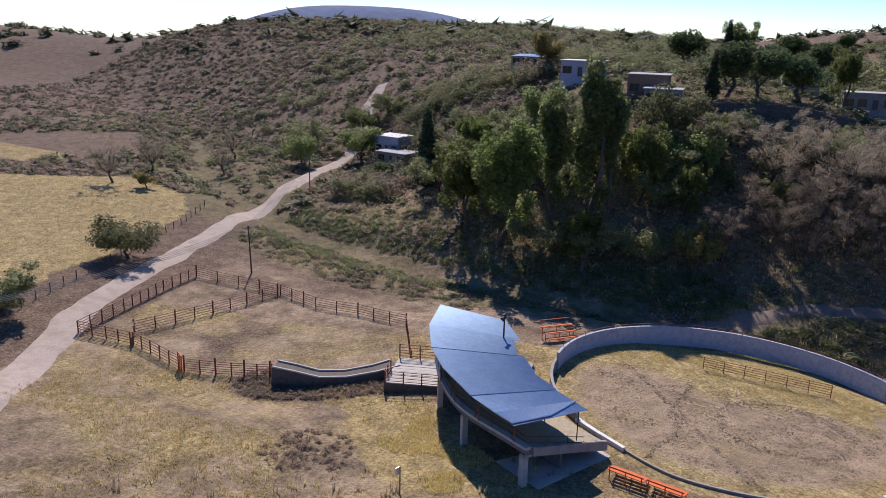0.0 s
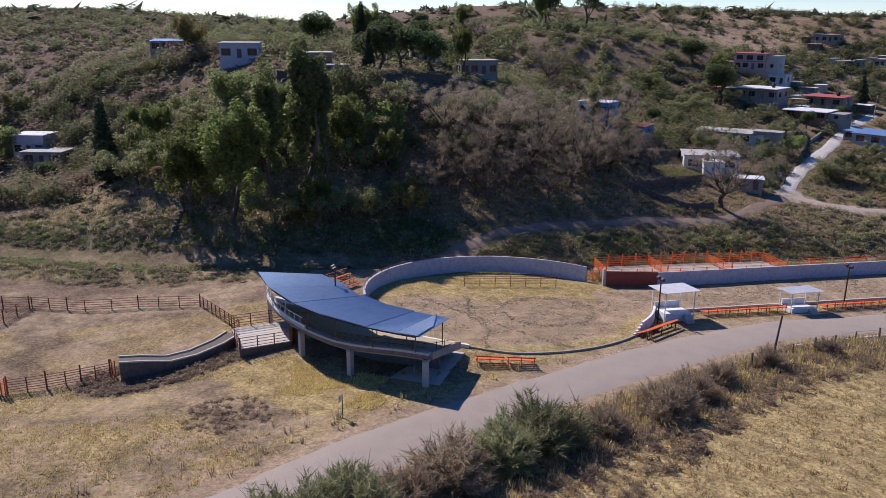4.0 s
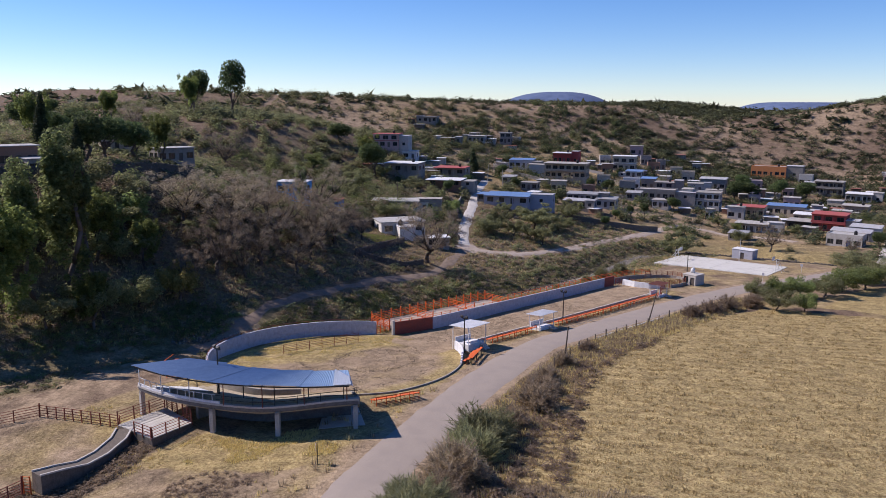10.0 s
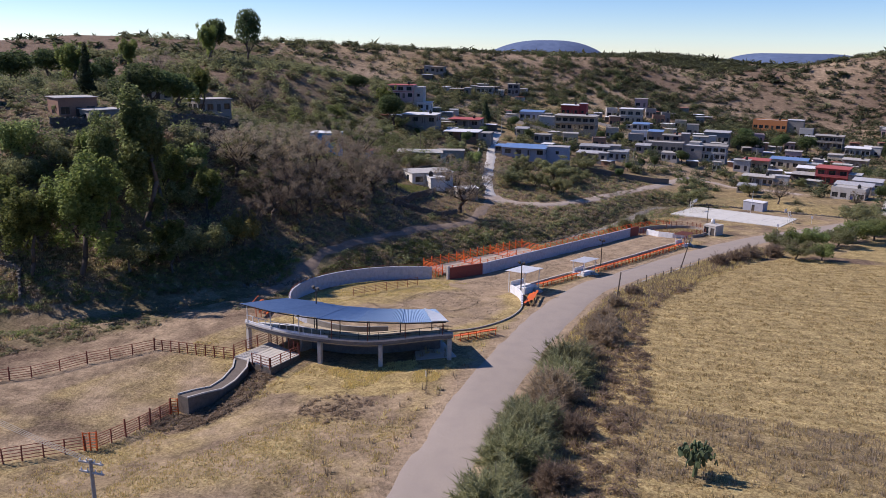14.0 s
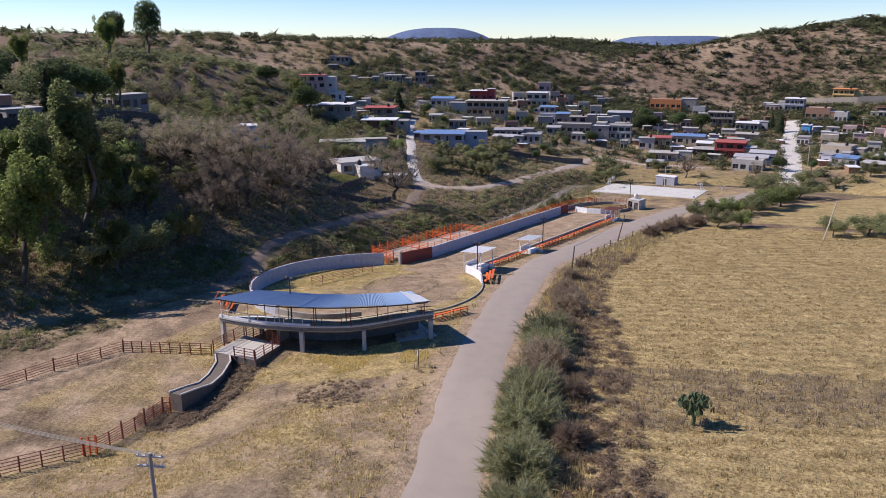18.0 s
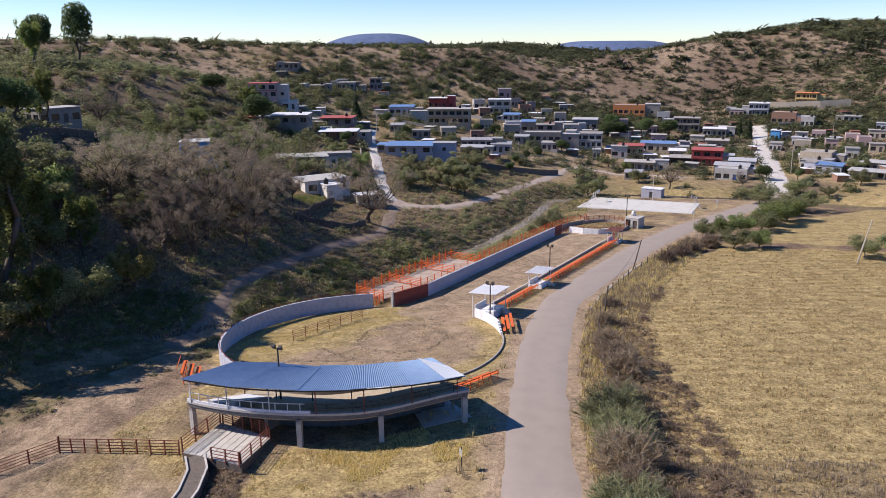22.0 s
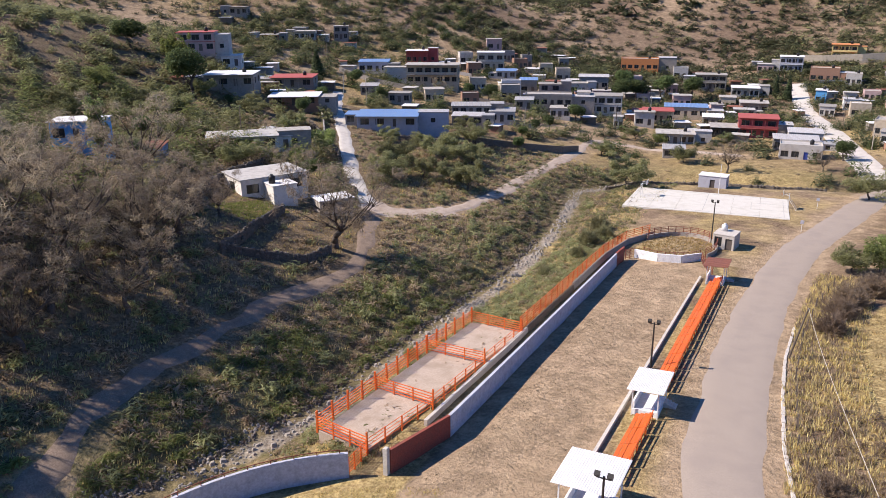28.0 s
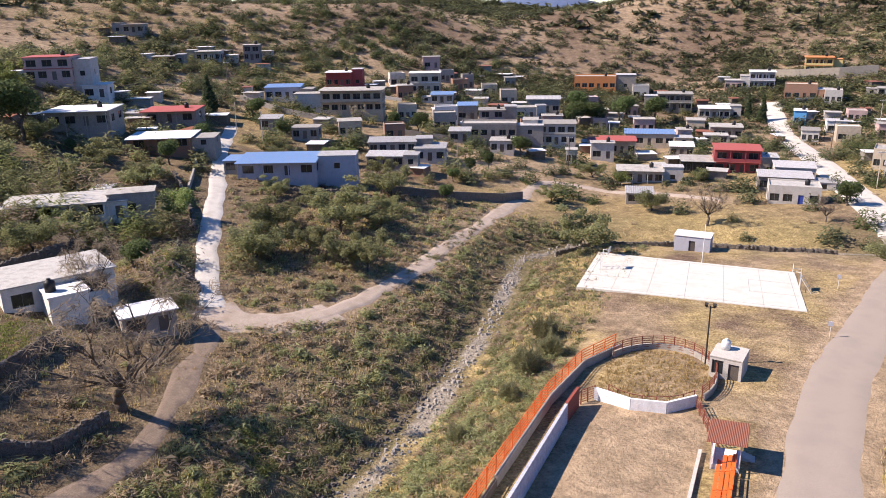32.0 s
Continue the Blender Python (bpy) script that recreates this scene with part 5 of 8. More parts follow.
def plant(kind, x, y, high, wide=1.0):
    k = random.randrange(3)
    trunk, crown, size = proto(kind, k)
    s = high / size
    m = Matrix.LocRotScale((x, y, height(x, y) - 0.1), Euler((random.uniform(-0.05, 0.05), random.uniform(-0.05, 0.05), random.uniform(0, 6.28))), (s * wide, s * wide, s))
    if (kind, k) not in FIRST:
        name, label, category, group = WORDS[kind]
        ob = tagged(new(name), label, category, group)
        for part_name, data in (("trunk" if name == "tree" else "stem", trunk), ("crown" if name == "tree" else "foliage", crown)):
            child = new(part_name, data)
            child.parent = ob
        FIRST[kind, k] = ob
        ob.matrix_basis = m
        return ob
    first = FIRST[kind, k]
    ob = copy_thing(first, Matrix.Identity(4))
    ob.matrix_basis = m
    return ob


def clear_of(x, y, pad=3.0):
    """Whether a spot is free of roads and of the stream bed."""
    if near_line(STREAM, x, y)[0] < pad + 1:
        return False
    return all(near_line(line, x, y)[0] > pad + 2 for line in (MAIN_ROAD, VILLAGE_STREET, DIRT_ROAD, BANK_TRACK[3:], LOWER_TRACK, FORD_TRACK))


TAKEN = []


def free_spot(x, y, d):
    if any((x - a) ** 2 + (y - b) ** 2 < (d + c) ** 2 for a, b, c in TAKEN):
        return False
    return True


# Single trees that stand out.
for kind, x, y, high, wide in (
    ("eucalyptus", -43.5, -33.5, 22, 1.1), ("eucalyptus", -47, -40, 17, 1.1), ("poplar", -48.8, -20.5, 28, 1.1), ("poplar", -47.5, -16.5, 26, 1.0),
    ("poplar", -48, -25, 24, 1.0), ("eucalyptus", -55, -12, 15, 1.1), ("cypress", -79, -56, 17, 1.2), ("willow", -42.5, -2.5, 9, 0.9), ("leafless", -44.9, 65.5, 13, 1.15), ("leafless", -57, 46, 10, 1.1), ("leafless", -49, 9, 11, 1.0),
    ("leafless", -50, 20, 11, 1.0), ("leafless", -51, 34, 10.5, 1.1), ("leafless", -56, 17, 13, 1.1), ("leafless", -57, 28, 12.5, 1.1), ("leafless", -62, 9, 11, 1.1), ("leafless", -46, 14, 9, 1.0), ("leafless", -46.5, 27, 9, 1.0), ("leafless", -45.5, 2, 8, 1.0)):
    plant(kind, x, y, high, wide)
    TAKEN.append((x, y, 3))
for kind, x, y, high, wide in (
    ("round", -214, 118, 25, 0.6), ("round", -212, 98, 19, 0.75), ("eucalyptus", -206, 92, 17, 1.0), ("cypress", -119, 3, 13, 1.1), ("willow", -127, -39, 11, 0.8),
    ("leafless", -140, 68, 13, 1.0), ("eucalyptus", -141, 132, 14, 1.1), ("poplar", -78, 52, 12, 1.2), ("round", -83, 62, 6, 1.3), ("cypress", -88, -1, 10, 1.1),
    ("round", -92, 2, 12, 1.1), ("round", -96, 9, 10, 1.2), ("round", -99, 18, 10, 1.3), ("eucalyptus", -104, 27, 14, 0.9)):
    plant(kind, x, y, high, wide)
    TAKEN.append((x, y, 3))
for kind, x, y, high, wide in (
    ("mesquite", -20.3, 151.6, 7.6, 1.2), ("mesquite", -45.5, 115, 6.4, 1.0), ("mesquite", -61.6, 154, 6.8, 1.1), ("mesquite", -63.4, 135, 6.6, 1.3), ("thicket", -60, 107, 6.2, 1.0),
    ("round", -56.8, 187.3, 4.2, 1.0), ("round", -55.3, 195, 5, 1.0), ("round", -85, 217.5, 6, 1.2), ("round", -52.9, 215, 6.5, 1.2), ("round", -43, 296, 10, 1.1),
    ("round", -32.2, 304, 10, 1.2), ("round", -57.1, 296, 9.4, 1.2), ("cypress", -0.7, 315, 9, 1.0), ("cypress", 4, 311, 9.5, 1.3), ("leafless", -1.3, 176.3, 8, 0.9),
    ("round", 25.3, 196, 6, 1.1), ("thicket", 30, 150, 6.5, 1.2), ("cypress", -135, 188, 10.4, 1.6), ("leafless", -64, 80, 8, 0.9), ("mesquite", -66, 122, 6, 1.2)):
    plant(kind, x, y, high, wide)
    TAKEN.append((x, y, 3))
for kind, x, y, high, wide in (
    ("round", -216.9, 33.6, 13, 1.1), ("round", -178, 34, 12, 1.1), ("leafless", -190, 61, 10, 1.1), ("eucalyptus", -221, 65, 15, 1.1), ("round", -262, 57, 10, 1.2), ("round", -152, 20, 11, 1.1), ("eucalyptus", -136, 8, 15, 1.2), ("round", -146, -4, 12, 1.1),
    ("round", -131.9, 126.2, 13, 1.0), ("mesquite", -102.4, 114.7, 5, 1.2), ("thicket", -80.3, 112.6, 6, 1.1), ("thicket", -60.8, 108.8, 5.5, 1.3), ("mesquite", -58, 128.7, 7, 1.2),
    ("mesquite", -49.5, 114.5, 5.5, 1.1), ("mesquite", -76.8, 136, 4.2, 1.2), ("round", -69.5, 92.0, 4.5, 1.3), ("round", -54.1, 277, 9, 1.1), ("round", -48.5, 282.5, 9.5, 1.1), ("mesquite", -32.4, 211, 4.2, 1.2),
    ("round", -124.5, 193, 6, 1.2), ("mesquite", -128.5, 112, 5.2, 1.3), ("round", -161.4, 135.3, 9, 1.3), ("thicket", -67, 120, 4.6, 1.2), ("mesquite", -54, 136, 4.6, 1.3), ("mesquite", -112, 128, 5, 1.3), ("thicket", -104, 90, 6, 1.2),
    ("thicket", -84, 88, 5.5, 1.2), ("mesquite", -118, 102, 6, 1.2), ("thicket", -140, 104, 7, 1.2), ("mesquite", -96, 122, 4.5, 1.3)):
    plant(kind, x, y, high, wide)
    TAKEN.append((x, y, 3))
# Hedge trees round the east field's far end, and bushes along the road's verge.
for kind, x, y, high, wide in (
    ("thicket", 27, 92, 5, 1.1), ("thicket", 30.5, 95, 5.5, 1.2), ("thicket", 33, 100, 5.2, 1.2), ("thicket", 36, 105, 5.6, 1.2), ("thicket", 34, 83, 4.6, 1.2), ("thicket", 38.5, 85, 4.4, 1.2),
    ("thicket", 57.5, 83, 4.6, 1.2), ("thicket", 64, 87, 5.2, 1.5), ("thicket", 37, 114, 6.2, 1.4), ("thicket", 40, 121, 6, 1.4), ("thicket", 36, 131, 6.4, 1.5), ("thicket", 42, 138, 6, 1.4),
    ("dry_bush", 25.5, 72, 3.4, 1.2), ("dry_bush", 26.5, 77, 3.6, 1.3), ("dry_bush", 29, 83, 3.4, 1.3), ("dry_bush", 24.5, 66, 3.0, 1.3)):
    plant(kind, x, y, high, wide)
for kind, x, y, high, wide in (
    ("acacia_bush", 37.8, -11.6, 4.6, 1.45), ("dry_bush", 41.6, -20.6, 4.4, 1.5), ("acacia_bush", 44.0, -28.4, 4.2, 1.5), ("acacia_bush", 47.2, -35.2, 4.4, 1.5), ("acacia_bush", 50.2, -41.8, 4.4, 1.5),
    ("acacia_bush", 53.2, -48, 3.8, 1.4), ("dry_bush", 31.6, 7.5, 3.2, 1.5), ("dry_bush", 34.4, 3.2, 3.6, 1.5), ("dry_bush", 29.2, 12.5, 2.8, 1.4), ("dry_bush", 36.0, -4.0, 3.0, 1.4), ("acacia_bush", 39.8, -16.2, 4.2, 1.4),
    ("dry_bush", 26.4, 20.5, 2.6, 1.3), ("dry_bush", 47.6, -26, 2.8, 1.4), ("dry_bush", 52, -36, 2.8, 1.4), ("acacia_bush", 45.8, -31.8, 4.4, 1.4), ("dry_bush", 24.4, 30, 2.2, 1.3), ("dry_bush", 43.4, -24.4, 3.4, 1.4),
    ("dry_bush", 58, -50, 2.6, 1.4), ("acacia_bush", 57, -55, 3.8, 1.4)):
    plant(kind, x, y, high, wide)
for x, y, high in ((-13.6, 96, 3.6), (-12.4, 101.5, 3.2), (-14.8, 107, 3.4), (-13.0, 88, 2.4), (-15.5, 79, 2.2), (-18.5, 60, 2.0), (-20.4, 45, 1.8)):
    plant("acacia_bush", x, y, high, 1.0)
# Trees beside the dirt road and the west fields.
for kind, x, y, high, wide in (
    ("thicket", -19, -85.2, 7.4, 1.25), ("mesquite", 7.8, -83, 5.6, 1.3), ("thicket", 13, -81.5, 4.6, 1.2), ("leafless", -62, -121, 9, 0.8), ("leafless", -80, -124, 8.5, 0.8), ("willow", -61, -112, 4, 1.3), ("leafless", -92, -112, 8, 0.7),
    ("mesquite", -28, -160, 5, 1.2), ("thicket", -104, -97, 9, 1.0), ("thicket", -112, -84, 10, 1.1), ("thicket", -122, -104, 10, 1.0), ("thicket", -130, -90, 9, 1.1), ("round", -88, -68, 6, 1.2),
    ("thicket", -75, -73, 5, 1.1), ("leafless", -108, -118, 8, 0.9), ("dry_bush", -78, -68, 3, 1.3), ("dry_bush", -84, -62, 3, 1.3), ("mesquite", -140, -86, 7, 1.2)):
    plant(kind, x, y, high, wide)
# The wooded bank: leafless trees low in the middle, dense olive thickets elsewhere.
def woods(x1, x2, y1, y2, gap, choose):
    y = y1
    while y < y2:
        x = x1
        while x < x2:
            px, py = x + random.uniform(-0.45, 0.45) * gap, y + random.uniform(-0.45, 0.45) * gap
            pick = choose(px, py)
            if pick and clear_of(px, py, 1.5) and free_spot(px, py, 1.0):
                plant(pick[0], px, py, pick[1], pick[2])
            x += gap
        y += gap


def bank_tree(x, y):
    keep = random.random()
    if x > -34 - 6 * ease(-40, -70, y) or (y < -45 and x > -62) or (x > -49 and -8 < y < 60):
        return None
    if math.hypot(x + 91, y - 55) < 13:
        return None
    if x < -72 and -52 < y < 40 and height(x, y) > 18:
        return ("mesquite", random.uniform(2.5, 4), 1.1) if keep < 0.2 else None
    if x < -76 and y > 40:
        return ("mesquite", random.uniform(2.5, 4), 1.0) if keep < 0.3 else None
    if y > 44 + 0.6 * (-x - 60):
        return ("leafless", random.uniform(5, 8), 1.0) if keep < 0.10 else ("mesquite", random.uniform(3, 5), 1.1) if keep < 0.16 else None
    if 2 < y < 60 and x > -72 and keep < 0.6:
        return ("leafless", random.uniform(9, 13), random.uniform(0.9, 1.15)) if keep < 0.34 else ("thicket", random.uniform(3.5, 6), 1.1) if keep < 0.48 else None
    if keep < 0.08 and y > -30:
        return ("leafless", random.uniform(6, 9), 1.0)
    if keep < 0.16:
        return ("eucalyptus", random.uniform(8, 13), 1.1)
    if keep < 0.52:
        return ("thicket", random.uniform(6.5, 11), random.uniform(0.95, 1.2))
    if keep < 0.66:
        return ("mesquite", random.uniform(5, 8.5), random.uniform(1.0, 1.25))
    return None


woods(-92, -33, -52, 60, 6.3, bank_tree)


def stuff(name, spots, radius, quads, size, material, label, long=1.4, flat=0.75, seed=1):
    """Countless shrubs or tufts as one mesh: quads scattered through a low dome at each spot."""
    g = np.random.default_rng(seed)
    n = len(spots)
    c = np.repeat(np.array([(x, y, height(x, y)) for x, y, _ in spots]), quads, 0)
    r = np.repeat(np.array([s for *_, s in spots]) * radius, quads) * (0.8 + 0.4 * g.random(n * quads))
    way = g.normal(size=(n * quads, 3))
    way[:, 2] = np.abs(way[:, 2])
    way /= np.linalg.norm(way, axis=1)[:, None]
    far = 0.35 + 0.65 * g.random(n * quads)
    p = c + way * (r * far)[:, None] * (1, 1, flat)
    nrm = way * 0.5 + 0.55 * g.normal(size=way.shape) + (0, 0, 1.3)
    nrm /= np.linalg.norm(nrm, axis=1)[:, None]
    side = np.cross(nrm, g.normal(size=way.shape))
    side /= np.linalg.norm(side, axis=1)[:, None]
    up = np.cross(nrm, side)
    s = (size * r / radius * (0.6 + 0.8 * g.random(n * quads)))[:, None]
    verts = np.stack([p - side * s * long * 0.9 - up * s * 0.2, p + side * s * long * 0.9 - up * s * 0.12, p + up * s * 0.42], 1).reshape(-1, 3)
    k = n * quads
    data = bpy.data.meshes.new(name)
    data.vertices.add(3 * k)
    data.vertices.foreach_set("co", verts.ravel())
    data.loops.add(3 * k)
    data.loops.foreach_set("vertex_index", np.arange(3 * k))
    data.polygons.add(k)
    data.polygons.foreach_set("loop_start", np.arange(0, 3 * k, 3))
    data.materials.append(material)
    data.update(calc_edges=True)
    return tagged(new(name, data), label, name.replace("_", " "), kind="stuff")


def blades(name, spots, radius, count, tall, material, label, seed=1):
    """Grass as thin upright blades that lean outwards from each tuft, in one mesh."""
    g = np.random.default_rng(seed)
    k = len(spots) * count
    c = np.repeat(np.array([(x, y, height(x, y)) for x, y, _ in spots]), count, 0)
    size = np.repeat(np.array([s for *_, s in spots]), count)[:, None]
    a = g.random(k) * math.tau
    out = np.stack([np.cos(a), np.sin(a), 0 * a], 1)
    foot = c + out * radius * size * g.random(k)[:, None]
    tip = foot + out * (tall * 0.45 * g.random(k))[:, None] * size + np.stack([0 * a, 0 * a, tall * (0.5 + 0.6 * g.random(k))], 1) * size
    b = a + 1.57 + 0.8 * g.normal(size=k)
    wide = np.stack([np.cos(b), np.sin(b), 0 * b], 1) * 0.045 * size
    verts = np.stack([foot - wide - (0, 0, 0.05), foot + wide - (0, 0, 0.05), tip], 1).reshape(-1, 3)
    data = bpy.data.meshes.new(name)
    data.vertices.add(3 * k)
    data.vertices.foreach_set("co", verts.ravel())
    data.loops.add(3 * k)
    data.loops.foreach_set("vertex_index", np.arange(3 * k))
    data.polygons.add(k)
    data.polygons.foreach_set("loop_start", np.arange(0, 3 * k, 3))
    data.materials.append(material)
    data.update(calc_edges=True)
    return tagged(new(name, data), label, "grass", kind="stuff")


def scatter(count, x1, x2, y1, y2, accept, s1=0.6, s2=1.4):
    out = []
    while len(out) < count:
        x, y = random.uniform(x1, x2), random.uniform(y1, y2)
        if accept(x, y):
            out.append((x, y, random.uniform(s1, s2)))
    return out


def on_hills(x, y):
    if any(in_poly(list(p), x, y) for p in (EAST_FIELD, FAR_FIELD, WEST_FIELD, WEST_FIELD_2)):
        return False
    if x > -28 and -80 < y < 172:
        return False
    if zones_at(x, y)[0] > 0.6 and random.random() < 0.6:
        return False
    if -150 < x < 80 and 165 < y < 300 and random.random() < 0.7:
        return False
    return clear_of(x, y, 1.0) and random.random() < 0.35 + 0.65 * ease(-0.3, 0.4, rough(x, y, 60, 4.4))


stuff("scrub", scatter(3200, -330, -62, -200, 40, on_hills, 0.6, 1.4), 1.6, 30, 0.5, LEAF_THICK, "dark rounded shrubs on the western hill", 1.1, 0.9, seed=39)
stuff("scrub", scatter(9000, -330, -60, -260, -30, on_hills), 1.2, 20, 0.5, LEAF_BROWN, "brown dry scrub on the hillside", seed=3)
stuff("scrub", scatter(7000, -420, -60, -260, 60, on_hills), 1.5, 22, 0.56, LEAF_HILL, "dark olive scrub bushes on the hillside", seed=4)
stuff("scrub", scatter(3000, -330, 170, 200, 560, on_hills, 0.6, 1.5), 1.9, 56, 0.6, LEAF_HILL, "dark round shrubs on the village hillside", 1.0, 0.95, seed=5)
def far_wood(x, y):
    return on_hills(x, y) and not (x > -98 and -52 < y < 78) and not (-134 < x < -90 and -52 < y < 42)


stuff("far_trees", scatter(620, -260, -90, -140, 175, far_wood, 0.7, 1.3), 2.5, 170, 0.48, LEAF_OLIVE, "olive trees and tall shrubs on the western slope", 1.2, 1.15, seed=21)
stuff("far_trees", scatter(420, -260, -90, -140, 175, far_wood, 0.7, 1.3), 2.3, 150, 0.46, LEAF_THICK, "dark trees on the western slope", 1.2, 1.25, seed=22)
stuff("far_trees", scatter(1000, -300, 130, 240, 460, far_wood, 0.7, 1.3), 2.2, 110, 0.5, LEAF_HILL, "dark trees on the hill behind the village", 1.2, 1.1, seed=23)
stuff("far_trees", scatter(850, -340, -125, 60, 300, far_wood, 0.7, 1.3), 2.5, 130, 0.5, LEAF_THICK, "olive trees on the slope west of the village", 1.2, 1.2, seed=24)
stuff("far_trees", scatter(520, -380, -190, -80, 170, far_wood, 0.7, 1.35), 2.6, 110, 0.55, LEAF_THICK, "dark trees scattered on the western ridge", 1.2, 1.2, seed=25)
stuff("scrub", scatter(2000, -330, 160, 100, 480, on_hills), 1.0, 20, 0.4, LEAF_BROWN, "dry brown bushes among the houses", seed=6)
stuff("scrub", scatter(3600, -900, -250, -500, 700, on_hills, 0.9, 2.0), 2.4, 14, 1.6, LEAF_HILL, "dark scrub on the distant hills", seed=7)
stuff("scrub", scatter(5200, -560, 380, 400, 1000, on_hills, 0.9, 2.0), 2.4, 14, 1.6, LEAF_HILL, "dark scrub on the distant northern hills", seed=8)


stuff("scrub", scatter(5200, -60, 340, 290, 680, on_hills, 0.6, 1.6), 2.1, 40, 0.75, LEAF_HILL, "dark scrub on the hill above the street", 0.9, 0.85, seed=34)


GARDEN = ((-51, 45), (-43, 56), (-45, 80), (-60, 87), (-82, 90), (-82, 68), (-68, 55))
LAWN = ((-66, 60), (-66, 73), (-59, 72.5), (-56.5, 62))


def thick_patch(x, y):
    return on_hills(x, y) and y + 0.45 * x > 262 and rough(x, y, 55, 8.3) + 0.4 * rough(x, y, 17, 2.9) > (0.0 if x < 20 else -0.25)


stuff("hill_thickets", scatter(2500, -260, 60, 225, 520, thick_patch, 0.6, 1.5), 2.5, 64, 0.5, LEAF_HILL, "dark olive thickets in clumps on the hill behind the village", 1.0, 0.85, seed=61)
stuff("hill_thickets", scatter(1300, -260, 60, 225, 520, thick_patch, 0.6, 1.4), 2.2, 56, 0.5, LEAF_OLIVE, "olive mesquites in clumps on the hill behind the village", 1.0, 0.85, seed=62)
stuff("hill_thickets", scatter(1900, 20, 250, 330, 600, thick_patch, 0.6, 1.5), 2.9, 56, 0.6, LEAF_OLIVE, "dense green thickets on the hill above the street", 1.0, 0.85, seed=63)


def on_slope(x, y):
    if -118 < x < -74 and -50 < y < 40 and height(x, y) > 19:
        return False
    return clear_of(x, y, 1.2) and free_spot(x, y, 0.5) and not (x > -72 and y < -42) and math.hypot(x + 91, y - 55) > 12 and math.hypot(x + 60, y - 70) > 11 and not in_poly(list(GARDEN), x, y)


for leaves, count, seed, words in ((LEAF_OLIVE, 150, 51, "rounded olive mesquites on the wooded slope"), (LEAF_FRESH, 80, 52, "rounded green trees on the wooded slope"), (LEAF_THICK, 110, 53, "dense grey-green trees on the wooded slope"), (LEAF_DRY, 105, 54, "brown half-bare trees on the wooded slope")):
    stuff("slope_trees", scatter(int(count * 1.35), -150, -56, -78, 112, on_slope, 0.65, 1.3), 3.1, 480, 0.29, leaves, words, 1.5, 1.35, seed=seed)


def by_stream(x, y):
    d, _ = near_line(STREAM, x, y)
    return math.hypot(x, y) > 20.5 and 2.2 < d < 15 and x < -9.5 and random.random() < 1.3 - d / 16 and near_line(SITE_TRACK, x, y)[0] > 3


def understorey(x, y):
    return near_line(STREAM, x, y)[0] > 5 and clear_of(x, y, 0.2) and (random.random() < 0.25 or not in_poly(list(GARDEN), x, y)) and not in_poly(list(LAWN), x, y)


stuff("streamside_weeds", scatter(2600, -66, -9, -80, 165, by_stream), 0.68, 44, 0.17, LEAF_WEED, "green weeds and low shrubs along the stream", seed=9)
stuff("streamside_weeds", scatter(2200, -66, -9, -80, 165, by_stream), 0.7, 36, 0.16, LEAF_DRY, "dry brown weeds along the stream", seed=10)
def green_strip(x, y):
    return 3 < near_line(STREAM, x, y)[0] < 9 and x < -30 and near_line(SITE_TRACK, x, y)[0] > 3


def pen_side(x, y):
    return near_line(STREAM, x, y)[0] > 1.8 and x > -22.5 + 0.09 * max(0, y - 50) and x < (-17.6 if y < 53 else -9.6)


def green_bank(x, y):
    return 2.5 < near_line(STREAM, x, y)[0] < 13 and near_line(LOWER_TRACK, x, y)[0] > 2.5 and math.hypot(x, y) > 21 and x < -20 and rough(x, y, 9, 4.7) > -0.1


stuff("streamside_weeds", scatter(330, -26, -9.5, 22, 100, pen_side, 0.5, 1.3), 0.85, 70, 0.15, LEAF_WEED, "pale green shrubs beside the cattle pens", 1.6, 1.2, seed=83)
stuff("streamside_weeds", scatter(520, -50, -20, -8, 70, green_bank, 0.5, 1.3), 0.8, 60, 0.16, LEAF_FRESH, "fresh green weeds between stream and track", 1.5, 1.0, seed=84)
stuff("streamside_weeds", scatter(620, -66, -28, -78, 6, green_strip, 0.5, 1.3), 0.8, 60, 0.17, LEAF_FRESH, "fresh green weeds on the damp stream bank", seed=11)
stuff("undergrowth", scatter(2600, -100, -30, -55, 170, understorey), 0.9, 34, 0.24, LEAF_DRY, "dry brown undergrowth on the bank", seed=12)
stuff("undergrowth", scatter(1500, -100, -30, -55, 170, understorey), 0.9, 34, 0.24, LEAF_OLIVE, "olive undergrowth on the bank", seed=13)


def brush(x, y):
    return math.hypot(x, y) > 20.5 and not (x > -31 and y < -8) and near_line(STREAM, x, y)[0] > 3.5 and clear_of(x, y, 0.3) and (random.random() < 0.3 or not in_poly(list(GARDEN), x, y)) and not in_poly(list(LAWN), x, y)


stuff("bank_brush", scatter(330, -72, -22, 2, 165, brush, 0.5, 1.3), 1.1, 130, 0.2, LEAF_WEED, "grey-green brush between stream and village", 1.6, 1.1, seed=31)
stuff("bank_brush", scatter(380, -72, -22, 2, 165, brush, 0.5, 1.3), 0.9, 90, 0.19, LEAF_DRY, "dry brown brush between stream and village", 1.8, 1.0, seed=32)


def on_lawn(x, y):
    return in_poly(list(LAWN), x, y)


def in_garden(x, y):
    return in_poly(list(GARDEN), x, y) and near_line(STREAM, x, y)[0] > 4


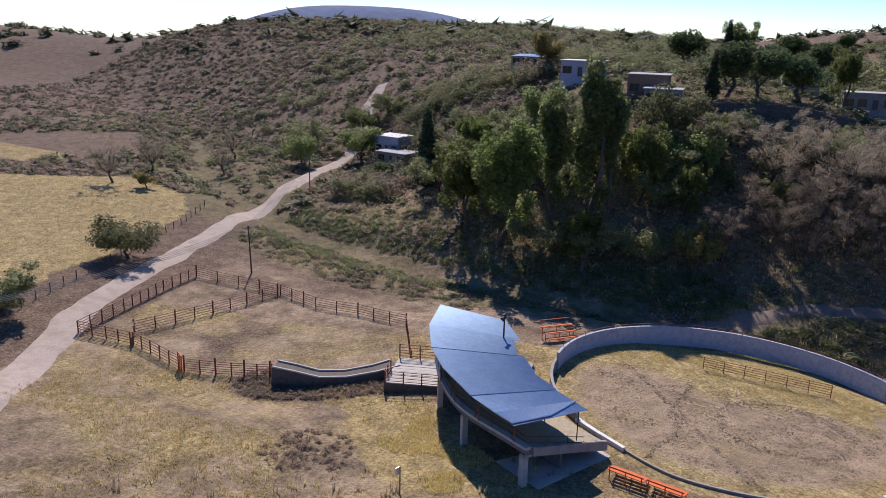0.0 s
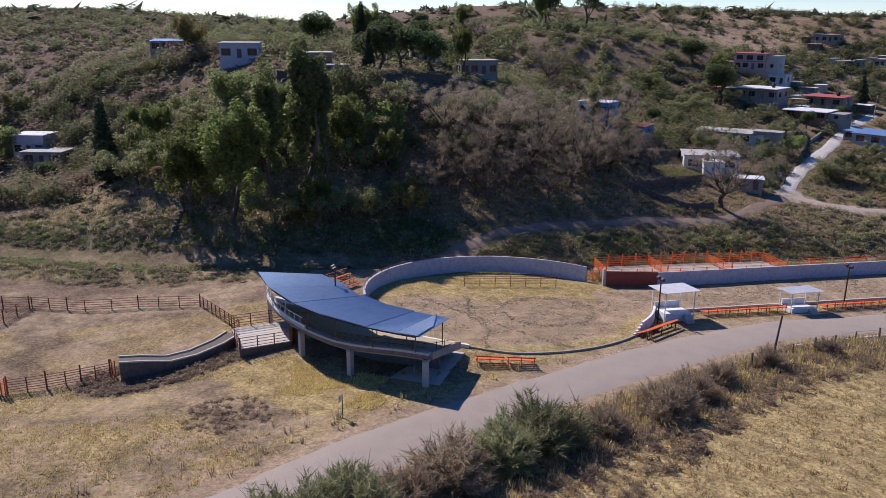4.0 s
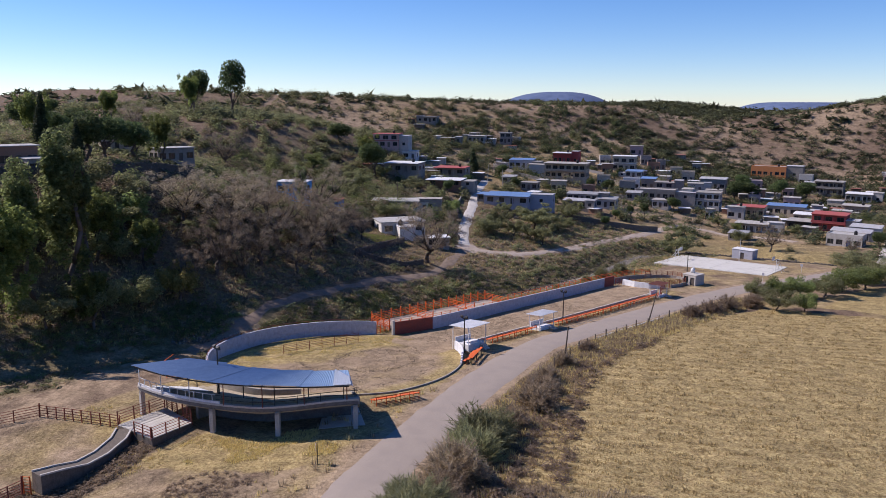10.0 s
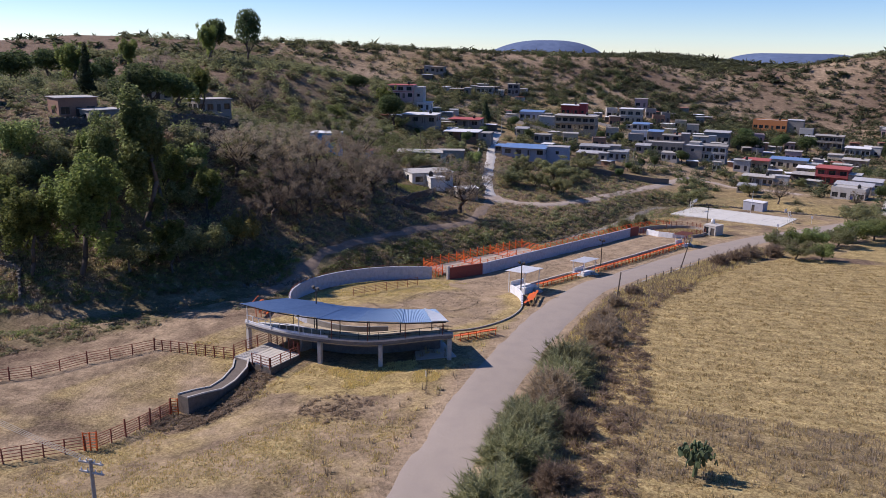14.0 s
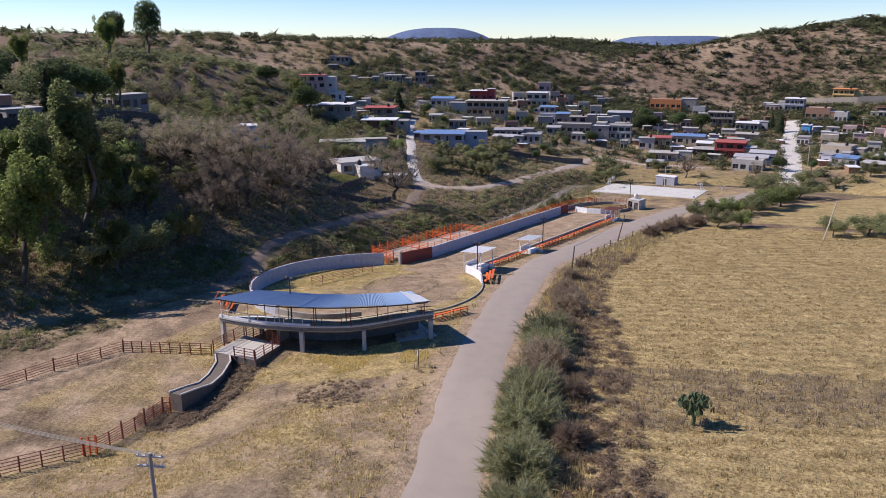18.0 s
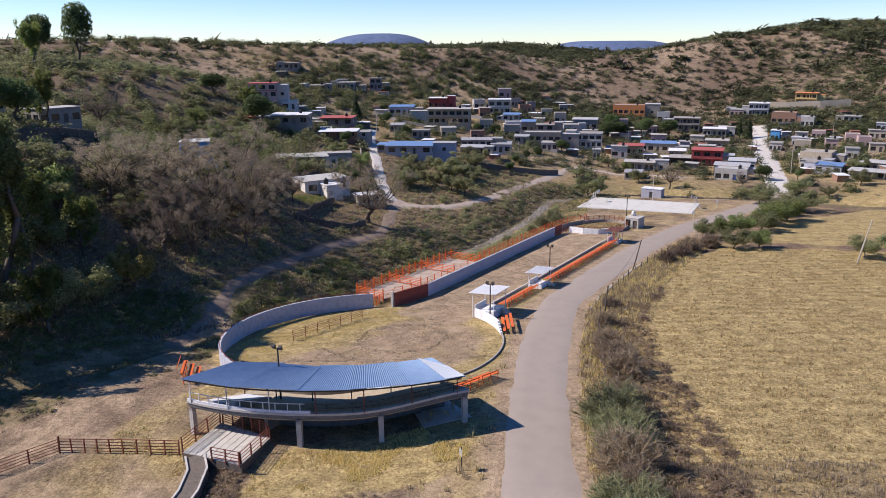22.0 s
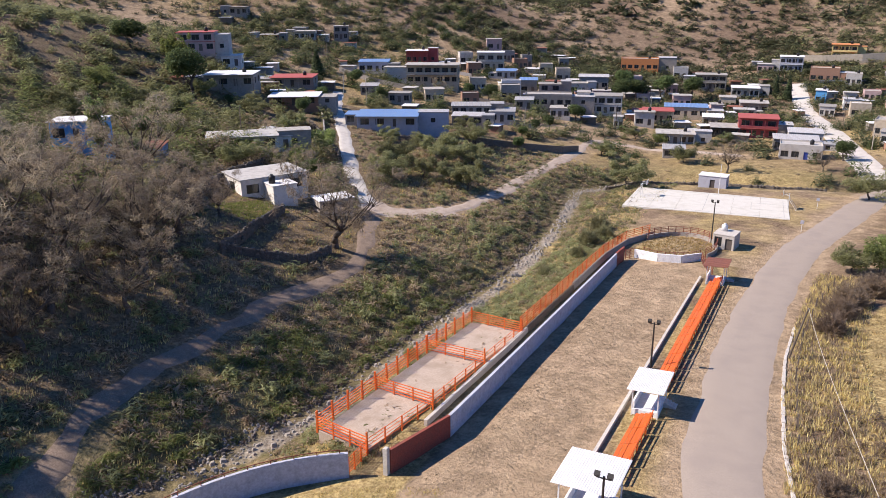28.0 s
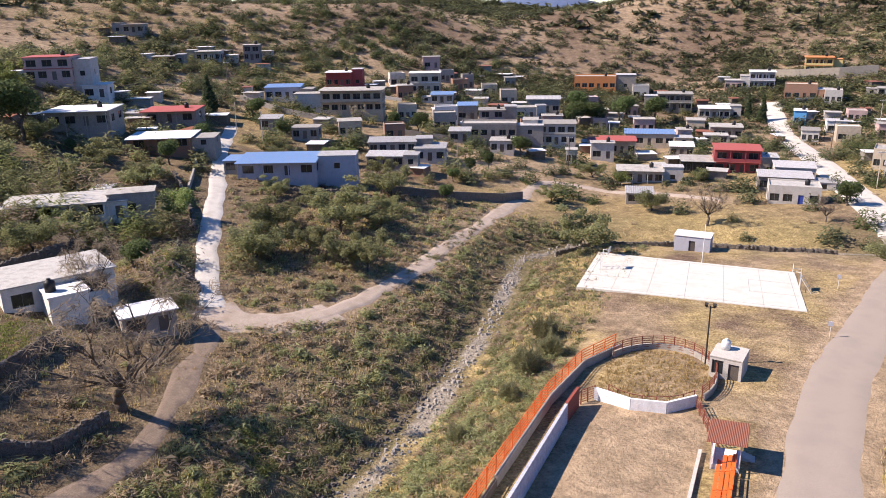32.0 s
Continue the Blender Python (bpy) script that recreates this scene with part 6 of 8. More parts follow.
blades("lawn", scatter(1500, -67, -56, 59, 74, on_lawn), 0.32, 9, 0.16, LEAF_GREEN, "short green grass before the white house", seed=81)
blades("garden_grass", scatter(1500, -83, -42, 44, 91, in_garden), 0.4, 8, 0.25, STRAW_TUFT, "dry straw grass in the walled gardens", seed=82)
blades("bank_grass", scatter(6200, -72, -10, -70, 170, brush), 0.4, 8, 0.42, LEAF_WEED, "olive grass and weeds beside the stream", seed=35)
blades("bank_grass", scatter(8500, -72, -10, -70, 170, brush), 0.4, 8, 0.42, STRAW_TUFT, "dry straw grass beside the stream", seed=36)
blades("bank_grass", scatter(4500, -95, -30, -55, 120, brush), 0.4, 8, 0.42, LEAF_DRY, "dry brown grass on the bank", seed=37)


def weed_band(x, y):
    return in_poly(list(WEED_BAND), x, y)


blades("weed_band", scatter(1500, 45, 125, -31, 26, weed_band), 0.4, 9, 0.5, LEAF_DRY, "strip of tall brown weeds across the field", seed=33)


def verge(x, y):
    d, _ = near_line(MAIN_ROAD, x, y)
    return 4.4 < d < 12 and x > 14 and math.hypot(x, y) > 20 and random.random() < 1.2 - d / 14 and (x > np.interp(y, [p[1] for p in MAIN_ROAD], [p[0] for p in MAIN_ROAD]) or random.random() < 0.06)


def weedy(x, y):
    d, _ = near_line(MAIN_ROAD, x, y)
    return 8 < d < 17 - 4 * ease(-10, 20, y) and x > np.interp(y, [p[1] for p in MAIN_ROAD], [p[0] for p in MAIN_ROAD])


stuff("verge_weeds", scatter(900, 20, 80, -70, 45, weedy, 0.5, 1.3), 0.75, 46, 0.13, LEAF_DRY, "grey-brown dry weeds between bushes and field", 2.2, 0.9, seed=38)


def rough_grass(x, y):
    d, _ = near_line(MAIN_ROAD, x, y)
    return d > 5 and math.hypot(x, y) > 31 and rough(x, y, 7, 3.3) > 0.0 and not in_poly([(8, -72), (-18, -73), (-17, -59), (-10, -38), (2, -34), (9, -46), (11, -56)], x, y)


def stubble(x, y):
    row = (-0.465 * x + 0.885 * y) / 2.1 + 0.9 * rough(x, y, 7, 1.1)
    return math.sin(row * math.tau) + 1.6 * rough(x, y, 2.2, 5.7) > 0.1 and in_poly(list(EAST_FIELD), x, y)


blades("verge_grass", scatter(4200, 14, 75, -75, 90, verge), 0.35, 9, 0.55, STRAW_TUFT, "tall straw-coloured grass on the road verge", seed=14)
blades("verge_grass", scatter(3600, 14, 75, -75, 90, verge), 0.3, 9, 0.6, LEAF_BROWN, "dry brown weeds on the road verge", seed=15)
blades("rough_grass", scatter(3400, -8, 48, -66, -26, rough_grass), 0.3, 7, 0.2, STRAW_TUFT, "dry grass tufts on the waste ground", seed=16)


def by_ramp(x, y):
    return near_line([p[:2] for p in RAMP], x + 0.0, y)[0] < 4.2 and near_line([p[:2] for p in RAMP], x, y)[0] > 1.1 and x > 7 or (math.hypot(x - 24, y + 36) < 4 and random.random() < 0.25)


stuff("low_weeds", scatter(620, 2, 30, -50, -30, by_ramp, 0.4, 1.1), 0.5, 40, 0.13, LEAF_DRY, "low brown weeds beside the ramp", 1.6, 0.9, seed=17)
blades("stubble", scatter(26000, 24, 130, -75, 95, stubble), 0.38, 7, 0.27, STRAW_TUFT, "straw stubble of the harvested field", seed=18)


def west_stubble(x, y):
    return in_poly(list(WEST_FIELD), x, y)


blades("stubble", scatter(3600, -75, 42, -166, -84, west_stubble), 0.35, 6, 0.3, STRAW_TUFT, "straw stubble of the western field", seed=19)


# ---- The prickly pear in the field.
def prickly_pear(x, y, high):
    z = height(x, y)
    ob = thing("prickly_pear", x, y, z, "tall dark green prickly pear in the dry field", "cactus")
    part("trunk", Shape().tube((x, y, z - 0.3), (x + 0.1, y, z + high * 0.4), 0.24, 0.17, 8), CACTUS, ob)
    g = random.Random(5)
    for k in range(95):
        a, e = g.uniform(0, math.tau), g.uniform(-0.1, 1.3)
        d = high * g.uniform(0.12, 0.5)
        c = Vector((x + d * math.cos(a) * math.cos(e), y + d * math.sin(a) * math.cos(e), z + high * 0.42 + d * math.sin(e)))
        t = g.uniform(0, math.pi)
        u, w = Vector((math.cos(t), math.sin(t), 0.2)), Vector((g.uniform(-0.3, 0.3), g.uniform(-0.3, 0.3), 1)).normalized()
        nrm = u.cross(w).normalized() * 0.045
        ring = [c + u * 0.2 * math.cos(i * math.tau / 10) + w * 0.3 * math.sin(i * math.tau / 10) for i in range(10)]
        part("pad", Shape().hexa([p - nrm for p in ring], [p + nrm for p in ring]), CACTUS, ob)


prickly_pear(59.8, -26.0, 3.6)

# ---- Houses.
HOUSES = []
ROOFS = []
GREY_BLOCK = surface("grey_block", (0.22, 0.195, 0.17), (0.36, 0.325, 0.285), 0.7, 0.9, 0.3, stain=(0.16, 0.145, 0.135), stain_size=2, stain_amount=0.5, vary=0.15)
WHITE_WALL = paint("white_wall", 0.74, 0.71, 0.66, 0.5)
CREAM_WALL = paint("cream_wall", 0.50, 0.42, 0.32, 0.5)
DUSTY_WALL = paint("dusty_white_wall", 0.52, 0.485, 0.44, 0.55)
PINK_WALL = paint("pink_wall", 0.52, 0.36, 0.33)
ORANGE_WALL = paint("orange_wall", 0.62, 0.24, 0.09)
RED_HOUSE = paint("red_house_wall", 0.36, 0.075, 0.075)
BLUE_WALL = paint("blue_wall", 0.10, 0.36, 0.66, 0.15)
LILAC_WALL = paint("lilac_wall", 0.44, 0.44, 0.49)
YELLOW_WALL = paint("yellow_wall", 0.68, 0.52, 0.22)
BLUE_ROOF = surface("blue_roof_sheet", (0.12, 0.22, 0.42), (0.22, 0.36, 0.58), 1.0, 0.5, 0.1, metal=0.2, stain=(0.3, 0.33, 0.38), stain_size=3, stain_amount=0.5)
RED_ROOF = surface("red_roof_coating", (0.34, 0.075, 0.065), (0.46, 0.12, 0.10), 1.0, 0.75, 0.1, stain=(0.27, 0.10, 0.085), stain_size=2, stain_amount=0.4)
SLAB_ROOF = surface("grey_slab_roof", (0.36, 0.34, 0.315), (0.52, 0.50, 0.465), 0.9, 0.9, 0.2, stain=(0.22, 0.205, 0.19), stain_size=3, stain_amount=0.6)
WHITE_ROOF = surface("white_slab_roof", (0.56, 0.555, 0.545), (0.74, 0.735, 0.725), 0.9, 0.8, 0.1, stain=(0.52, 0.50, 0.48), stain_size=3, stain_amount=0.4)
DOOR = surface("door_paint", (0.085, 0.07, 0.06), (0.14, 0.115, 0.1), 0.6, 0.6, 0.05, vary=0.4)
BLUE_DOOR = surface("blue_door_paint", (0.03, 0.06, 0.26), (0.05, 0.09, 0.36), 0.6, 0.5, 0.05)
PLATEAU_WALL = paint("pale_lilac_wall", 0.46, 0.45, 0.50, 0.4)
GREY_ROOF = surface("weathered_slab_roof", (0.28, 0.26, 0.23), (0.45, 0.42, 0.38), 0.9, 0.9, 0.2, stain=(0.13, 0.12, 0.11), stain_size=2.5, stain_amount=0.6, vary=0.2)
DULL_ZINC = surface("dull_sheet_roof", (0.36, 0.355, 0.345), (0.54, 0.53, 0.52), 1.2, 0.6, 0.05, metal=0.1, stain=(0.25, 0.17, 0.12), stain_size=2.0, stain_amount=0.5, vary=0.25)
FRAME = surface("window_frame", (0.14, 0.135, 0.13), (0.22, 0.21, 0.2), 0.4, 0.5, 0.0)


def pierced(s, o, u, n, length, z0, z1, holes, depth=0.2):
    """One face of a wall with recessed openings. o: corner, u: along, n: outwards. holes: (u0, u1, z0, z1)."""
    us = sorted({0.0, length, *(h[k] for h in holes for k in (0, 1))})
    zs = sorted({z0, z1, *(h[k] for h in holes for k in (2, 3))})

    def at(a, z, back=0.0):
        return (o[0] + u[0] * a - n[0] * back, o[1] + u[1] * a - n[1] * back, z)

    for a, b in zip(us, us[1:]):
        for c, d in zip(zs, zs[1:]):
            if not any(h[0] <= (a + b) / 2 <= h[1] and h[2] <= (c + d) / 2 <= h[3] for h in holes):
                s.quad(at(a, c), at(b, c), at(b, d), at(a, d))
    for a, b, c, d in holes:
        for p, q in (((a, c), (b, c)), ((b, c), (b, d)), ((b, d), (a, d)), ((a, d), (a, c))):
            s.quad(at(*p), at(*q), at(*q, depth), at(*p, depth))


def house(x, y, turn, w, d, high, wall, roof, label, storeys=1, roof_kind="slab", windows=2, doors=1, base=None, porch=0.0, door_mat=None, over=0.3, name="house"):
    """A block house: walls with real openings, roof, doors, windows. Its front looks along -y before the turn."""
    if not porch and w >= 9 and storeys == 1 and roof_kind == "slab" and y > 90:
        porch = 1.7
    g = random.Random(int(x * 13 + y * 7))
    if y > 175 and roof in (WHITE_ROOF, SLAB_ROOF) and g.random() < 0.62:
        roof = GREY_ROOF
    if y > 175 and roof is ZINC and g.random() < 0.6:
        roof = DULL_ZINC
    if y > 115 and name == "house":
        w, d, high = w * (1.0 if y < 175 else 0.84), d * (1.3 if y < 175 else 1.05), high * (0.95 if y < 175 else 1.0)
    c, sn = math.cos(radians(turn)), math.sin(radians(turn))

    def out(px, py):
        return (x + c * px - sn * py, y + sn * px + c * py)

    corners = [out(px * w / 2, py * d / 2) for px, py in ((-1, -1), (1, -1), (1, 1), (-1, 1))]
    z = (max(height(*p) for p in corners[:2]) * 0.6 + max(height(*p) for p in corners) * 0.4) if base is None else base
    ob = thing(name, x, y, z, label, "house")
    low = min(height(*p) for p in corners) - 2.0 - z
    floor = high / storeys
    shell, fills = Shape(), []
    for k in range(4):
        a, b = corners[k], corners[(k + 1) % 4]
        length = math.hypot(b[0] - a[0], b[1] - a[1])
        u = ((b[0] - a[0]) / length, (b[1] - a[1]) / length)
        n = (u[1], -u[0])
        holes = []
        count = windows if k in (0, 2) else max(1, windows - 1) if k in (1, 3) and d > 5 else 0
        for st in range(storeys):
            zb = z + st * floor
            slots = count + (doors if st == 0 and k == 0 else 0)
            for i in range(slots):
                mid = length * (i + 0.5) / slots
                if st == 0 and k == 0 and i == slots // 2 and doors:
                    holes.append((mid - 0.55, mid + 0.55, zb + 0.02, zb + min(2.1, floor - 0.5)))
                    fills.append(("door", a, u, n, mid, 0.55, zb + 0.02, zb + min(2.1, floor - 0.5)))
                else:
                    hw = min(1.15, length / slots * 0.36)
                    holes.append((mid - hw, mid + hw, zb + 0.55, zb + min(2.2, floor - 0.32)))
                    fills.append(("window", a, u, n, mid, hw, zb + 0.55, zb + min(2.2, floor - 0.32)))
        pierced(shell, a, u, n, length, z + low, z + high, holes)
    shell.quad(*[(*p, z + high) for p in corners])
    part("shell", shell, wall, ob)
    HOUSES.append((x, y, max(w, d) / 2))
    for kind, a, u, n, mid, hw, z0, z1 in fills:
        def spot(du, back):
            return (a[0] + u[0] * (mid + du) - n[0] * back, a[1] + u[1] * (mid + du) - n[1] * back)

        if kind == "door":
            p, q = spot(-hw, 0.14), spot(hw, 0.14)
            part("door", Shape().hexa([(*p, z0), (*q, z0), (q[0] - n[0] * 0.05, q[1] - n[1] * 0.05, z0), (p[0] - n[0] * 0.05, p[1] - n[1] * 0.05, z0)],
                                      [(*p, z1), (*q, z1), (q[0] - n[0] * 0.05, q[1] - n[1] * 0.05, z1), (p[0] - n[0] * 0.05, p[1] - n[1] * 0.05, z1)]), door_mat or DOOR, ob)
        else:
            s = Shape()
            t = 0.06
            p, q = spot(-hw + t / 2, 0.1), spot(hw - t / 2, 0.1)
            m = spot(0, 0.1)
            s.beam((*p, z0), (*p, z1), t, t).beam((*q, z0), (*q, z1), t, t).beam((*p, z0 + t / 2), (*q, z0 + t / 2), t, t).beam((*p, z1 - t / 2), (*q, z1 - t / 2), t, t).beam((*m, z0), (*m, z1), t * 0.7, t * 0.7)
            frame_ob = part("window", s, FRAME, ob)
            p, q = spot(-hw, 0.15), spot(hw, 0.15)
            part("pane", Shape().hexa([(*p, z0), (*q, z0), (q[0] - n[0] * 0.03, q[1] - n[1] * 0.03, z0), (p[0] - n[0] * 0.03, p[1] - n[1] * 0.03, z0)],
                                      [(*p, z1), (*q, z1), (q[0] - n[0] * 0.03, q[1] - n[1] * 0.03, z1), (p[0] - n[0] * 0.03, p[1] - n[1] * 0.03, z1)]), GLASS_DARK, frame_ob)
    top = z + high
    if roof_kind == "slab":
        part("roof", Shape().box(x, y, top, w + over * 2, d + over * 2, 0.16, turn), roof, ob)
        if storeys > 1:
            part("floor_band", Shape().box(x, y, z + floor - 0.1, w + 0.24, d + 0.24, 0.2, turn), roof, ob)
    elif roof_kind == "parapet":
        part("roof", Shape().box(x, y, top, w - 0.2, d - 0.2, 0.1, turn), roof, ob)
        for px, py, sx, sy in ((0, -d / 2 + 0.08, w, 0.16), (0, d / 2 - 0.08, w, 0.16), (-w / 2 + 0.08, 0, 0.16, d - 0.32), (w / 2 - 0.08, 0, 0.16, d - 0.32)):
            part("parapet", Shape().box(*out(px, py), top, sx, sy, 0.45, turn), wall, ob)
    else:
        s, ridges = Shape(), max(12, int(w / 0.45))
        for k in range(ridges * 2 + 1):
            px = -w / 2 - over + (w + 2 * over) * k / (2 * ridges)
            up = 0.06 * (k % 2)
            f, b = out(px, -d / 2 - over - porch), out(px, d / 2 + over)
            s.v += [(*f, top + 0.12 + up), (*b, top + 0.55 + up), (*b, top + 0.50 + up), (*f, top + 0.06 + up)]
        for k in range(ridges * 2):
            s.f += [(4 * k + i, 4 * k + 4 + i, 4 * k + 4 + (i + 1) % 4, 4 * k + (i + 1) % 4) for i in range(4)]
        s.f += [(0, 1, 2, 3), tuple(8 * ridges + i for i in (3, 2, 1, 0))]
        part("roof", s, roof, ob)
        s = Shape()
        l, r, l2, r2 = out(-w / 2, d / 2 - 0.1), out(w / 2, d / 2 - 0.1), out(-w / 2, -d / 2), out(w / 2, -d / 2)
        part("gable_wall", s.hexa([(*l2, top - 0.02), (*r2, top - 0.02), (*r, top - 0.02), (*l, top - 0.02)], [(*l2, top + 0.08), (*r2, top + 0.08), (*r, top + 0.46), (*l, top + 0.46)]), wall, ob)
    if porch:
        for k in range(4):
            px = -w / 2 + 0.3 + (w - 0.6) * k / 3
            part("porch_post", Shape().box(*out(px, -d / 2 - porch + 0.1), z + low, 0.18, 0.18, high - low, turn), wall, ob)
        if roof_kind == "slab":
            part("porch_roof", Shape().box(*out(0, -d / 2 - porch / 2 - over / 2), top - 0.02, w + over, porch, 0.15, turn), roof, ob)
        if storeys > 1:
            part("balcony", Shape().box(*out(0, -d / 2 - porch / 2), z + floor - 0.14, w, porch, 0.16, turn), roof, ob)
            part("balcony_rail", Shape().box(*out(0, -d / 2 - porch + 0.08), z + floor, w, 0.08, 0.8, turn), wall, ob)
    if y > 90 and w >= 7 and name == "house" and g.random() < 0.8:
        wing_w, wing_d, wing_h, way = w * g.uniform(0.35, 0.5), d * g.uniform(0.6, 0.9), high * g.choice((0.72, 0.85, 1.18)), g.choice((-1, 1))
        px, py = way * (w / 2 + wing_w / 2 - 0.05), g.uniform(-0.25, 0.25) * d
        box4 = [out(px + i * wing_w / 2, py + j * wing_d / 2) for i, j in ((-1, -1), (1, -1), (1, 1), (-1, 1))]
        s = Shape()
        for k in range(4):
            a, b = box4[k], box4[(k + 1) % 4]
            length = math.hypot(b[0] - a[0], b[1] - a[1])
            u = ((b[0] - a[0]) / length, (b[1] - a[1]) / length)
            pierced(s, a, u, (u[1], -u[0]), length, z + low, z + wing_h, [(length / 2 - 0.6, length / 2 + 0.6, z + 0.7, z + min(1.9, wing_h - 0.3))] if length > 2.4 else [])
        s.quad(*[(*p, z + wing_h) for p in box4])
        wing = part("wing", s, g.choice((wall, wall, GREY_BLOCK, DUSTY_WALL)), ob, "lower plastered wing with a flat roof")
        part("wing_roof", Shape().box(*out(px, py), z + wing_h, wing_w + 0.3, wing_d + 0.3, 0.13, turn), g.choice((GREY_ROOF, DULL_ZINC, roof)), wing)
        part("pane", Shape().box(*out(px, py), z + 0.6, wing_w - 0.4, wing_d - 0.4, min(1.5, wing_h - 0.7), turn), GLASS_DARK, wing)
    ROOFS.append((x + 0.25 * w * c, y + 0.25 * w * sn, top + (0.16 if roof_kind == "slab" else 0.1), roof_kind))
    return ob, top


def water_tank(x, y, z, high=1.3, r=0.55, mat_=None, label="black plastic water tank on a flat roof"):
    ob = thing("water_tank", x, y, z, label, "water tank", "water tanks")
    body = Shape()
    n, prof = 14, ((r, 0), (r, high * 0.7), (r * 0.85, high * 0.84), (r * 0.35, high * 0.95), (r * 0.35, high))
    for rr, zz in prof:
        body.v += [(x + rr * math.cos(k * math.tau / n), y + rr * math.sin(k * math.tau / n), z + zz) for k in range(n)]
    for j in range(len(prof) - 1):
        body.f += [(j * n + k, j * n + (k + 1) % n, (j + 1) * n + (k + 1) % n, (j + 1) * n + k) for k in range(n)]
    body.f += [tuple(range(n - 1, -1, -1))]
    tank = part("tank", body, mat_ or BLACK_PLASTIC, ob, smooth=True)
    part("lid", Shape().tube((x, y, z + high - 0.01), (x, y, z + high + 0.07), r * 0.4, r * 0.36, 12), mat_ or BLACK_PLASTIC, tank)


# Houses west of the stream, nearest first.
_, roof_z = house(-69.2, 79.0, 62, 12.5, 8.6, 3.1, WHITE_WALL, SLAB_ROOF, "low whitewashed house with a grey slab roof", windows=2, base=9.2)
single_box = thing("house_annex", -63.0, 74.5, 8.0, "white plastered annex with a flat roof", "house")
part("shell", Shape().box(-63.3, 75.8, 5.5, 4.4, 4.2, 5.6, 62), WHITE_WALL, single_box)
part("roof", Shape().box(-63.3, 75.8, 11.1, 4.7, 4.5, 0.14, 62), WHITE_ROOF, single_box)
water_tank(-64.1, 74.6, 11.24, 1.5, 0.6)
house(-55.0, 79.5, 55, 6.0, 4.0, 2.4, GREY_BLOCK, WHITE_ROOF, "small grey shed with a white roof below the house", windows=1)
house(-93.5, 101.5, 40, 15.0, 6.5, 3.0, WHITE_WALL, SLAB_ROOF, "long low house with a stained slab roof and porch", windows=3, porch=2.2, base=13.0)
house(-87.5, 106.5, 40, 5.0, 6.0, 2.8, WHITE_WALL, SLAB_ROOF, "white wing of a low house with a slab roof", windows=1, base=12.6)
house(-94.2, 61.6, 35, 8.5, 6.0, 3.2, BLUE_WALL, WHITE_ROOF, "bright blue house with a pale roof among trees", windows=2, base=19.8)
house(-90.0, 71.0, 30, 7.0, 5.0, 2.2, BLUE_ROOF, BROWN_SHEET, "dark open shed beside the blue house", roof_kind="sheet", windows=1)
house(-132.0, 143.0, 30, 13.5, 8.0, 3.4, GREY_BLOCK, WHITE_ROOF, "grey block house with a bright white roof", windows=3)
house(-129.5, 168.0, 28, 13.0, 7.5, 3.0, GREY_BLOCK, RED_ROOF, "grey house with a red-coated flat roof", windows=2)
house(-113.0, 146.5, 30, 13.5, 7.0, 2.6, BRICK, WHITE_ROOF, "long low house with a bright white flat roof", windows=2, roof_kind="slab")
house(-160.0, 160.0, 35, 11.0, 8.0, 5.8, PINK_WALL, RED_ROOF, "two-storey pink house with a red roof edge", storeys=2, windows=3)
house(-152.0, 166.0, 35, 6.0, 6.0, 3.2, WHITE_WALL, WHITE_ROOF, "small white house beside the pink one", windows=1)
house(-84.5, 149.0, 24, 16.0, 6.5, 3.0, LILAC_WALL, BLUE_ROOF, "long house with a blue sheet roof and open porch", roof_kind="sheet", windows=3, porch=1.6)
house(-92.5, 146.0, 24, 5.5, 5.0, 2.6, GREY_BLOCK, BLUE_ROOF, "grey shed with a blue roof", windows=1)
house(-222.0, 252.0, 30, 9.5, 6.0, 3.0, GREY_BLOCK, SLAB_ROOF, "grey block house on the upper slope", windows=2)
house(-187.0, 229.0, 30, 9.0, 6.0, 2.6, BRICK, WHITE_ROOF, "unfinished brick house with a white roof edge", windows=2)
house(-182.0, 246.0, 30, 10.5, 7.0, 3.2, DUSTY_WALL, SLAB_ROOF, "white house with dark windows on the slope", windows=3)
house(-172.0, 258.0, 30, 7.0, 6.0, 5.4, GREY_BLOCK, SLAB_ROOF, "grey two-storey block house on the slope", storeys=2, windows=2)
house(-133.0, 221.0, 25, 13.0, 7.0, 3.4, LILAC_WALL, BLUE_ROOF, "pale blue house with a blue-grey roof", roof_kind="sheet", windows=3)
house(-114.0, 187.0, 25, 6.5, 5.0, 2.6, GREY_BLOCK, ZINC, "small block house with a sheet roof", roof_kind="sheet", windows=1)
house(-101.0, 184.0, 22, 8.0, 5.0, 2.8, GREY_BLOCK, SLAB_ROOF, "small grey house on the slope", windows=2)
# Middle of the village.
house(-110.0, 224.0, 22, 22.0, 8.0, 6.4, CREAM_WALL, WHITE_ROOF, "long two-storey house with white roof bands", storeys=2, windows=6, porch=2.0, over=0.6)
house(-133.0, 255.0, 22, 10.5, 7.0, 4.6, RED_HOUSE, WHITE_ROOF, "red house with a white roof on the slope", windows=3)
house(-108.0, 272.0, 22, 13.0, 8.0, 6.6, CREAM_WALL, WHITE_ROOF, "unfinished two-storey house with a pale front", storeys=2, windows=3)
house(-97.0, 262.0, 20, 9.0, 6.0, 2.6, DUSTY_WALL, BLUE_ROOF, "low white house with a blue roof", roof_kind="sheet", windows=2)
house(-83.0, 250.0, 20, 7.6, 6.0, 4.4, GREY_BLOCK, BLUE_ROOF, "plain grey shed with a pale blue roof", roof_kind="sheet", windows=1)
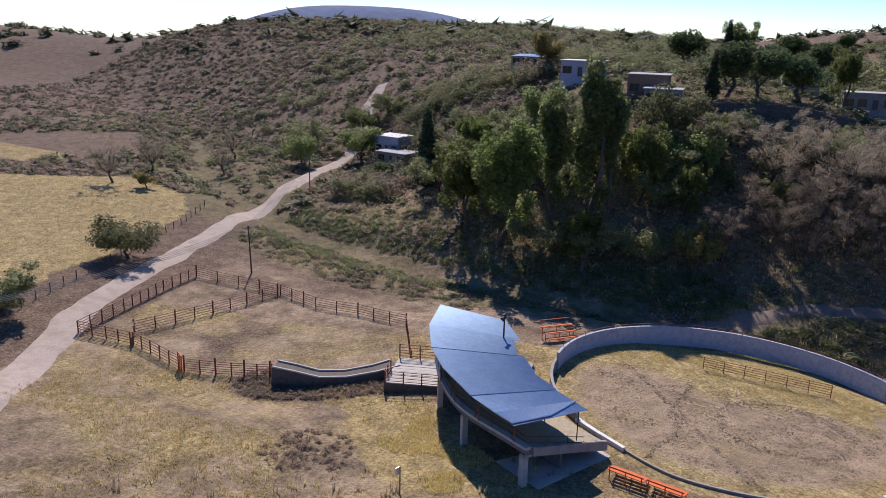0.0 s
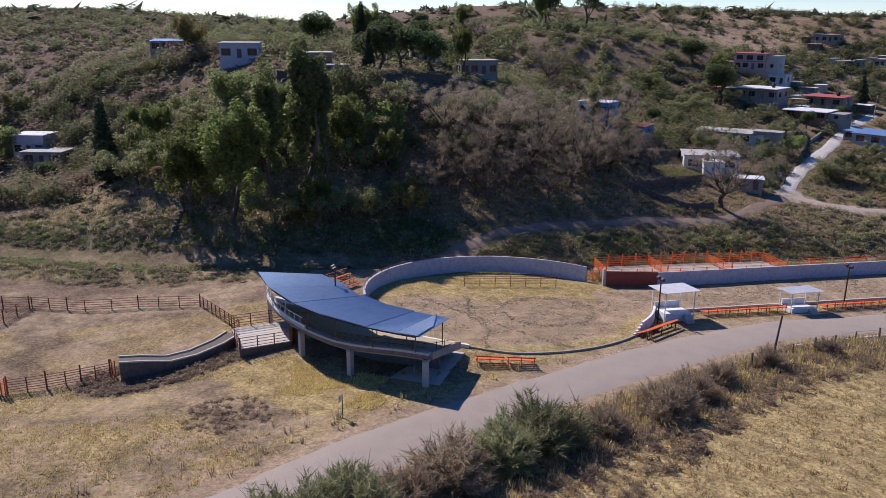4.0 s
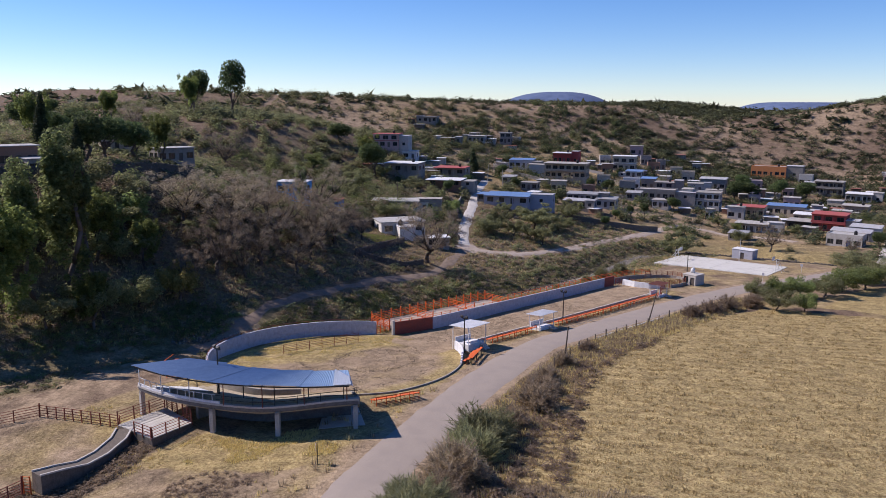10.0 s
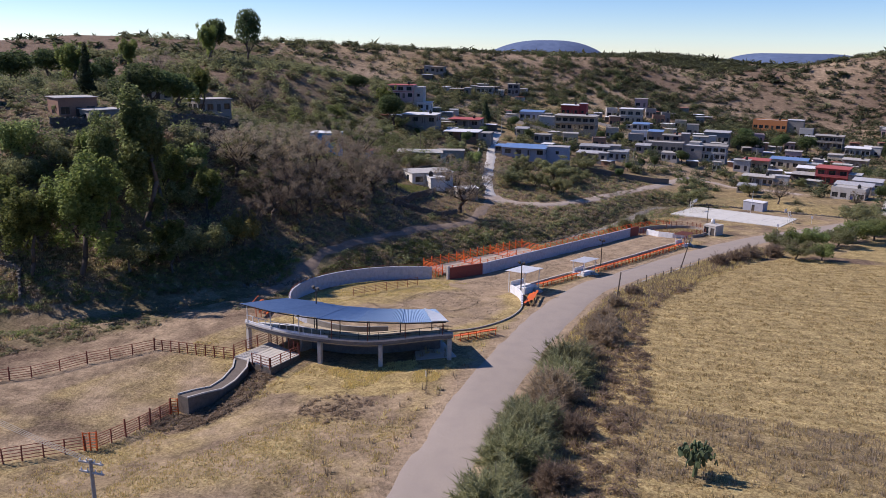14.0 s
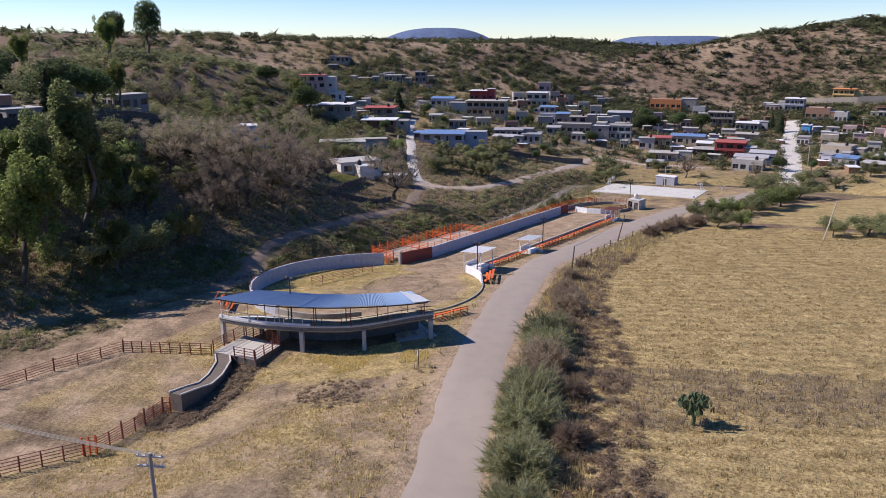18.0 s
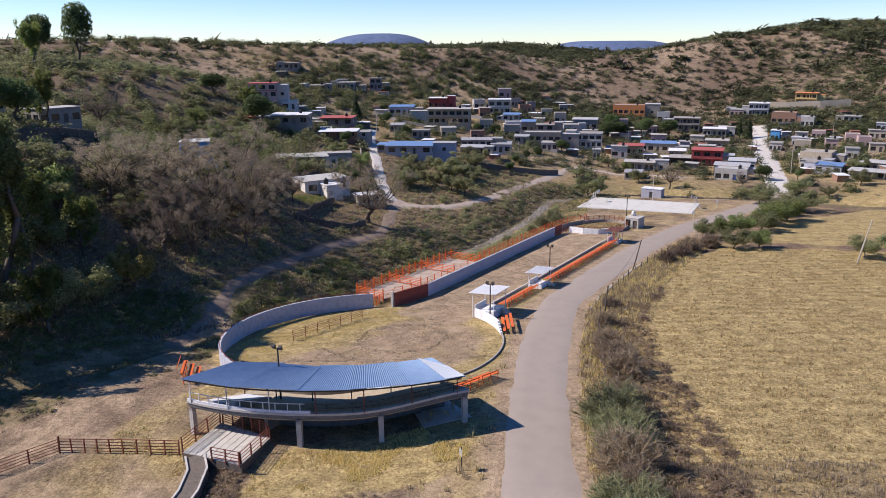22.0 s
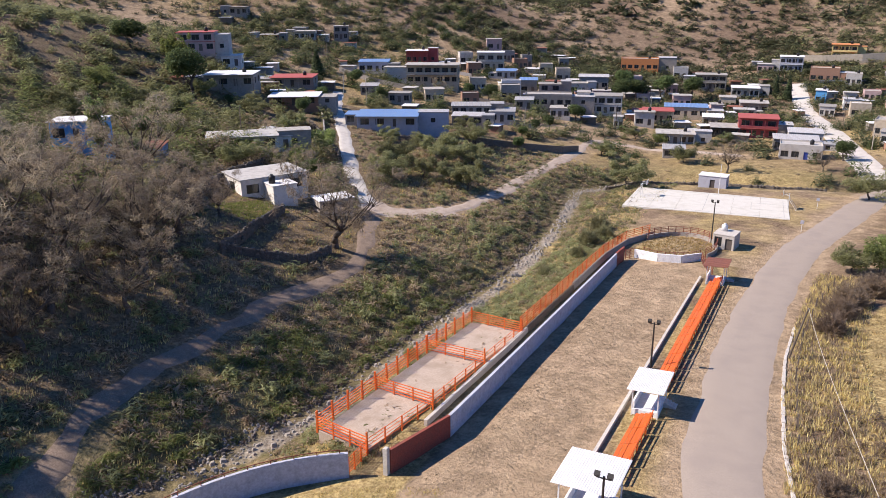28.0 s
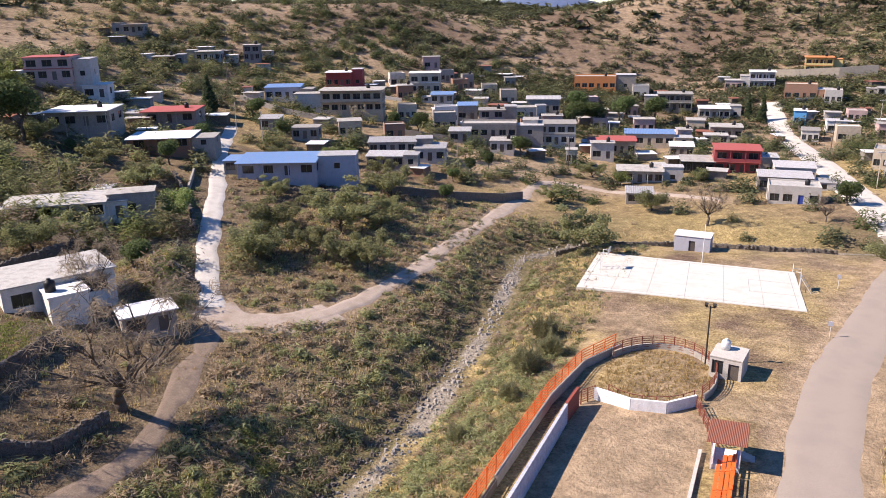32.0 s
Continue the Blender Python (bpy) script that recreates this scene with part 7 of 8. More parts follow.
house(-73.5, 247.0, 20, 9.6, 7.0, 5.2, GREY_BLOCK, WHITE_ROOF, "tall grey block house with a white parapet", storeys=2, windows=2)
house(-67.0, 227.0, 18, 19.0, 7.0, 3.6, GREY_BLOCK, SLAB_ROOF, "row of grey block rooms with slab roofs", windows=5, roof_kind="parapet")
house(-72.0, 217.0, 18, 7.0, 5.0, 2.8, GREY_BLOCK, ZINC, "small shed with a sheet roof", roof_kind="sheet", windows=1)
house(-50.0, 238.0, 16, 13.0, 8.0, 5.8, DUSTY_WALL, WHITE_ROOF, "white two-storey house with a flat roof", storeys=2, windows=4)
house(-78.5, 188.5, 24, 14.0, 5.5, 2.7, GREY_BLOCK, ZINC, "long low house with a grey sheet roof", roof_kind="sheet", windows=4)
house(-69.0, 190.5, 20, 9.0, 6.0, 3.0, DUSTY_WALL, ZINC, "low house with a blue-grey sheet roof", roof_kind="sheet", windows=2)
house(-74.0, 176.5, 18, 10.5, 5.0, 2.4, GREY_BLOCK, ZINC, "open shed under a grey sheet roof", roof_kind="sheet", windows=2)
house(-59.0, 216.0, 16, 7.6, 6.0, 3.0, DUSTY_WALL, WHITE_ROOF, "low white house with a flat roof", windows=2)
house(-41.0, 221.0, 16, 3.4, 3.2, 3.6, DUSTY_WALL, WHITE_ROOF, "tiny white outbuilding in a yard", windows=1)
house(-68.0, 285.0, 16, 14.0, 7.0, 4.4, GREY_BLOCK, ZINC, "grey house with a sheet roof behind trees", roof_kind="sheet", windows=3)
house(-62.0, 340.0, 12, 20.0, 8.0, 4.6, ORANGE_WALL, SLAB_ROOF, "bright orange house with an arcade", windows=5, roof_kind="parapet", porch=2.0)
house(-43.0, 338.0, 12, 7.6, 6.0, 4.4, DUSTY_WALL, SLAB_ROOF, "small white block house", windows=1, roof_kind="parapet")
house(-28.0, 325.0, 10, 15.0, 7.0, 6.0, GREY_BLOCK, SLAB_ROOF, "unfinished grey two-storey house with open rooms", storeys=2, windows=4, porch=1.8)
house(-13.0, 319.0, 8, 13.0, 8.0, 3.4, DUSTY_WALL, WHITE_ROOF, "wide low house with white roofs", windows=4)
house(-17.0, 297.0, 8, 7.2, 6.0, 4.2, CREAM_WALL, SLAB_ROOF, "cream block house with a flat roof", windows=2)
house(-6.5, 289.0, 8, 12.0, 7.0, 3.6, GREY_BLOCK, WHITE_ROOF, "grey house with an open porch", windows=3, porch=1.6)
house(-8.5, 276.5, 8, 8.5, 5.0, 2.6, GREY_BLOCK, SLAB_ROOF, "low grey house on the slope", windows=2)
house(-28.0, 268.0, 12, 18.0, 7.0, 3.4, CREAM_WALL, BLUE_ROOF, "long house with a blue sheet roof", roof_kind="sheet", windows=4)
house(-33.0, 243.0, 14, 12.0, 7.0, 3.8, CREAM_WALL, RED_ROOF, "house with a pale front and a red roof edge", windows=3, porch=1.8)
house(-16.0, 252.5, 10, 8.0, 6.0, 2.8, GREY_BLOCK, ZINC, "low shed with a pale sheet roof", roof_kind="sheet", windows=2)
# Near-black steel tone on these walls paints in a front lying in shade.
house(-9.0, 228.0, 10, 10.0, 7.0, 3.2, DARK_STEEL, WHITE_ROOF, "house with a white roof and walls painted dark for shade", windows=2)
house(0.5, 230.0, 8, 13.5, 8.0, 6.0, RED_HOUSE, RED_ROOF, "two-storey dark red house with white trim", storeys=2, windows=3, porch=1.4)
house(-21.5, 214.5, 12, 13.5, 6.0, 3.2, DUSTY_WALL, WHITE_ROOF, "white house with a shaded front", windows=4)
house(-17.5, 191.5, 12, 7.0, 5.0, 2.4, GREY_BLOCK, ZINC, "low ruined shed with a sheet roof", roof_kind="sheet", windows=1)
house(12.5, 212.0, 6, 14.0, 6.0, 3.0, GREY_BLOCK, ZINC, "low house with grey sheet roofs", roof_kind="sheet", windows=4)
house(14.5, 222.0, 6, 11.0, 6.0, 3.2, DUSTY_WALL, ZINC, "white house with a sheet roof", roof_kind="sheet", windows=3)
house(14.5, 199.0, 4, 12.5, 6.5, 3.6, DUSTY_WALL, SLAB_ROOF, "whitewashed house with a dark blue door", windows=3, roof_kind="parapet", door_mat=BLUE_DOOR)
# Along the street and the upper hill.
house(38.5, 240.0, -8, 13.0, 8.0, 4.4, CREAM_WALL, SLAB_ROOF, "cream house beside the concrete street", windows=4, roof_kind="parapet")
house(38.0, 226.0, -8, 8.5, 6.0, 3.4, DUSTY_WALL, WHITE_ROOF, "white house with a flat roof by the street", windows=2)
house(44.0, 216.0, -8, 10.0, 6.0, 2.8, LILAC_WALL, BLUE_ROOF, "low house with a blue sheet roof", roof_kind="sheet", windows=2)
house(56.0, 206.0, -8, 13.0, 6.0, 2.4, GREY_BLOCK, SLAB_ROOF, "long low block building by the field", windows=3)
house(58.0, 222.0, -8, 9.0, 6.0, 3.2, DUSTY_WALL, SLAB_ROOF, "white house among trees", windows=2)
house(16.0, 342.0, 0, 13.5, 8.0, 5.0, BRICK, CREAM_WALL, "brick hall with a pale front gable", windows=3, roof_kind="parapet")
house(27.0, 338.0, 0, 7.0, 6.0, 4.2, DUSTY_WALL, SLAB_ROOF, "white house at the top of the street", windows=2, roof_kind="parapet")
house(1.5, 360.0, 4, 11.5, 8.0, 6.4, LILAC_WALL, WHITE_ROOF, "white and lilac two-storey house on the hill", storeys=2, windows=4, porch=1.5)
house(-9.0, 358.0, 4, 8.0, 6.0, 3.4, PINK_WALL, SLAB_ROOF, "small pink house on the hill", windows=2)
house(22.5, 381.0, 0, 12.5, 8.0, 6.2, YELLOW_WALL, ORANGE_WALL, "large yellow house with an orange roof edge", storeys=2, windows=4, porch=1.6, over=0.5)
single("wall_terrace", wall_line(((2, 372), (14, 371), (30, 371), (44, 374)), 0.5, 4.2), CREAM_WALL, "pale yellow terrace wall below the large house", "wall", "structure")
house(46.0, 350.0, -4, 9.0, 6.0, 2.8, DUSTY_WALL, SLAB_ROOF, "low white house on the hillside", windows=2)
house(60.0, 334.0, -4, 8.0, 6.0, 3.2, LILAC_WALL, SLAB_ROOF, "low pale house on the hillside", windows=2)
house(16.0, 309.0, 0, 4.6, 6.0, 4.6, BLUE_WALL, WHITE_ROOF, "narrow blue and white house by the street", windows=1)
house(19.0, 285.0, 0, 6.0, 7.0, 3.4, DUSTY_WALL, SLAB_ROOF, "white house beside the upper street", windows=2)
# Small houses that fill the blocks between the larger ones.
fill_in = random.Random(23)
filled = 0
while filled < 34:
    x, y = fill_in.uniform(-125, 72), fill_in.uniform(196, 322)
    w, d = fill_in.uniform(5, 8.5), fill_in.uniform(4, 6)
    if not clear_of(x, y, w / 2 + 1) or any((x - p) ** 2 + (y - q) ** 2 < (r + w / 2 + 2.0) ** 2 for p, q, r in HOUSES):
        continue
    wall, roof, words = fill_in.choice(((GREY_BLOCK, GREY_ROOF, "small grey block house with a weathered slab roof"), (DUSTY_WALL, GREY_ROOF, "small dusty white house with a flat roof"), (WHITE_WALL, DULL_ZINC, "small whitewashed house with a dull sheet roof"),
                                        (BRICK, GREY_ROOF, "small bare brick house with a slab roof"), (CREAM_WALL, WHITE_ROOF, "small cream house with a pale roof"), (PINK_WALL, GREY_ROOF, "small pink house with a flat roof")))
    house(x, y, 14 - 0.15 * x + fill_in.uniform(-6, 6), w, d, fill_in.uniform(3.2, 4.6), wall, roof, words, windows=fill_in.choice((1, 2)), roof_kind=fill_in.choice(("slab", "parapet", "parapet")))
    filled += 1
# On the plateau to the west, and below it by the dirt road.
house(-106.0, -28.0, 80, 9.0, 7.0, 3.4, PLATEAU_WALL, WHITE_ROOF, "pale lilac-white house with a white roof on the plateau", windows=2)
house(-136.0, -44.0, 80, 11.0, 7.0, 2.4, GREY_BLOCK, BLUE_ROOF, "long low building with a pale sheet roof", roof_kind="sheet", windows=3)
house(-90.0, -13.0, 85, 8.0, 7.0, 4.0, BRICK, SLAB_ROOF, "brick house with a slab roof on the plateau", windows=2)
house(-83.0, -10.0, 85, 7.0, 6.0, 3.0, GREY_BLOCK, SLAB_ROOF, "grey block house on the plateau's edge", windows=2)
house(-117.0, 20.0, 85, 8.0, 7.0, 3.6, CREAM_WALL, WHITE_ROOF, "cream house with a white roof on the plateau", windows=2)
house(-110.0, 33.0, 85, 10.0, 6.0, 3.4, GREY_BLOCK, SLAB_ROOF, "grey house with a long wall on the plateau", windows=3)
house(-119.0, -80.0, 70, 5.0, 5.0, 3.2, WHITE_WALL, SLAB_ROOF, "small white house by the dirt road", windows=1)
house(-114.0, -75.5, 70, 7.5, 6.0, 4.4, LILAC_WALL, WHITE_ROOF, "pale blue-white house with a flat roof by the dirt road", windows=2)
house(-106.0, -71.5, 70, 9.0, 6.0, 2.8, GREY_BLOCK, SLAB_ROOF, "low grey house with a pale slab roof", windows=2)

# ---- Pump house and court.
_, roof_z = house(8.2, 101.0, -8, 3.4, 3.6, 2.5, PALE, PALE, "small pump house with pale walls and a flat roof", windows=1, base=0.0, over=0.05, name="pump_house")
water_tank(7.7, 101.6, roof_z + 0.16, 1.2, 0.5, STEEL_WHITE, "pale grey water tank on the pump house")
Q = ((-15.8, 127.6), (16.6, 125.2), (15.0, 144.5), (-17.2, 149.0))


def quad_mix(q, u, v):
    a = (q[0][0] + (q[1][0] - q[0][0]) * u, q[0][1] + (q[1][1] - q[0][1]) * u)
    b = (q[3][0] + (q[2][0] - q[3][0]) * u, q[3][1] + (q[2][1] - q[3][1]) * u)
    return (a[0] + (b[0] - a[0]) * v, a[1] + (b[1] - a[1]) * v)


court = thing("basketball_court", 0, 137, 0, "pale concrete basketball court with worn lines", "sports court", kind="structure")
for i in range(6):
    for j in range(3):
        p = [quad_mix(Q, u, v) for u, v in (((i + 0.003) / 6, (j + 0.004) / 3), ((i + 0.997) / 6, (j + 0.004) / 3), ((i + 0.997) / 6, (j + 0.996) / 3), ((i + 0.003) / 6, (j + 0.996) / 3))]
        part("slab", Shape().hexa([(*c, -0.5) for c in p], [(*c, 0.12 + 0.006 * ((i + j) % 2)) for c in p]), COURT, court)
LINE_PAINT = surface("faded_court_line", (0.16, 0.17, 0.18), (0.35, 0.35, 0.34), 0.6, 0.8, 0.0)
for (u1, v1), (u2, v2) in (((0.03, 0.05), (0.97, 0.05)), ((0.03, 0.95), (0.97, 0.95)), ((0.03, 0.05), (0.03, 0.95)), ((0.97, 0.05), (0.97, 0.95)), ((0.5, 0.05), (0.5, 0.95)), ((0.03, 0.35), (0.22, 0.35)), ((0.03, 0.65), (0.22, 0.65)), ((0.22, 0.35), (0.22, 0.65)), ((0.78, 0.35), (0.97, 0.35)), ((0.78, 0.65), (0.97, 0.65)), ((0.78, 0.35), (0.78, 0.65))):
    a, b = quad_mix(Q, u1, v1), quad_mix(Q, u2, v2)
    part("line", Shape().beam((*a, 0.131), (*b, 0.131), 0.06, 0.008), LINE_PAINT, court)


def hoop(x, y, way):
    ob = thing("basketball_hoop", x, y, 0.1, "white steel basketball goal on a braced frame", "basketball hoop", "goals")
    for dy in (-0.9, 0.9):
        part("upright", Shape().beam((x, y + dy, 0.1), (x, y + dy, 3.2), 0.09, 0.09), STEEL_WHITE, ob)
        part("brace", Shape().beam((x - way * 1.6, y + dy, 0.1), (x, y + dy, 2.4), 0.07, 0.07), STEEL_WHITE, ob)
        part("arm", Shape().beam((x, y + dy, 3.1), (x + way * 1.1, y + dy * 0.6, 3.2), 0.07, 0.07), STEEL_WHITE, ob)
    for z in (0.9, 1.8, 2.7):
        part("crossbar", Shape().beam((x, y - 0.9, z), (x, y + 0.9, z), 0.06, 0.06), STEEL_WHITE, ob)
    board = part("backboard", Shape().box(x + way * 1.15, y, 2.8, 0.05, 1.8, 1.05), STEEL_WHITE, ob)
    part("rim", Shape().beam((x + way * 1.2, y - 0.22, 3.05), (x + way * 1.65, y, 3.05), 0.03, 0.03).beam((x + way * 1.65, y, 3.05), (x + way * 1.2, y + 0.22, 3.05), 0.03, 0.03), ORANGE, board)


hoop(-14.4, 138.8, 1)
hoop(15.6, 134.8, -1)
house(-1.8, 157.2, -2, 6.2, 3.6, 2.9, LILAC_WALL, ZINC, "pale blue-grey shed beside the court", windows=0, base=-0.5, over=0.12, name="shed")
pole(0.8, 146.6, 6.8, (0.1, 0), 0.07, STEEL_WHITE, "tall white flagpole beside the court", name="flagpole")

# ---- Poles, wires, garden walls, roadside details.
_, top_a = pole(26.0, 21.2, 5.6, (0.35, 0.3))
_, top_b = pole(20.4, 56.0, 6.0, (1.3, 0.4))
_, top_c = pole(-24.5, -67.6, 7.5, (0.1, -0.2), label="slim wooden utility pole beside the dirt road")
_, top_d = pole(36.5, -66.8, 9.6, (0, 0), 0.17, CONCRETE, "concrete utility pole with crossarms and insulators", 2)
pole(56.4, 77.5, 8.4, (1.6, 0.3), 0.16, POLE_PALE, "leaning pale utility pole in the field")
_, top_e = pole(-80.0, -83.5, 7.5, (0, 0), label="slim wooden utility pole beside the dirt road")
for x, y, h in ((-97, 105, 7.5), (-60.0, 186, 7), (-40.5, 216, 8), (-106, 172, 8), (-117, 176, 8), (24.5, 268, 8.5), (32, 214, 8.5), (-38, 255, 9), (-90, 282, 9), (40, 305, 9), (-60, 282, 8), (-150, 215, 9)):
    pole(x, y, h, (random.uniform(-0.2, 0.2), random.uniform(-0.2, 0.2)), 0.12, POLE_PALE if random.random() < 0.6 else WOOD, "slim village utility pole", 1 if y > 200 else 0)


def wire(a, b, sag, label="thin overhead power cable"):
    s, n = Shape(), 14
    pts = [Vector(a).lerp(Vector(b), k / n) - Vector((0, 0, sag * 4 * (k / n) * (1 - k / n))) for k in range(n + 1)]
    for p in pts:
        s.v += [(p.x, p.y, p.z + 0.028), (p.x - 0.024, p.y, p.z - 0.018), (p.x + 0.024, p.y, p.z - 0.018)]
    for k in range(n):
        s.f += [(3 * k + i, 3 * k + 3 + i, 3 * k + 3 + (i + 1) % 3, 3 * k + (i + 1) % 3) for i in range(3)]
    single("cable", s, CABLE, label, "cable", group="overhead cables")


for k in range(4):
    off = -0.75 + 0.5 * k
    wire((top_d[0] + off * 0.9, top_d[1] + off * 0.42, top_d[2] - 0.1), (top_c[0] + off * 0.3, top_c[1] + off * 0.8, top_c[2] - 0.1 - 0.12 * k), 1.2)
    wire((top_c[0] + off * 0.3, top_c[1] + off * 0.8, top_c[2] - 0.1 - 0.12 * k), (top_e[0] + off * 0.3, top_e[1] + off * 0.8, top_e[2] - 0.1), 1.2)
wire(top_a, top_b, 0.8)

# Fence posts with wire along the field, and the road's edge stones.
fence("field_fence", ((57, -60), (48, -36), (40.5, -17), (31, 5), (25.0, 22), (21.9, 36), (21.4, 50), (21.6, 62), (22.6, 74), (24.5, 84)), 4.0, 1.35, 3, WOOD, "wire fence on rough wooden posts along the field", rail=0.018, post=0.12, tall_every=3, extra=0.25)
fence("field_fence", ((18, -79), (2, -83), (-19, -86.5), (-40, -90), (-54, -94)), 3.2, 1.3, 3, WOOD, "wire fence on rough posts beside the dirt road", rail=0.018, post=0.1)
kerb = thing("kerb_road", 20.8, 45, 0, "low pale stone edge along the road", "kerb", kind="structure")
EDGE = ((22.0, 27.5), (20.9, 36), (20.4, 46), (20.2, 56), (20.6, 66))
for (ax, ay), (bx, by) in zip(EDGE, EDGE[1:]):
    n = 12
    for k in range(n):
        x, y = ax + (bx - ax) * (k + 0.5) / n, ay + (by - ay) * (k + 0.5) / n
        part("stone", Shape().box(x, y, -0.15, 0.3 + random.uniform(-0.05, 0.08), 0.76, 0.3 + random.uniform(-0.04, 0.05), math.degrees(math.atan2(by - ay, bx - ax)) - 90 + random.uniform(-4, 4)), PALE, kerb)
sign = thing("road_sign", 28.6, -26.4, 0, "small square road sign on a thin post", "sign")
part("post", Shape().box(28.6, -26.4, -0.3, 0.07, 0.07, 2.6), DARK_STEEL, sign)
part("panel", Shape().hexa([(28.4, -26.45, 1.55), (28.8, -26.75, 1.55), (28.82, -26.73, 1.55), (28.42, -26.43, 1.55)], [(28.4, -26.45, 2.2), (28.8, -26.75, 2.2), (28.82, -26.73, 2.2), (28.42, -26.43, 2.2)]), SHEET_NEW, sign)
for x, y in ((18.9, 116.0), (20.8, 137.5)):
    s2 = thing("road_sign", x, y, 0, "pale blue-white road sign on a post", "sign")
    part("post", Shape().box(x, y, -0.3, 0.07, 0.07, 2.5), STEEL_WHITE, s2)
    part("panel", Shape().box(x, y - 0.06, 1.6, 0.6, 0.03, 0.6), LILAC_WALL, s2)


# Dry-stone walls of the gardens, stone by stone in three courses.
STONE_MESH = []
for k in range(6):
    g = random.Random(40 + k)
    ring = [(0.32 * math.cos(a) * g.uniform(0.75, 1.15), 0.24 * math.sin(a) * g.uniform(0.75, 1.15)) for a in [i * math.tau / 6 for i in range(6)]]
    STONE_MESH.append(mesh_of("stone", Shape().hexa([(x, y, -0.17) for x, y in ring], [(x * 0.8, y * 0.8, 0.17 * g.uniform(0.8, 1.2)) for x, y in ring]), STONE))


def stone_wall(name, line, high, label, step=0.62, limit=260):
    x0, y0 = line[0]
    ob = thing(name, x0, y0, height(x0, y0), label, "wall", kind="structure")
    core = wall_line(line, 0.34, high - 0.12)
    part("core", core, STONE, ob)
    count = 0
    for (ax, ay), (bx, by) in zip(line, line[1:]):
        n = int(math.hypot(bx - ax, by - ay) / step)
        turn = math.degrees(math.atan2(by - ay, bx - ax))
        for k in range(n):
            for c in range(2):
                if count >= limit:
                    break
                count += 1
                x, y = ax + (bx - ax) * (k + 0.5) / n + random.uniform(-0.25, 0.25), ay + (by - ay) * (k + 0.5) / n + random.uniform(-0.25, 0.25)
                z = height(x, y) + (high - 0.14 if c else high * 0.5) + random.uniform(-0.14, 0.1)
                piece("stone", random.choice(STONE_MESH), ob, Matrix.Translation(Vector((x, y, z)) - ORIGIN[ob.name]) @ pose(0, 0, 0, random.uniform(-14, 14), random.uniform(-14, 14), turn + random.uniform(-25, 25)) @ Matrix.Diagonal((random.uniform(0.9, 1.35), random.uniform(0.9, 1.3), random.uniform(0.8, 1.3), 1)))


stone_wall("wall_garden", ((-51.5, 47.5), (-53, 53.5), (-55.6, 60.4), (-59, 71)), 1.7, "dark dry-stone garden wall below the white house")
stone_wall("wall_garden_2", ((-52.1, 48.5), (-48, 52.3), (-44, 56.7), (-44.2, 63)), 1.3, "dark dry-stone wall beside the track")
stone_wall("wall_garden_3", ((-67.4, 58), (-72, 67.5), (-78.5, 80), (-80, 92)), 2.0, "dark stone terrace wall above the white house")
stone_wall("wall_garden_4", ((-58, 92), (-66, 96), (-72, 104)), 1.3, "stone wall along the rising lane")
stone_wall("wall_garden_5", ((-74, 110), (-86, 122), (-98, 132)), 1.4, "stone wall along the rising lane")
stone_wall("wall_garden_6", ((-62, 150), (-70, 148), (-78, 140)), 1.2, "rough stone wall of a yard")
stone_wall("wall_stream", ((-26, 152), (-20, 158.5), (0, 163.5), (22, 164)), 1.2, "rubble retaining wall beside the stream")
single("wall_long", wall_line(((-65, 156), (-52, 165), (-44, 173), (-41, 178)), 0.4, 1.9), STONE, "grey retaining wall round a village garden", "wall", "structure")
single("wall_yard", wall_line(((-92, 210), (-76, 214), (-62, 222)), 0.3, 1.6), GREY_BLOCK, "grey block yard wall in the village", "wall", "structure")
single("wall_yard_2", wall_line(((-140, 208), (-122, 206), (-106, 208)), 0.3, 1.6), GREY_BLOCK, "grey block wall below the long house", "wall", "structure")
single("wall_yard_3", wall_line(((-100, 240), (-84, 242), (-64, 252)), 0.3, 2.0), CREAM_WALL, "pale panel wall behind the long house", "wall", "structure")
single("wall_lane", wall_line(((-90, 127), (-98, 138), (-114, 159), (-121, 169)), 0.35, 1.1), GREY_BLOCK, "grey block wall beside the climbing lane", "wall", "structure")
stone_wall("wall_plateau", ((-80, -22), (-79, -6), (-81, 8), (-86, 26)), 2.2, "dark stone wall along the plateau's edge")
stone_wall("wall_terrace_low", ((-62, -52), (-56, -44), (-49, -41), (-44, -43)), 1.0, "low dark dry-stone terrace wall")
stone_wall("wall_terrace_low_2", ((-66, -46), (-58, -37), (-52, -36)), 0.9, "low dark dry-stone terrace wall")

# Loose stones of the stream bed.
ROCK = surface("stream_stone", (0.20, 0.175, 0.145), (0.42, 0.38, 0.33), 0.6, 0.9, 0.5, vary=0.3)
rocks, g = Shape(), random.Random(77)
for (ax, ay), (bx, by) in zip(STREAM[6:], STREAM[7:13]):
    n = int(math.hypot(bx - ax, by - ay) * 10)
    for k in range(n):
        t, off = g.random(), g.gauss(0, 0.85)
        d = math.hypot(bx - ax, by - ay)
        x, y = ax + (bx - ax) * t - (by - ay) / d * off, ay + (by - ay) * t + (bx - ax) / d * off
        r, z = g.uniform(0.07, 0.24) if g.random() < 0.9 else g.uniform(0.25, 0.45), height(x, y)
        ring = [(x + r * math.cos(a) * g.uniform(0.7, 1.2), y + r * math.sin(a) * g.uniform(0.7, 1.2)) for a in [i * math.tau / 5 for i in range(5)]]
        rocks.hexa([(p, q, z - 0.1) for p, q in ring], [(x + (p - x) * 0.6, y + (q - y) * 0.6, z + r * g.uniform(0.5, 0.9)) for p, q in ring])
data = bpy.data.meshes.new("stream_stones")
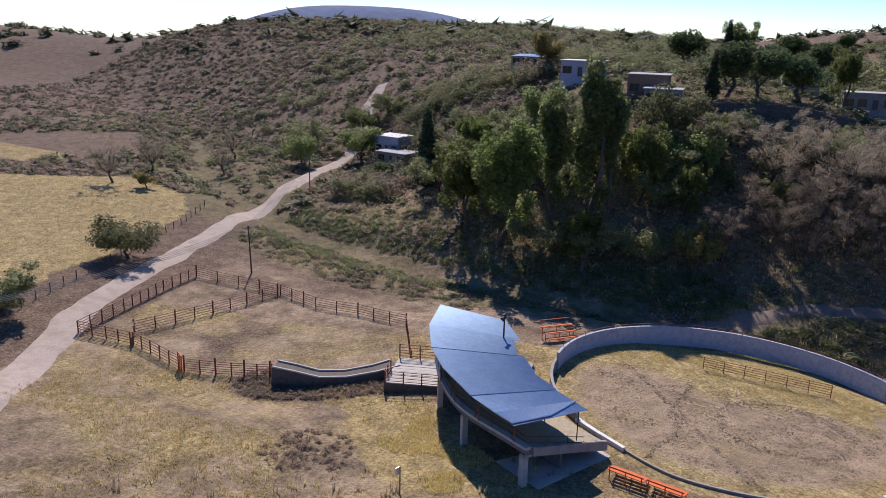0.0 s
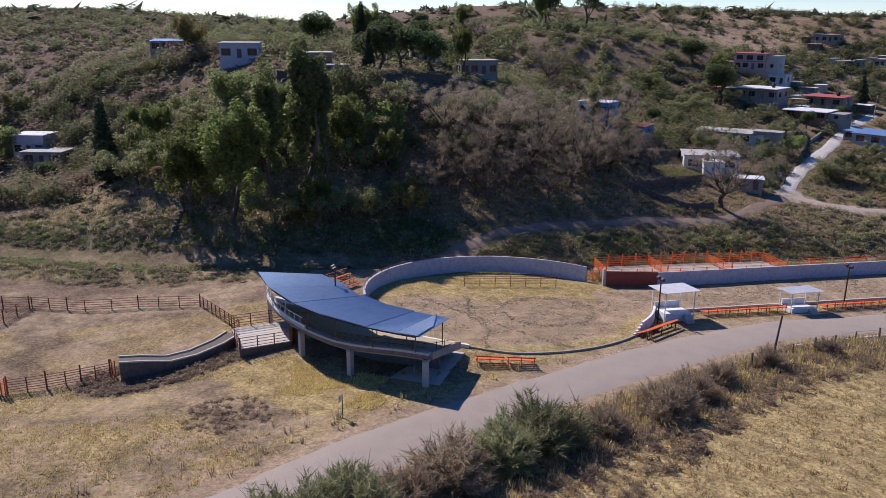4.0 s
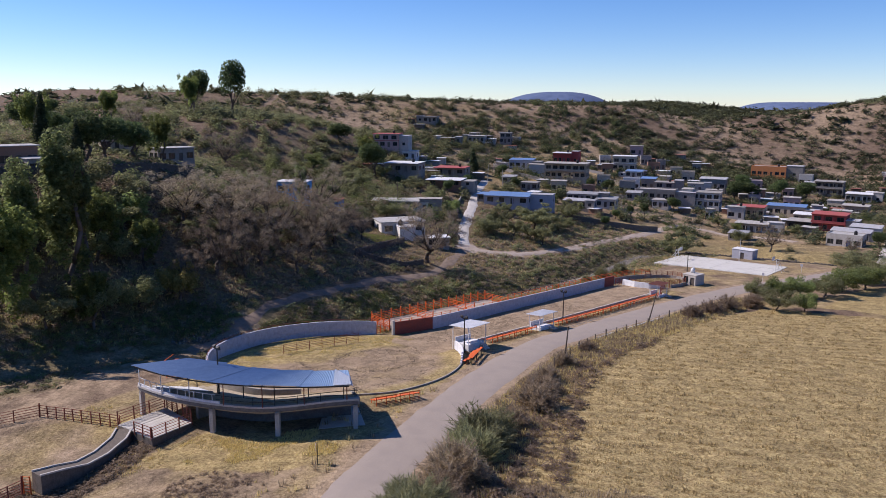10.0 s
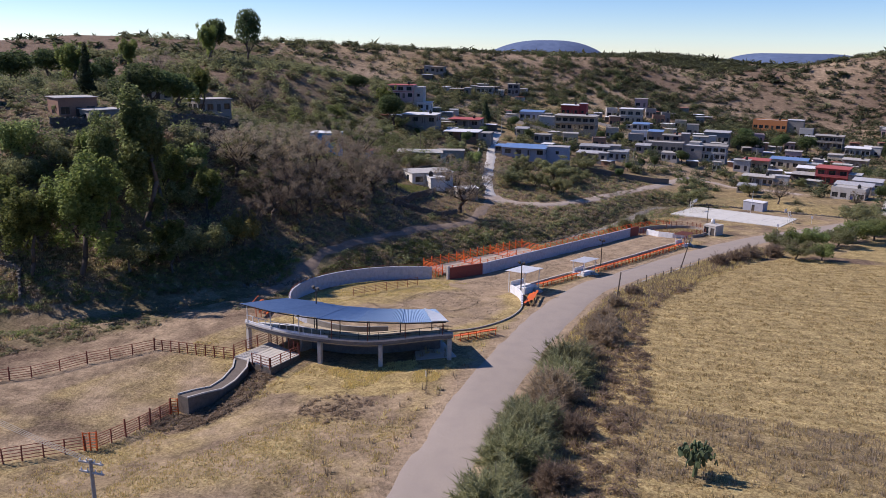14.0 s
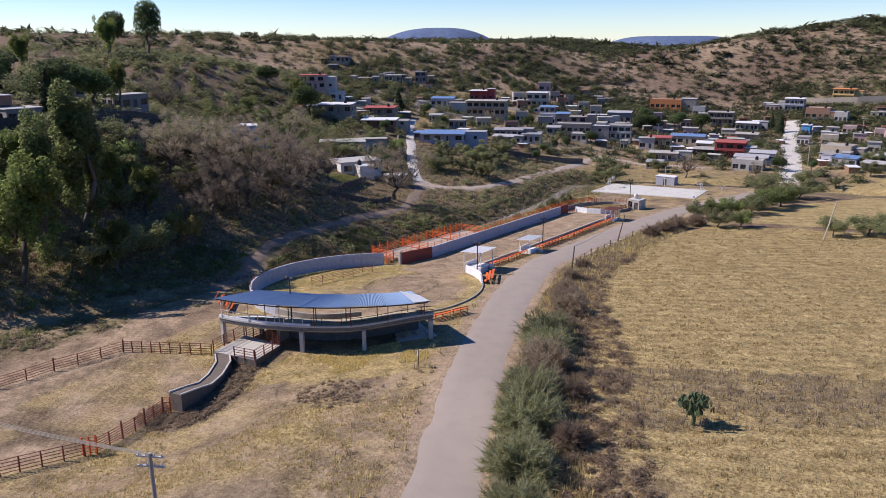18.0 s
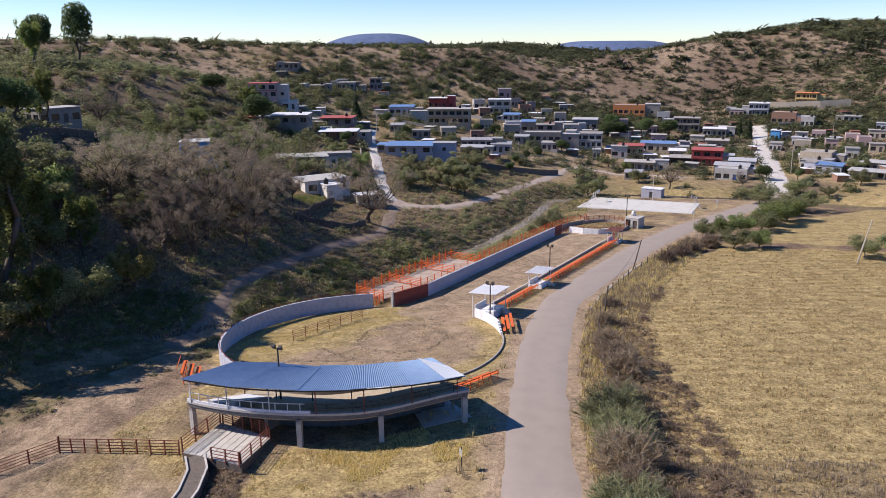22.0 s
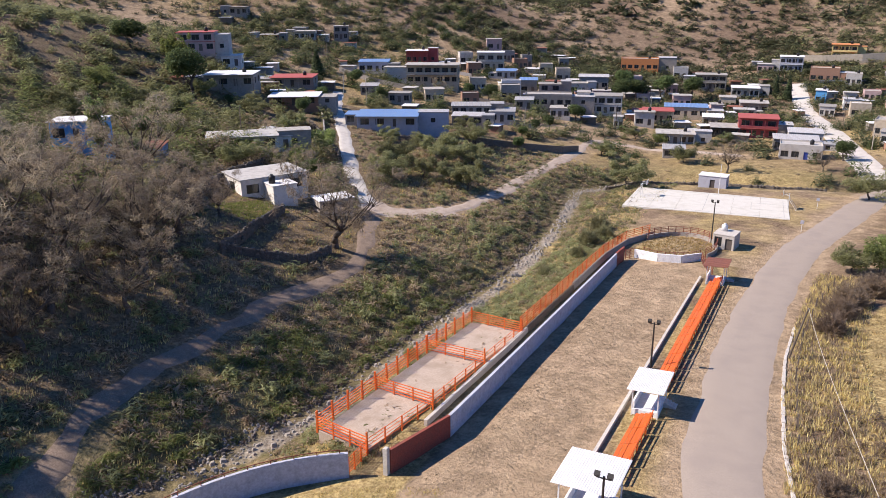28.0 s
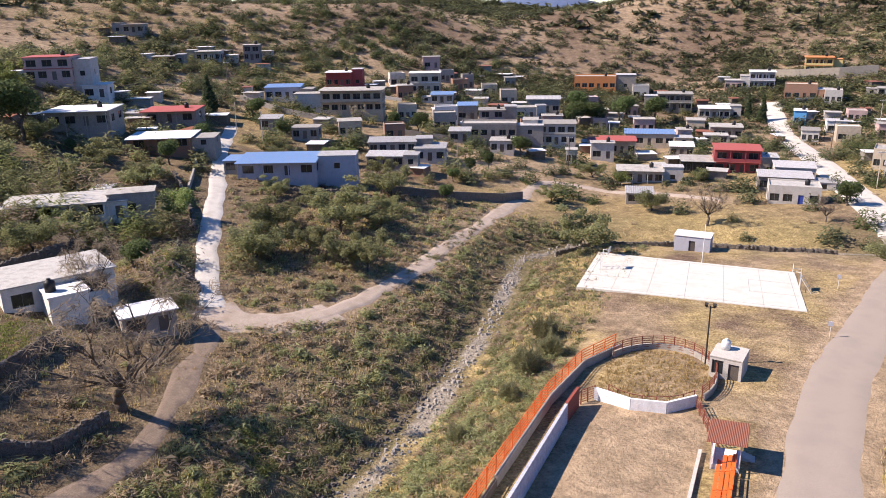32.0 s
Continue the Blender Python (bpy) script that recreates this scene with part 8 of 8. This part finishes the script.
data.from_pydata(rocks.v, [], rocks.f)
data.materials.append(ROCK)
tagged(new("stream_stones", data), "pale rounded stones in the dry stream bed", "stones", kind="stuff")

SPILL = ((-33.4, -8), (-32.4, -2), (-29.6, 6), (-26.8, 14), (-25.2, 24))
# Pale rubble spilled on the slope outside the ring.
rubble, g = Shape(), random.Random(79)
for (ax, ay), (bx, by) in zip(SPILL, SPILL[1:]):
    d = math.hypot(bx - ax, by - ay)
    for k in range(int(d * 14)):
        t, off = g.random(), g.gauss(0, 0.55)
        x, y = ax + (bx - ax) * t - (by - ay) / d * off, ay + (by - ay) * t + (bx - ax) / d * off
        r, z = g.uniform(0.07, 0.26), height(x, y)
        ring = [(x + r * math.cos(a) * g.uniform(0.7, 1.2), y + r * math.sin(a) * g.uniform(0.7, 1.2)) for a in [i * math.tau / 5 for i in range(5)]]
        rubble.hexa([(p, q, z - 0.2) for p, q in ring], [(x + (p - x) * 0.6, y + (q - y) * 0.6, z + r * g.uniform(0.4, 0.9)) for p, q in ring])
data = bpy.data.meshes.new("spilled_rubble")
data.from_pydata(rubble.v, [], rubble.f)
data.materials.append(ROCK)
tagged(new("spilled_rubble", data), "pale rubble spilled on the slope outside the ring", "stones", kind="stuff")

# The cut bank of dark stones on the stream's west side.
rubble, g = Shape(), random.Random(78)
for (ax, ay), (bx, by) in zip(STREAM[5:], STREAM[6:11]):
    d = math.hypot(bx - ax, by - ay)
    for k in range(int(d * 9)):
        t, off = g.random(), 2.3 + g.gauss(0, 0.32)
        off += 0.7 * rough(ay + (by - ay) * t, 3, 6, 1.0)
        x, y = ax + (bx - ax) * t - (by - ay) / d * off, ay + (by - ay) * t + (bx - ax) / d * off
        r, z = g.uniform(0.1, 0.3), height(x, y) + g.uniform(-0.1, 0.2)
        ring = [(x + r * math.cos(a) * g.uniform(0.7, 1.2), y + r * math.sin(a) * g.uniform(0.7, 1.2)) for a in [i * math.tau / 5 for i in range(5)]]
        rubble.hexa([(p, q, z - 0.45) for p, q in ring], [(x + (p - x) * 0.6, y + (q - y) * 0.6, z + r * g.uniform(0.4, 0.9)) for p, q in ring])
data = bpy.data.meshes.new("bank_rubble")
data.from_pydata(rubble.v, [], rubble.f)
data.materials.append(STONE)
tagged(new("bank_rubble", data), "dark rubble along the cut stream bank", "stones", kind="stuff")

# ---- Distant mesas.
# The haze of distance is put into the mountains' bluish base colour.
HAZE = surface("haze_toned_mountain", (0.075, 0.11, 0.195), (0.115, 0.155, 0.25), 120, 1.0, 0.0)


def mesa(name, bearing, dist, wide, high, foot, flat, label):
    """A far table mountain, seen from the valley at a bearing (degrees to the left of north)."""
    cx, cy = 76 - math.sin(radians(bearing)) * dist, -80 + math.cos(radians(bearing)) * dist
    s, n, m = Shape(), 48, 16
    for j in range(m):
        t = j / (m - 1)
        for k in range(n):
            a = k * math.tau / n
            rr = wide * (flat + (1 - flat) * (1 - t)) * (1 + 0.06 * math.sin(3 * a + bearing) + 0.03 * math.sin(7 * a))
            s.v.append((cx + rr * math.cos(a), cy + rr * math.sin(a), foot + (high - foot) * (1 - (1 - t) ** 2.4)))
    s.v.append((cx, cy, high))
    for j in range(m - 1):
        s.f += [(j * n + k, j * n + (k + 1) % n, (j + 1) * n + (k + 1) % n, (j + 1) * n + k) for k in range(n)]
    s.f += [((m - 1) * n + k, (m - 1) * n + (k + 1) % n, m * n) for k in range(n)]
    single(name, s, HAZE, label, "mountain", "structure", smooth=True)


mesa("backdrop_mesa", 34.1, 2600, 265, 229, 120, 0.05, "far table mountain beyond the plain, toned blue-grey for haze")
mesa("backdrop_mesa_2", 17.6, 2800, 300, 193, 120, 0.3, "far flat-topped mountain, toned blue-grey for haze")
mesa("backdrop_mesa_3", 27.1, 2800, 235, 197, 120, 0.2, "far low hill, toned blue-grey for haze")
mesa("backdrop_mesa_4", 108.7, 1474, 430, 112, -60, 0.05, "far rounded mountain, toned blue-grey for haze")


# ---- Sheds, tanks and yard walls of the village.
def shed(x, y, turn, w, d, h):
    ob = thing("shed", x, y, height(x, y), "small block shed with a sheet roof in a yard", "shed", "village sheds")
    z = height(x, y)
    part("shell", Shape().box(x, y, z - 0.8, w, d, h + 0.8, turn), random.choice((GREY_BLOCK, BRICK, DUSTY_WALL, EARTH_WALL)), ob)
    part("roof", Shape().box(x + 0.1, y - 0.3, z + h, w + 0.5, d + 0.8, 0.1, turn), random.choice((ZINC, SLAB_ROOF, BROWN_SHEET, WHITE_ROOF, ZINC)), ob)


grown = random.Random(91)
for x, y, z, kind in ROOFS:
    if kind != "sheet" and y > 110 and grown.random() < 0.5:
        water_tank(x, y, z, 1.3, 0.55)
spots = 0
while spots < 85:
    hx, hy, hr = grown.choice(HOUSES)
    a, d = grown.uniform(0, math.tau), hr + grown.uniform(3, 8)
    x, y = hx + d * math.cos(a), hy + d * math.sin(a)
    if y < 85 or (x > -45 and y < 178) or not clear_of(x, y, 1.5) or any((x - p) ** 2 + (y - q) ** 2 < (r + 2.2) ** 2 for p, q, r in HOUSES):
        continue
    shed(x, y, grown.uniform(0, 40), grown.uniform(2.6, 6.2), grown.uniform(2.4, 5), grown.uniform(1.8, 2.4))
    HOUSES.append((x, y, 3.0))
    spots += 1
made = 0
while made < 26:
    hx, hy, hr = grown.choice(HOUSES)
    if hy < 85 or (hx > -50 and hy < 190):
        continue
    made += 1
    a = radians(grown.choice((20, 110)) + grown.uniform(-12, 12))
    long_ = grown.uniform(8, 20)
    ox, oy = hx + grown.uniform(-12, 12), hy + grown.uniform(-12, -5)
    ends = [(ox, oy), (ox + long_ * math.cos(a), oy + long_ * math.sin(a))]
    if all(clear_of(*p, 1.0) and not any((p[0] - q) ** 2 + (p[1] - r) ** 2 < (s + 0.5) ** 2 for q, r, s in HOUSES) for p in (*ends, ((ends[0][0] + ends[1][0]) / 2, (ends[0][1] + ends[1][1]) / 2))):
        single("wall_yard", wall_line(ends, 0.22, grown.uniform(1.2, 1.9)), grown.choice((GREY_BLOCK, STONE, DUSTY_WALL, EARTH_WALL)), "weathered block wall round a village yard", "wall", "structure")


# ---- Trees and shrubs among the houses.
TAKEN.extend((x, y, r + 0.5) for x, y, r in HOUSES)


def village_tree(x, y):
    keep = random.random()
    if keep < 0.24:
        return ("mesquite", random.uniform(3, 5.5), random.uniform(0.9, 1.3))
    if keep < 0.42:
        return ("round", random.uniform(3, 6), 1.0)
    if keep < 0.60:
        return ("thicket", random.uniform(3.5, 6.5), 1.1)
    if keep < 0.66:
        return ("leafless", random.uniform(4, 6.5), 0.9)
    return None


woods(-100, 66, 180, 215, 15.0, village_tree)
woods(-130, -46, 92, 180, 12.0, village_tree)


def yard(x, y):
    return (y > 206 or x < -70 or random.random() < 0.3) and clear_of(x, y, 1.0) and all((x - a) ** 2 + (y - b) ** 2 > (c + 1.5) ** 2 for a, b, c in HOUSES)


for leaves, count, seed, words in ((LEAF_HILL, 400, 41, "dark olive trees among the village houses"), (LEAF_FICUS, 190, 42, "deep green trees among the village houses"), (LEAF_OLIVE, 200, 43, "olive mesquites among the village houses")):
    stuff("village_trees", scatter(count, -215, 70, 170, 350, yard, 0.6, 1.35), 2.6, 320, 0.38, leaves, words, 1.3, 1.35, seed=seed)
stuff("village_shrubs", scatter(600, -215, 70, 165, 350, yard, 0.5, 1.3), 0.9, 40, 0.26, LEAF_DRY, "dry shrubs in the village yards", 1.4, 0.9, seed=44)


# ---- Trodden soil in the ring and the lane, and golden grass before the stand.
CLOD = surface("trodden_dark_soil", (0.165, 0.12, 0.078), (0.265, 0.2, 0.132), 0.2, 0.95, 0.4)
GOLD_TUFT = leaf_mat("golden_grass", (0.44, 0.335, 0.135), (0.70, 0.55, 0.26))


def trodden(x, y):
    r = math.hypot(x, y)
    if r < 17.5:
        ring = random.random() < math.exp(-((math.hypot(x - 3, y - 4.6) - 6.0) / 0.55) ** 2) or abs(y - 0.55 * x + 7 + rough(x, y, 5, 2.0)) < 0.4 or abs(y + 0.2 * x + 4.5 + 2 * rough(x, y, 7, 4.0)) < 0.4
        return x * 0.95 - y * 0.25 > -5 and (ring or (r < 15 and rough(x, y, 4, 1.7) > -0.1 and random.random() < 0.3))
    return LANE_W + 1.2 < x < LANE_E - 1.0 and 18 < y < LANE_END - 6 and rough(x, y, 3, 3.3) > -0.1 and random.random() < 0.35


stuff("trodden_soil", scatter(5200, -16, 17, -16, 60, trodden, 0.5, 1.4), 0.24, 5, 0.085, CLOD, "dark soil clods trodden up by hooves", 1.5, 0.1, seed=71)


def before_stand(x, y):
    r = math.hypot(x, y)
    return 29.5 < r < 38.5 and y < -15 and 12 < x < 29 and near_line(MAIN_ROAD, x, y)[0] > 5 and rough(x, y, 4, 5.1) > -0.15 + 0.06 * abs(r - 33) + 0.03 * abs(x - 19)


def ring_edge(x, y):
    r = math.hypot(x, y)
    return r < 17.9 and x * 0.95 - y * 0.25 < -6.5 + 2 * rough(x, y, 5, 2.2) and rough(x, y, 2.5, 7.7) > -0.2


blades("golden_grass", scatter(900, 11, 30, -40, -14, before_stand), 0.35, 9, 0.2, GOLD_TUFT, "golden dry grass before the grandstand", seed=72)
def in_round_pen(x, y):
    return ((x - 0.8) / 6.0) ** 2 + ((y - 97.5) / 8.2) ** 2 < 1


blades("golden_grass", scatter(700, -6, 7, 89, 106, in_round_pen), 0.35, 9, 0.3, GOLD_TUFT, "golden weedy grass in the round pen", seed=74)
blades("golden_grass", scatter(2600, -19, 4, -19, 19, ring_edge), 0.35, 9, 0.1, GOLD_TUFT, "short golden grass at the ring's edge", seed=73)


# ---- The plan is laid on the true slope: ground and plants turn with it, buildings, trees and posts stay upright.
STANDING = ("tree", "bush", "house", "house_annex", "pump_house", "shed", "utility_pole", "flagpole", "light_pole", "road_sign", "prickly_pear", "basketball_hoop")


def laid(p):
    """A place of the plan on the slope: its foot turns with the ground, its height stays upright."""
    h = height(p[0], p[1])
    dx, dy, dz = swell(p[0], p[1])
    return LEVEL @ Vector((p[0] + dx, p[1] + dy, h + dz)) + Vector((0, 0, p[2] - h))


def lay_mesh(data, origin, new_origin):
    co = np.empty(len(data.vertices) * 3, np.float32)
    data.vertices.foreach_get("co", co)
    co = [laid((x + origin[0], y + origin[1], z + origin[2])) - new_origin for x, y, z in co.reshape(-1, 3)]
    data.vertices.foreach_set("co", np.array(co, np.float32).ravel())
    data.update()


def lay_parts(ob, loc, new_loc, done):
    for child in ob.children:
        t = child.matrix_basis.translation
        if t.length > 1e-6:
            child.matrix_basis.translation = laid(loc + t) - new_loc
        elif child.data.users > 1:
            if child.data.name not in done:
                done.add(child.data.name)
                slope = Matrix((LEVEL.col[0], LEVEL.col[1], Vector((0, 0, 1)))).transposed()
                child.data.transform(slope.to_4x4())
        else:
            lay_mesh(child.data, loc, new_loc)
        lay_parts(child, loc, new_loc, done)


def lay_all():
    done, carriers, tanks = set(), [], []
    for ob in list(scene.objects):
        if ob.parent or ob.type not in ("MESH", "EMPTY"):
            continue
        name, loc = ob.name.split(".")[0], ob.matrix_basis.translation.copy()
        kind = ob.get("kind", "")
        if name == "water_tank":
            tanks.append(ob)
        elif name.startswith("backdrop"):
            mid = Vector(np.mean([v.co for v in ob.data.vertices], 0))
            ob.matrix_basis.translation = LEVEL @ mid - mid
        elif name in STANDING:
            ob.matrix_basis.translation = laid(loc)
            carriers.append((loc, ob.matrix_basis.translation - loc))
        elif name == "ground" or name.startswith("road") or kind == "stuff":
            for data in [c.data for c in (ob, *ob.children) if c.type == "MESH"]:
                co = np.empty(len(data.vertices) * 3, np.float32)
                data.vertices.foreach_get("co", co)
                co = co.reshape(-1, 3)
                co += np.stack(swell(co[:, 0] + loc.x, co[:, 1] + loc.y), 1)
                data.vertices.foreach_set("co", co.ravel())
                data.update()
            ob.matrix_basis = LEVEL.to_4x4() @ ob.matrix_basis
        elif ob.type == "MESH":
            lay_mesh(ob.data, loc, Vector((0, 0, 0)))
        else:
            new_loc = laid(loc)
            lay_parts(ob, loc, new_loc, done)
            ob.matrix_basis.translation = new_loc
    for ob in tanks:
        loc = ob.matrix_basis.translation
        ob.matrix_basis.translation = loc + min(carriers, key=lambda c: (c[0] - loc).to_2d().length)[1]


lay_all()
